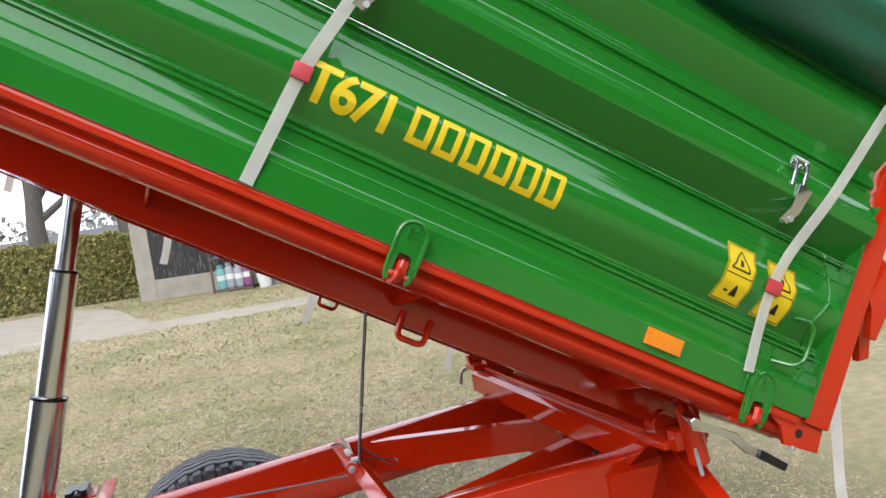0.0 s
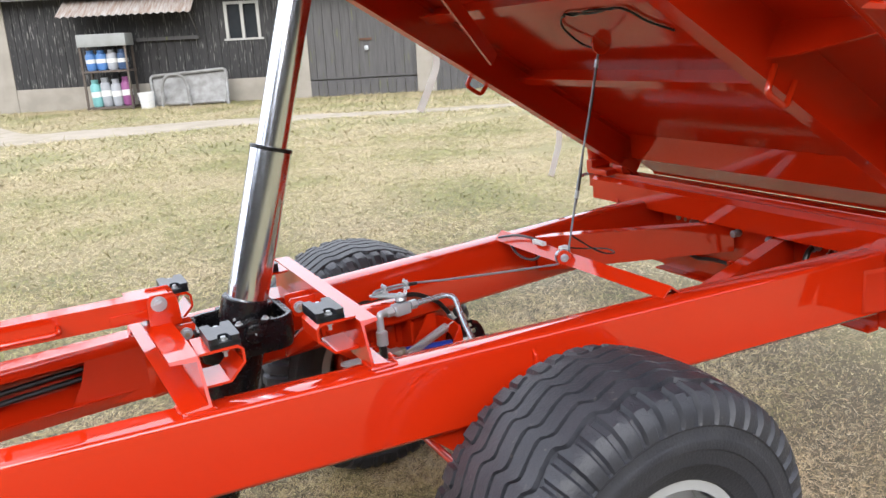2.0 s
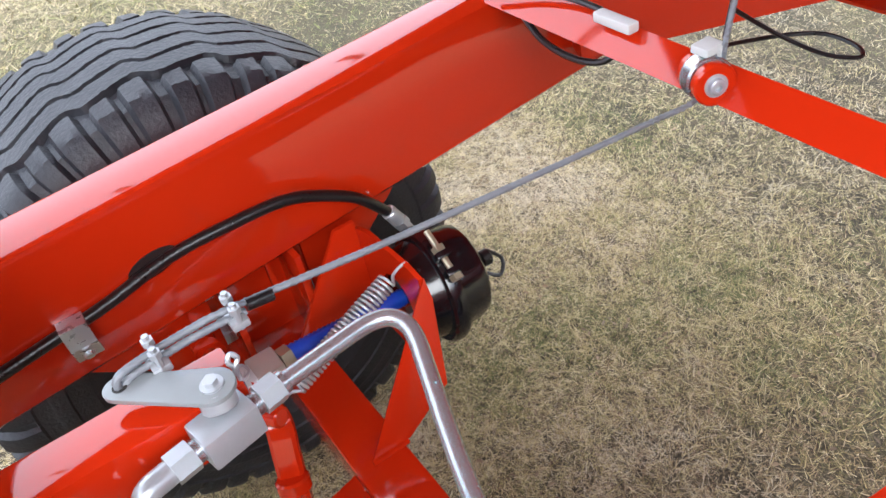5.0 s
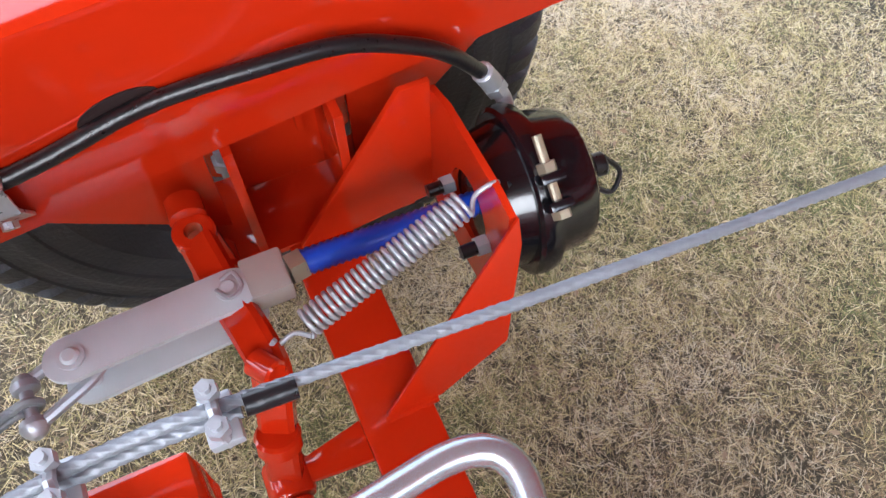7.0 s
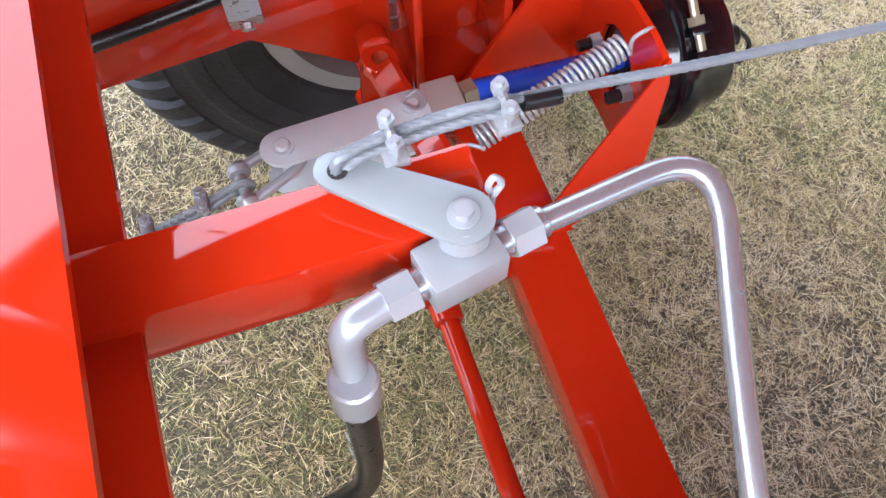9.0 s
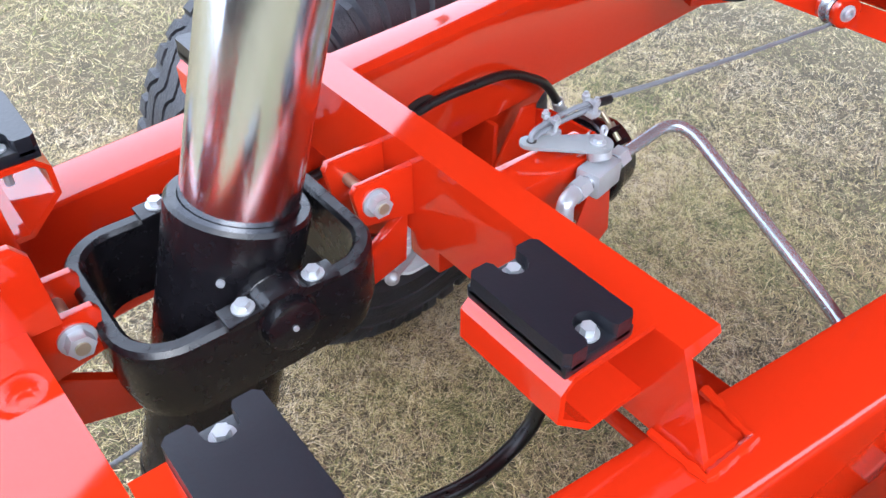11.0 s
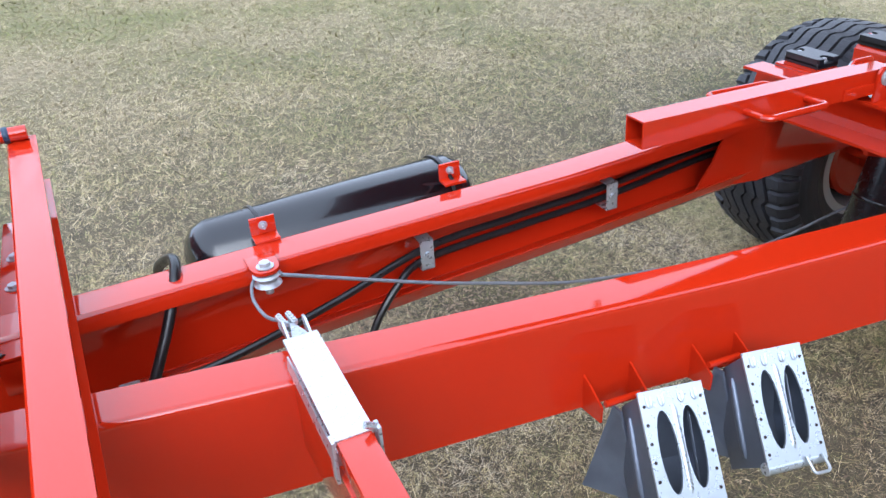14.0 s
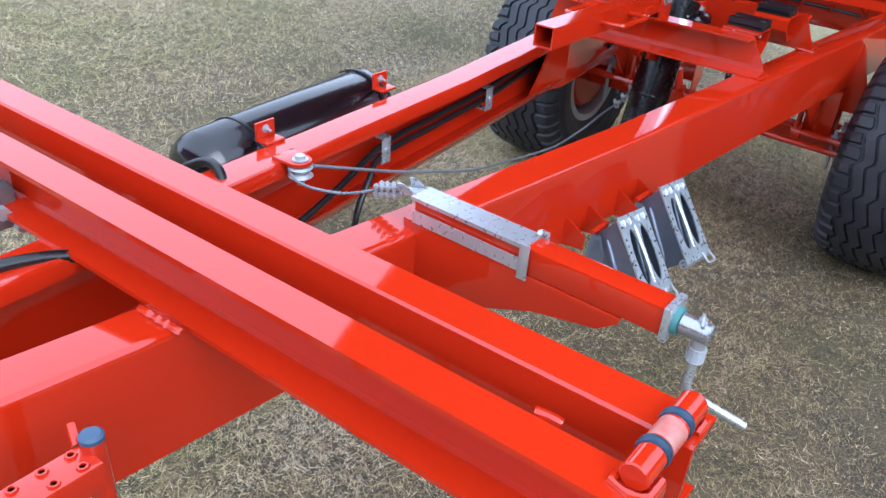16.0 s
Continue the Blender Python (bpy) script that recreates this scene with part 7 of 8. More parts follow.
while x < 4.98:
    w = min(rnd.uniform(0.11, 0.16), 4.98 - x)
    if not (4.04 < x + w / 2 < 4.60):
        box(bm, x, x + w - 0.006, 0.02 + rnd.uniform(0, 0.006), 0.06, 0.39, 2.0)
    else:
        box(bm, x, x + w - 0.006, 0.02, 0.06, 0.39, 1.07)
        box(bm, x, x + w - 0.006, 0.02, 0.06, 1.66, 2.0)
    x += w
part("board_cladding", bm, BOARD, shed, "black tarred vertical boards", frame_m=SHED, kind="stuff")
bm = B()
x = 7.64
while x < 11.8:
    w = min(rnd.uniform(0.11, 0.16), 11.8 - x)
    box(bm, x, x + w - 0.006, 0.02 + rnd.uniform(0, 0.008), 0.06, -0.3, 2.0)
    x += w
part("board_cladding", bm, GREYBOARD, shed, frame_m=SHED, kind="stuff")
door = sbox("door", 5.40, 7.30, 0.071, 0.09, 0.29, 1.98, GREYBOARD, label="weathered grey plank door with padlock")
x = 5.40
while x < 7.29:
    w = min(rnd.uniform(0.12, 0.17), 7.30 - x)
    sbox("plank", x, x + w - 0.007, 0.03 + rnd.uniform(0, 0.006), 0.07, 0.29, 1.98, GREYBOARD, parent=door)
    sbox("plank", x, x + w - 0.007, 0.02 + rnd.uniform(0, 0.006), 0.06, -0.02, 0.27, GREYBOARD)
    x += w
bm = B()
box(bm, 6.31, 6.53, 0.012, 0.025, 0.93, 0.97)
part("hasp", bm, mat("rust", (0.1184, 0.0592, 0.037), 0.8, 0.4), door, frame_m=SHED)
bm = B()
box(bm, 6.39, 6.46, 0.0, 0.022, 0.76, 0.84, 0.008)
part("padlock", bm, ZINC, door, frame_m=SHED)
sbox("eave_board", -0.25, 12.2, -0.30, -0.26, 1.84, 1.895, GREYBOARD)
# roof: two slopes of sheet with standing seams
pitch = 0.40
for k, (ya, yb, za, zb) in enumerate(((-0.31, 2.5, 1.90, 1.90 + 2.81 * pitch), (2.5, 5.4, 1.90 + 2.81 * pitch, 1.86))):
    bm = B()
    prism(bm, [(-0.3, ya, za), (12.3, ya, za), (12.3, yb, zb), (-0.3, yb, zb)], (0, 0, 0.05))
    rf = part("roof_slope", bm, ROOFM, shed, "dark grey sheet roof" if k == 0 else "", frame_m=SHED)
    if k == 0:
        x = 0.53
        while x < 12:
            bm = B()
            prism(bm, [(x, ya - 0.01, za + 0.05), (x + 0.05, ya - 0.01, za + 0.05), (x + 0.05, yb, zb + 0.05), (x, yb, zb + 0.05)], (0, 0, 0.03))
            part("seam", bm, ROOFM, rf, frame_m=SHED)
            x += 0.64
for x0 in (-0.0, 11.8):
    bm = B()
    prism(bm, [(x0, 0, 1.97), (x0, 5.0, 1.97), (x0, 2.5, 1.95 + 2.7 * pitch)], (0.2, 0, 0))
    part("gable", bm, PLASTER, shed, frame_m=SHED)
bm = B()
prism(bm, [(2.51, -0.33, 1.97), (5.3, -0.33, 1.97), (5.3, 2.48, 1.97 + 2.81 * pitch), (2.51, 2.48, 1.97 + 2.81 * pitch)], (0, 0, 0.02))
part("roof_sheeting", bm, WHITE, shed, "white plastic sheet laid on the roof", frame_m=SHED)
# corrugated awning
bm = B()
pts = []
for i in range(121):
    pts.append((1.41 + i * 0.0182, 0.012 * math.sin(i * 0.0182 * 2 * math.pi / 0.12)))
va = [bm.verts.new((a, -0.62, 1.54 + b)) for a, b in pts]
vb = [bm.verts.new((a, 0.0, 1.88 + b)) for a, b in pts]
vc = [bm.verts.new((a, -0.62, 1.534 + b)) for a, b in pts]
vd = [bm.verts.new((a, 0.0, 1.874 + b)) for a, b in pts]
for i in range(120):
    bm.faces.new((va[i], va[i + 1], vb[i + 1], vb[i]))
    bm.faces.new((vc[i], vd[i], vd[i + 1], vc[i + 1]))
part("awning", bm, RUSTY, shed, "rusty corrugated sheet awning", frame_m=SHED)
bm = B()
rod(bm, (3.56, -0.60, 1.53), (3.56, 0.02, 1.12), 0.012, 8)
part("awning_strut", bm, GREYBOARD, shed, frame_m=SHED)
sbox("shelf_rail", 2.5, 3.56, -0.05, 0.02, 1.10, 1.16, GREYBOARD)
# window
win = sbox("window", 4.04, 4.60, 0.075, 0.09, 1.07, 1.66, mat("dark_glass", (0.0222, 0.0259, 0.0296), 0.08, second=(0.037, 0.037, 0.0407), scale=3), label="small window in a pale wooden frame")
for a, b, c, d in ((4.02, 4.07, 1.075, 1.69), (4.57, 4.62, 1.075, 1.69), (4.295, 4.345, 1.075, 1.645), (4.07, 4.57, 1.645, 1.69), (3.98, 4.66, 1.04, 1.075)):
    sbox("window_frame", a, b, 0.0, 0.075, c, d, mat("pale_frame", (0.37, 0.3626, 0.3404), 0.7) if "pale_frame" not in MATS else MATS["pale_frame"], parent=win)

# ---- things in front of the shed ----
def sp(x, y, z):
    return SHED @ Vector((x, y, z))


IRON = mat("rusty_angle_iron", (0.1184, 0.0962, 0.0814), 0.8, 0.3, second=(0.0666, 0.0444, 0.0333), scale=8)
rack = thing("gas_bottle_rack", sp(2.1, -0.45, 0), "rusty angle-iron rack of gas bottles by the shed", "rack")
for x in (1.73, 2.46):
    for y in (-0.62, -0.22):
        bm = B()
        box(bm, x - 0.016, x + 0.016, y - 0.02, y + 0.02, -0.02, 1.24)
        part("upright", bm, IRON, rack, frame_m=SHED)
for z in (0.03, 0.63):
    bm = B()
    box(bm, 1.71, 2.48, -0.64, -0.20, z, z + 0.03)
    part("shelf", bm, IRON, rack, frame_m=SHED)
bm = B()
box(bm, 1.70, 2.49, -0.65, -0.19, 1.05, 1.25, 0.01)
part("top_box", bm, mat("grey_sheet", (0.2442, 0.2516, 0.2442), 0.7, second=(0.1776, 0.1776, 0.1702), scale=4), rack, "grey sheet-metal top box", frame_m=SHED)
TEAL = mat("teal_bottle", (0.148, 0.37, 0.37), 0.5, second=(0.1184, 0.3108, 0.3108), scale=9)
BLUEB = mat("blue_bottle", (0.0444, 0.148, 0.3848), 0.5, second=(0.074, 0.1628, 0.3108), scale=9)
GREYB = mat("grey_bottle", (0.2812, 0.296, 0.3182), 0.5, second=(0.222, 0.2294, 0.2516), scale=9)
PURPLE = mat("purple_bottle", (0.2072, 0.0518, 0.1628), 0.5)


def bottle(x, y, z, r, h, m, words, s=1.0):
    b = thing("gas_bottle", sp(x, y, z), words, "gas bottle", "gas bottles")
    base = sp(x, y, z)
    r, h = r * SHED_SCALE, h * SHED_SCALE
    bm = B()
    lathe(bm, base, (0, 0, 1), [(0.0, r * 0.8), (0.03, r * 0.82), (0.035, r * 0.95), (0.08, r), (h * 0.72, r), (h * 0.82, r * 0.85), (h * 0.88, r * 0.4), (h * 0.9, 0.03)], 20)
    part("shell", bm, m, b)
    bm = B()
    lathe(bm, base, (0, 0, 1), [(h * 0.80, r * 0.62), (h, r * 0.66), (h, r * 0.60), (h * 0.8, r * 0.56)], 20, close=False)
    part("collar", bm, m, b)
    bm = B()
    lathe(bm, base, (0, 0, 1), [(h * 0.36, r * 1.003), (h * 0.36, r * 1.012), (h * 0.56, r * 1.012), (h * 0.56, r * 1.003)], 20, close=False)
    part("label_band", bm, WHITE, b)
    bm = B()
    rod(bm, base + Vector((0, 0, h * 0.88)), base + Vector((0, 0, h * 0.97)), 0.025, 8)
    part("valve", bm, ZINC, b)


for i, (m, w) in enumerate(((TEAL, "teal painted gas bottle on the rack's floor"), (GREYB, "grey painted gas bottle on the rack's floor"), (GREYB, "grey painted gas bottle on the rack's floor"), (PURPLE, "purple painted gas bottle on the rack's floor"))):
    bottle(1.85 + i * 0.17, -0.46, 0.062, 0.088, 0.45 + 0.03 * (i % 2), m, w)
for i, (m, w) in enumerate(((BLUEB, "blue painted gas bottle on the rack's shelf"), (BLUEB, "blue painted gas bottle on the rack's shelf"), (GREYB, "grey painted gas bottle on the rack's shelf"), (mat("navy_bottle", (0.0222, 0.0518, 0.1184), 0.5), "navy painted gas bottle on the rack's shelf"))):
    bottle(1.84 + i * 0.172, -0.46, 0.662, 0.088, 0.33, m, w)
bucket = thing("bucket", sp(2.70, -0.60, -0.02), "white plastic bucket standing by the rack", "bucket")
bm = B()
lathe(bm, sp(2.70, -0.60, -0.02), (0, 0, 1), [(0, 0.17), (0.42, 0.205), (0.42, 0.22), (0.47, 0.22), (0.47, 0.20), (0.02, 0.16)], 24)
part("tub", bm, WHITE, bucket)
bm = B()
sweep(bm, curve_pts([sp(2.56, -0.6, 0.23), sp(2.58, -0.68, 0.15), sp(2.70, -0.76, 0.11), sp(2.82, -0.68, 0.15), sp(2.84, -0.6, 0.23)]), 0.005, 6)
part("bail_handle", bm, ZINC, bucket)
trough = thing("scrap_frame", sp(3.3, -0.4, 0.0), "pale weathered sheet-metal frame leaning on the shed", "scrap metal")
PALE = mat("pale_weathered_metal", (0.2442, 0.2442, 0.2368), 0.7, 0.2, second=(0.148, 0.1406, 0.1332), scale=5, amount=0.9)
bm = B()
prism(bm, [(2.80, -0.45, 0.02), (3.98, -0.45, 0.02), (3.97, -0.22, 0.55), (2.73, -0.22, 0.48)], (0, 0.05, 0))
part("panel", bm, PALE, trough, frame_m=SHED)
for pts in ([(2.79, -0.5, -0.01), (2.70, -0.25, 0.51), (3.99, -0.25, 0.58), (4.02, -0.5, -0.01)], [(2.93, -0.55, 0.0), (2.95, -0.5, 0.40), (3.04, -0.5, 0.53), (3.27, -0.5, 0.53), (3.36, -0.5, 0.40), (3.40, -0.55, 0.0)]):
    bm = B()
    sweep(bm, fillet([SHED @ Vector(p) for p in pts], 0.13), 0.045, 8)
    part("tube_frame", bm, PALE, trough)
bm = B()
sweep(bm, [SHED @ Vector(p) for p in ((2.85, -0.5, 0.05), (3.95, -0.5, 0.05))], 0.045, 8)
part("bottom_rail", bm, PALE, trough)

# sandy track across the lawn, 6 mm proud of the turf
DIRT = mat("sandy_track", (0.265, 0.225, 0.18), 0.95, second=(0.20, 0.168, 0.12), scale=1.9, fine=30, bump=0.6, amount=0.8, third=(0.19, 0.168, 0.095), third_scale=3.5, third_at=0.60)
bm = B()
centre = [(-16, 21.5, 7.0), (-8, 21.0, 7.0), (-3.2, 20.4, 6.9), (-1.7, 18.8, 4.8), (-0.5, 15.8, 1.4), (0.7, 15.5, 1.2), (2.5, 15.3, 1.1), (4.8, 14.8, 0.8), (6.8, 13.8, 0.5), (10, 12.5, 0.5), (16, 11, 0.5)]
rows = []
rnd = random.Random(2)
pc = curve_pts([(x, y, w) for x, y, w in centre], 14)
for i, p in enumerate(pc):
    row = []
    for k in range(17):
        f = k / 8 - 1
        wob = 0.10 * math.sin(p.x * 2.3 + (1 if f > 0 else 4)) + 0.05 * math.sin(p.x * 6.1 + f)
        y = p.y + f * (p.z + wob) * 0.8
        edge = -0.012 if abs(f) == 1 else 0.012
        row.append(bm.verts.new((p.x, y, ground_z(p.x, y) + edge)))
    rows.append(row)
for a, b in zip(rows, rows[1:]):
    for k in range(16):
        bm.faces.new((a[k], b[k], b[k + 1], a[k + 1]))
tr = part("track", bm, DIRT, None, "pale sandy track worn across the lawn", sharp=180, kind="structure")
tagged(tr, category="track")

# clipped hedge left of the shed
LEAF = mat("hedge_leaves", (0.16, 0.165, 0.045), 0.7, second=(0.27, 0.235, 0.075), scale=3, amount=0.9, spread=0.55)
hedge = thing("hedge", (-4.5, 28.8, 0.55), "clipped evergreen hedge turning yellow-green beside the shed", "hedge")
rng = np.random.default_rng(5)


def leaf_cloud(name, centres, size, parent, material, flat=0.0, label=""):
    """Many small leaf quads about given points."""
    n = len(centres)
    a = rng.normal(size=(n, 3))
    a /= np.linalg.norm(a, axis=1)[:, None]
    b = np.cross(a, rng.normal(size=(n, 3)))
    b /= np.linalg.norm(b, axis=1)[:, None]
    s = size * rng.uniform(0.5, 1.4, (n, 1))
    v = np.stack([centres - a * s, centres + b * s * 0.5, centres + a * s, centres - b * s * 0.5], 1).reshape(-1, 3)
    me = bpy.data.meshes.new(name)
    me.from_pydata(v.tolist(), [], np.arange(4 * n).reshape(n, 4).tolist())
    me.transform(parent.matrix_basis.inverted())
    me.materials.append(material)
    ob = new(name, me)
    ob.parent = parent
    return tagged(ob, label=label, kind="stuff")


N = 80000
t = rng.uniform(0, 1, N)
hx = -13.0 + t * 12.0
hy = 30.6 - t * 1.9 + rng.uniform(-0.6, 0.6, N)
top = 2.84 - 0.03 * hx + 0.07 * np.sin(hx * 2.0) + 0.06 * np.sin(hx * 6)
base = np.array([ground_z(a, b) for a, b in zip(hx, hy)])
hz = base + (top - base) * rng.uniform(0, 1, N) ** 0.8
side = rng.random(N) < 0.55
hy = np.where(side, 30.6 - t * 1.9 - 0.6 + rng.normal(0, 0.08, N) + 0.08 * np.sin(hx * 3), hy)
leaf_cloud("leaves", np.stack([hx, hy, hz], 1), 0.058, hedge, LEAF)
bm = B()
for i in range(50):
    x = -12.8 + i * 0.235
    y = 30.6 - (x + 13.0) / 12.0 * 1.9
    g0 = ground_z(x, y)
    sweep(bm, [(x, y, g0 - 0.05), (x + 0.05, y, g0 + 1.1), (x - 0.04, y + 0.04, g0 + 2.0)], 0.03, 5)
part("stems", bm, IRON, hedge, kind="stuff")

# bare trees
BARK = mat("grey_bark", (0.0629, 0.0555, 0.0481), 0.9, second=(0.1036, 0.0962, 0.0814), scale=4, fine=25, bump=0.8, stretch=(3, 3, 0.6))


def tree(x, y, height, r0, seed, lean=0.0):
    rnd = random.Random(seed)
    z0 = ground_z(x, y) - 0.1
    tr = thing("bare_tree", (x, y, z0), "leafless grey-barked tree with spreading limbs", "tree", "bare trees")
    bm = B()
    pts = [Vector((x + lean * height * f * f + rnd.uniform(-0.05, 0.05), y, z0 + height * 0.55 * f)) for f in (0, 0.2, 0.4, 0.6, 0.8, 1.0)]
    P = curve_pts(pts, 4)
    sweep(bm, P, lambda t: r0 * (1.25 - 0.65 * t) if t > 0.08 else r0 * 1.5, 12)
    part("trunk", bm, BARK, tr)

    def limb(p, d, L, r, level):
        q = [p]
        for i in range(4):
            d = (d + Vector((rnd.uniform(-.3, .3), rnd.uniform(-.3, .3), rnd.uniform(-.12, .3)))).normalized()
            q.append(q[-1] + d * L / 4)
        if level == 0:
            b = B()
            sweep(b, curve_pts(q, 3), lambda t: r * (1 - 0.6 * t), 8)
            part("limb", b, BARK, tr)
        else:
            sweep(twigs, q, lambda t: max(r * (1 - 0.7 * t), 0.004), 5)
        if level < 4:
            for k in range(3 if level < 3 else 3):
                i = rnd.randint(1, 4)
                e = (d + Vector((rnd.uniform(-1, 1), rnd.uniform(-1, 1), rnd.uniform(-.3, .8)))).normalized()
                limb(q[i], e, L * rnd.uniform(0.5, 0.75), r * 0.42, level + 1)

    twigs = B()
    for k in range(6):
        p = P[int(len(P) * (0.45 + 0.08 * k)) if int(len(P) * (0.45 + 0.08 * k)) < len(P) else -1]
        a = rnd.uniform(0, 6.28)
        limb(p, Vector((math.cos(a), math.sin(a), rnd.uniform(0.4, 1.1))).normalized(), height * rnd.uniform(0.28, 0.42), r0 * 0.46, 0)
    part("twig_mass", twigs, BARK, tr, kind="stuff")


tree(-1.65, 36.0, 14.0, 0.36, 3, -0.03)
tree(-5.4, 36.0, 14.5, 0.40, 8, 0.03)
tree(-10.6, 39.5, 14.0, 0.5, 13)
tree(-0.5, 41.0, 14.0, 0.3, 21, 0.03)
# far low wall behind the hedge
wall = thing("far_building", (-14, 62, 1.0), "long pale low building far behind the hedge", "building")
bm = B()
box(bm, -36, 4, 62, 70, 0.0, 3.7)
part("wall", bm, PLASTER, wall)
bm = B()
prism(bm, [(-36.5, 61.6, 3.7), (-36.5, 70.4, 3.7), (-36.5, 66, 4.9)], (41, 0, 0))
part("roof", bm, ROOFM, wall)
# distance haze is put into the pale grey of these twigs
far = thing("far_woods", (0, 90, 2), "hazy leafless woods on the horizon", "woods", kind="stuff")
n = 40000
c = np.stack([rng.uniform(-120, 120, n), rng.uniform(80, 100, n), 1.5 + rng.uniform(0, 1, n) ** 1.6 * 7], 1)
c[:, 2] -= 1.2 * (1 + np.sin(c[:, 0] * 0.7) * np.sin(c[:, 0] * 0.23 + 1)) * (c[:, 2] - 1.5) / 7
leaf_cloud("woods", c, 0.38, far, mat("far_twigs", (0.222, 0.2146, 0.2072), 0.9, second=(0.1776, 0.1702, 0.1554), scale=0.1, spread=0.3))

# unseen woods added behind the camera: they block low sky and darken reflections
near = thing("woods_behind", (0, -40, 2), "leafless woods closing the yard on the open side", "woods", kind="stuff")
ang = rng.uniform(math.pi * 0.96, math.pi * 2.04, 26000)
rad = rng.uniform(30, 38, 26000)
c = np.stack([rad * np.cos(ang), rad * np.sin(ang), rng.uniform(0, 1, 26000) ** 1.2 * (12 + 3 * np.sin(ang * 9))], 1)
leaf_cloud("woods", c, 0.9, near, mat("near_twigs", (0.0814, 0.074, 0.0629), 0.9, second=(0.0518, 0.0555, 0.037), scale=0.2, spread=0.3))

# hanging strap ends beyond the body and at its rear
strap([Vector((2.20, -1.05, 1.02)), Vector((2.175, -1.055, 0.86)), Vector((2.165, -1.055, 0.74)), Vector((2.185, -1.05, 0.56))], 0.034, "white webbing strap end hanging behind the body")
for a, b in (((0.0, 1.125, 2.26), (-0.04, 1.13, 2.13)), ((0.585, 1.125, 1.855), (0.53, 1.125, 1.69)), ((1.20, 1.125, 1.455), (1.105, 1.125, 1.28)), ((1.825, 1.125, 1.035), (1.77, 1.125, 0.885))):
    a, b = Vector(a), Vector(b)
    strap([a + Vector((0.01, 0.004, 0.06)), a, a.lerp(b, 0.5) + Vector((0.006, 0.006, 0)), b], 0.034, "white webbing strap end hanging below the far side")

# ---- grass: short blades and dry clippings near the trailer ----
def waves(x, y, f, seed):
    """A smooth, uneven field between about -1 and 1."""
    g = np.random.default_rng(seed)
    v = np.zeros_like(x)
    for k in range(7):
        a, q = g.uniform(0, 2 * np.pi), f * g.uniform(0.6, 1.9)
        v += np.sin((x * np.cos(a) + y * np.sin(a)) * q + g.uniform(0, 6.28) + 1.3 * np.sin((x * np.sin(a) - y * np.cos(a)) * q * 0.7 + k))
    return v / 3.2


def grass(name, n, x0, x1, y0, y1, length, width, seed, label, material, flat=0.34, soft=0.0):
    """Loose dry blades, each one tapering sliver, lying in tufts that share a direction; kept off the track."""
    g = np.random.default_rng(seed)
    x, y = g.uniform(x0, x1, n), g.uniform(y0, y1, n)
    if soft:
        edge = np.minimum(np.minimum(x - x0, x1 - x), np.minimum(y - y0, y1 - y)) / soft
        stay = g.uniform(0, 1, n) < edge
        x, y = x[stay], y[stay]
        n = len(x)
    mid = np.interp(x, [c[0] for c in centre], [c[1] for c in centre])
    wid = np.interp(x, [c[0] for c in centre], [c[2] for c in centre])
    keep = np.abs(y - mid) > wid * 0.8 * g.uniform(0.75, 1.12, n)
    # bare worn soil: two long patches on the lawn; sparser, darker olive blades along the near side and in one spot
    worn = np.exp(-((x - 7.3) / 1.3) ** 2 - ((y - 11.2) / 0.35) ** 2) + np.exp(-((x - 5.8) / 0.9) ** 2 - ((y - 7.0) / 0.3) ** 2)
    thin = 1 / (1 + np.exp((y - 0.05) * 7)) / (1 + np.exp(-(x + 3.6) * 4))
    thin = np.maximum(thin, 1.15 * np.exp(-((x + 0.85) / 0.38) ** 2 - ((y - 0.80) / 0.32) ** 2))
    tuft = waves(x, y, 55.0 * 0.02 / length, 31) + 0.8 * waves(x, y, 140.0 * 0.02 / length, 32)
    patch_v = waves(x, y, 4.0, 33)
    keep &= g.uniform(0, 1, n) > 1.2 * worn + thin * (0.36 + 0.20 * patch_v) + 0.48 * np.clip(-tuft, 0, 1) + 0.08 * np.clip(patch_v, 0, 1)
    x, y, thin, tuft = x[keep], y[keep], thin[keep], tuft[keep]
    n = len(x)
    far = np.clip((y - 3.5) / 18.0, 0, 1)
    z = -x * (0.021 + 0.0225 * far) + 0.39 * far
    p = np.stack([x, y, z + g.uniform(-0.003, 0.010, n) * (length / 0.03) + 0.006 * np.clip(tuft, -0.5, 1) * (length / 0.03)], 1)
    a = 3.6 * waves(x, y, 26.0 * 0.02 / length, 34) + g.normal(0, 0.75, n) + np.where(g.uniform(0, 1, n) < 0.22, g.uniform(0, 6.28, n), 0)
    up = np.abs(g.normal(0, flat, n)) + 0.02
    L = length * (0.35 + g.gamma(2.0, 0.42, n))
    d = np.stack([np.cos(a) * np.cos(up), np.sin(a) * np.cos(up), np.sin(up)], 1) * L[:, None]
    w = np.stack([-np.sin(a), np.cos(a), g.uniform(-0.5, 0.5, n)], 1) * (width * g.uniform(0.5, 1.6, n))[:, None]
    v = np.stack([p - w, p + w, p + d], 1).reshape(-1, 3)
    me = bpy.data.meshes.new(name)
    me.vertices.add(3 * n)
    me.vertices.foreach_set("co", v.ravel())
    me.loops.add(3 * n)
    me.loops.foreach_set("vertex_index", np.arange(3 * n, dtype=np.int32))
    me.polygons.add(n)
    me.polygons.foreach_set("loop_start", (3 * np.arange(n)).astype(np.int32))
    me.update(calc_edges=True)
    me.materials.append(material)
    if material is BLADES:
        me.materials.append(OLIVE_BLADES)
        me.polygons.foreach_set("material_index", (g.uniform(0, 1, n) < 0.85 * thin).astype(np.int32))
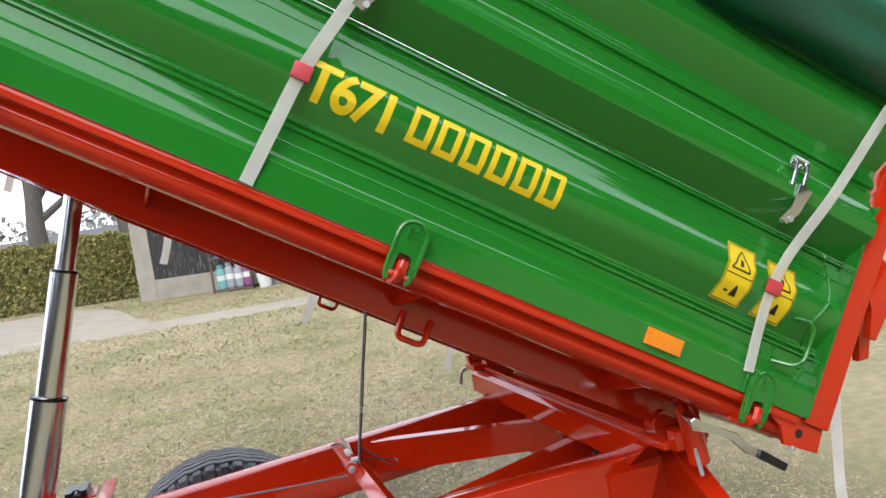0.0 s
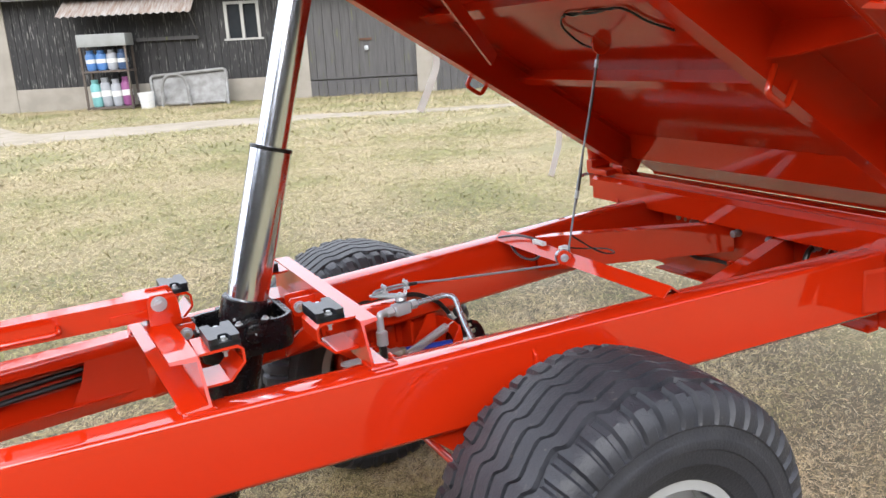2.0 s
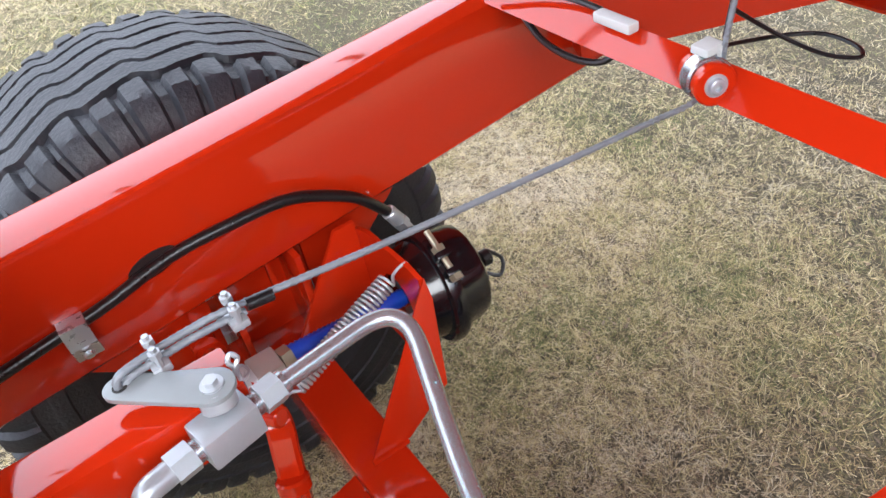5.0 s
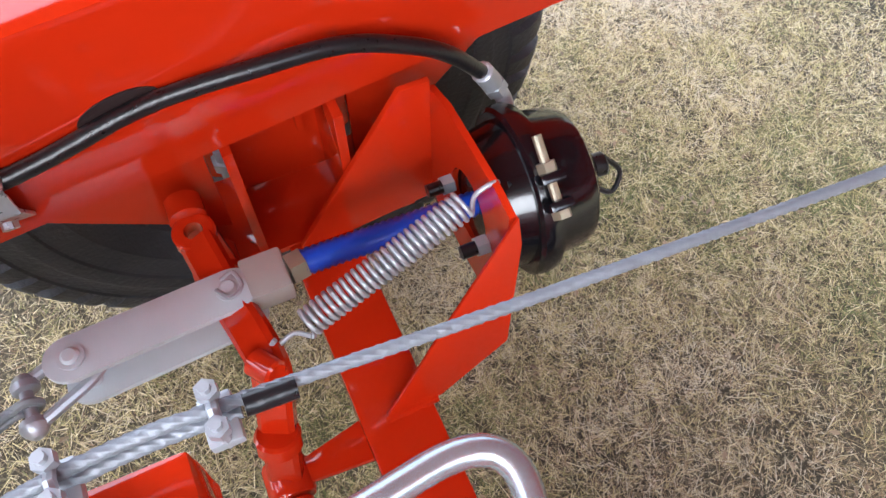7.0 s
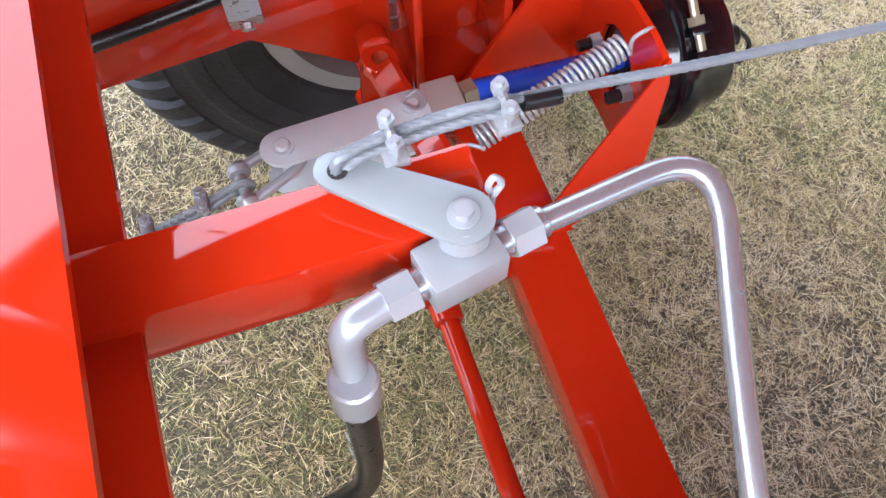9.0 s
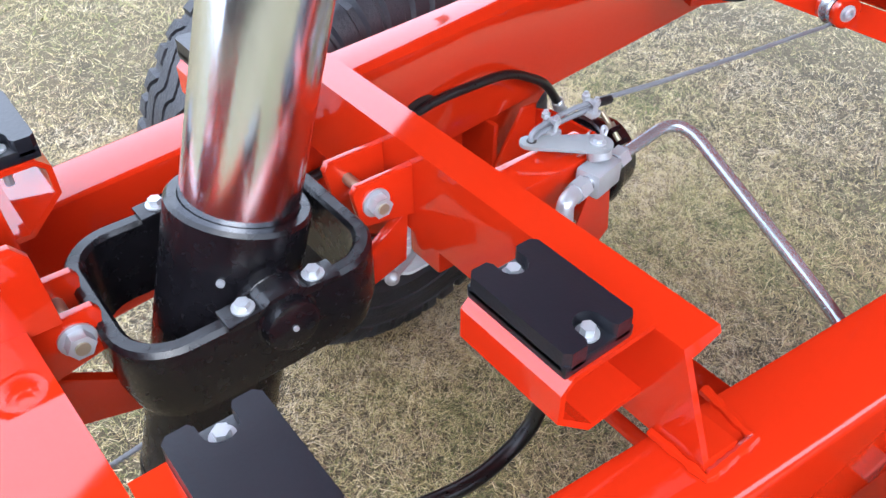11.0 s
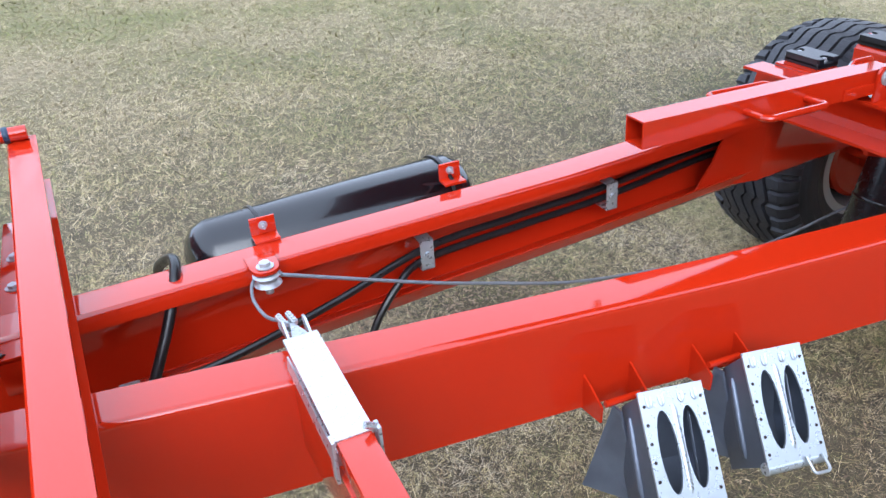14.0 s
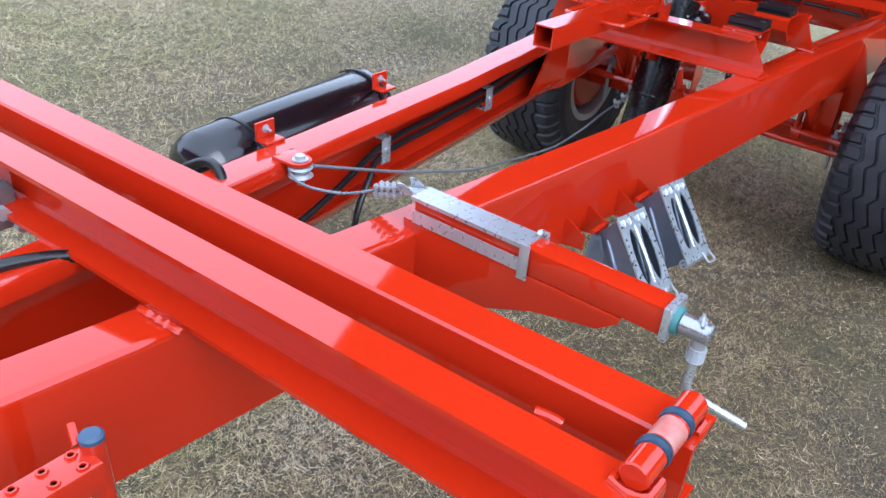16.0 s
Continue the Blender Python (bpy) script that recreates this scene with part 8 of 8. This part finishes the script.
    return tagged(new(name, me), label, "grass", kind="stuff")


def blade_material(name, stops, noise_scale, broad=1.8):
    m = bpy.data.materials.new(name)
    m.use_nodes = True
    n, l = m.node_tree.nodes, m.node_tree.links
    p = n["Principled BSDF"]
    p.inputs["Roughness"].default_value = 0.7
    geo = n.new("ShaderNodeNewGeometry")
    noise_t = n.new("ShaderNodeTexNoise")
    noise_t.inputs["Scale"].default_value = noise_scale
    noise_t.inputs["Detail"].default_value = 5
    tc = n.new("ShaderNodeTexCoord")
    l.new(tc.outputs["Object"], noise_t.inputs["Vector"])
    clump = n.new("ShaderNodeTexNoise")
    clump.inputs["Scale"].default_value, clump.inputs["Detail"].default_value = 11.0, 3
    l.new(tc.outputs["Object"], clump.inputs["Vector"])
    add = n.new("ShaderNodeMath")
    add.operation = "MULTIPLY_ADD"
    l.new(noise_t.outputs[0], add.inputs[0])
    add.inputs[1].default_value = broad
    half_r = n.new("ShaderNodeMath")
    half_r.operation = "MULTIPLY"
    half_r.inputs[1].default_value = 0.85
    off = n.new("ShaderNodeMath")
    off.operation = "SUBTRACT"
    off.inputs[1].default_value = 1.20 + (broad - 1.8) * 0.5
    l.new(geo.outputs["Random Per Island"], half_r.inputs[0])
    l.new(half_r.outputs[0], off.inputs[0])
    both = n.new("ShaderNodeMath")
    both.operation = "MULTIPLY_ADD"
    l.new(clump.outputs[0], both.inputs[0])
    both.inputs[1].default_value = 0.8
    l.new(off.outputs[0], both.inputs[2])
    l.new(both.outputs[0], add.inputs[2])
    ramp = n.new("ShaderNodeValToRGB")
    e = ramp.color_ramp.elements
    e[0].position, e[0].color = stops[0][0], (*stops[0][1], 1)
    e[1].position, e[1].color = stops[-1][0], (*stops[-1][1], 1)
    for pos, col in stops[1:-1]:
        q = e.new(pos)
        q.color = (*col, 1)
    l.new(add.outputs[0], ramp.inputs[0])
    l.new(ramp.outputs[0], p.inputs["Base Color"])
    return m


BLADES = blade_material("grass_blades", ((0.0, (0.10, 0.12, 0.030)), (0.16, (0.20, 0.185, 0.060)), (0.30, (0.39, 0.308, 0.124)), (0.50, (0.58, 0.455, 0.222)), (0.68, (0.75, 0.62, 0.385)), (0.76, (0.22, 0.13, 0.066)), (0.86, (0.40, 0.30, 0.18)), (1.0, (0.60, 0.50, 0.35))), 1.5, 2.6)
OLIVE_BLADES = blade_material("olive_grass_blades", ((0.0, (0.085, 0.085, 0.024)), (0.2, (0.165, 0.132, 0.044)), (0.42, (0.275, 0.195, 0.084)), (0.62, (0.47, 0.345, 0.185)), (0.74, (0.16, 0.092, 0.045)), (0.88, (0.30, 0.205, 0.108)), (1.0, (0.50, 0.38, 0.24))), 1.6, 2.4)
FAR_BLADES = blade_material("far_grass_blades", ((0.0, (0.185, 0.185, 0.058)), (0.25, (0.245, 0.22, 0.085)), (0.45, (0.30, 0.252, 0.12)), (0.65, (0.38, 0.312, 0.175)), (0.85, (0.42, 0.345, 0.21)), (1.0, (0.32, 0.25, 0.145))), 0.7, 3.0)
grass("grass", 560000, -3.6, 3.8, -2.4, 4.6, 0.020, 0.00074, 1, "short dry and green grass blades on the lawn", BLADES, soft=0.5)
grass("grass", 640000, -3.3, 2.7, -1.5, 2.3, 0.019, 0.00060, 4, "dense short dry grass under the trailer", BLADES, soft=0.9)
grass("grass", 330000, 0.1, 1.9, -0.5, 1.9, 0.016, 0.00052, 7, "fine dry grass below the brake gear", BLADES, soft=0.35)
grass("grass", 420000, -4.6, 8.5, 2.2, 11.0, 0.036, 0.0026, 2, "short dry and green grass blades on the lawn", FAR_BLADES, soft=1.2)
grass("grass", 160000, -6.5, 14.0, 9.5, 27.0, 0.06, 0.0065, 3, "tufted dry grass towards the shed", FAR_BLADES, soft=0.8)


def litter(n, x0, x1, y0, y1, seed, label, colour, second, size=(0.004, 0.010), slim=0.45):
    """Small dry scraps lying in the turf."""
    g = np.random.default_rng(seed)
    x, y = g.uniform(x0, x1, n), g.uniform(y0, y1, n)
    c = np.stack([x, y, -0.021 * x + 0.016 + g.uniform(0, 0.008, n)], 1)
    a = g.uniform(0, 2 * np.pi, n)
    s = g.uniform(*size, n)[:, None]
    u = np.stack([np.cos(a), np.sin(a), g.uniform(-.4, .4, n)], 1) * s
    w = np.stack([-np.sin(a), np.cos(a), g.uniform(-.5, .5, n)], 1) * s * slim
    lift_z = np.stack([0 * a, 0 * a, g.uniform(0.1, 0.5, n)], 1) * s
    v = np.stack([c - u, c - u * 0.2 + w + lift_z, c + u, c - u * 0.1 - w + lift_z * 0.5], 1).reshape(-1, 3)
    me = bpy.data.meshes.new("leaf_litter")
    me.from_pydata(v.tolist(), [], np.arange(4 * n).reshape(n, 4).tolist())
    me.materials.append(mat("dry_scraps", colour, 0.8, second=second, scale=9, spread=0.5))
    return tagged(new("leaf_litter", me), label, "leaf litter", kind="stuff")


litter(5000, -2.8, 3.0, -1.6, 3.4, 6, "dry brown leaf scraps scattered in the grass", (0.22, 0.145, 0.085), (0.31, 0.24, 0.16))
litter(1800, -1.25, -0.45, 0.45, 1.12, 8, "brown leaf scraps on worn turf under the trailer", (0.22, 0.145, 0.085), (0.31, 0.24, 0.16))
litter(6000, -3.2, 3.2, -1.8, 3.2, 9, "pale straw flakes lying on the grass", (0.44, 0.34, 0.20), (0.33, 0.25, 0.14), (0.003, 0.010), 0.2)
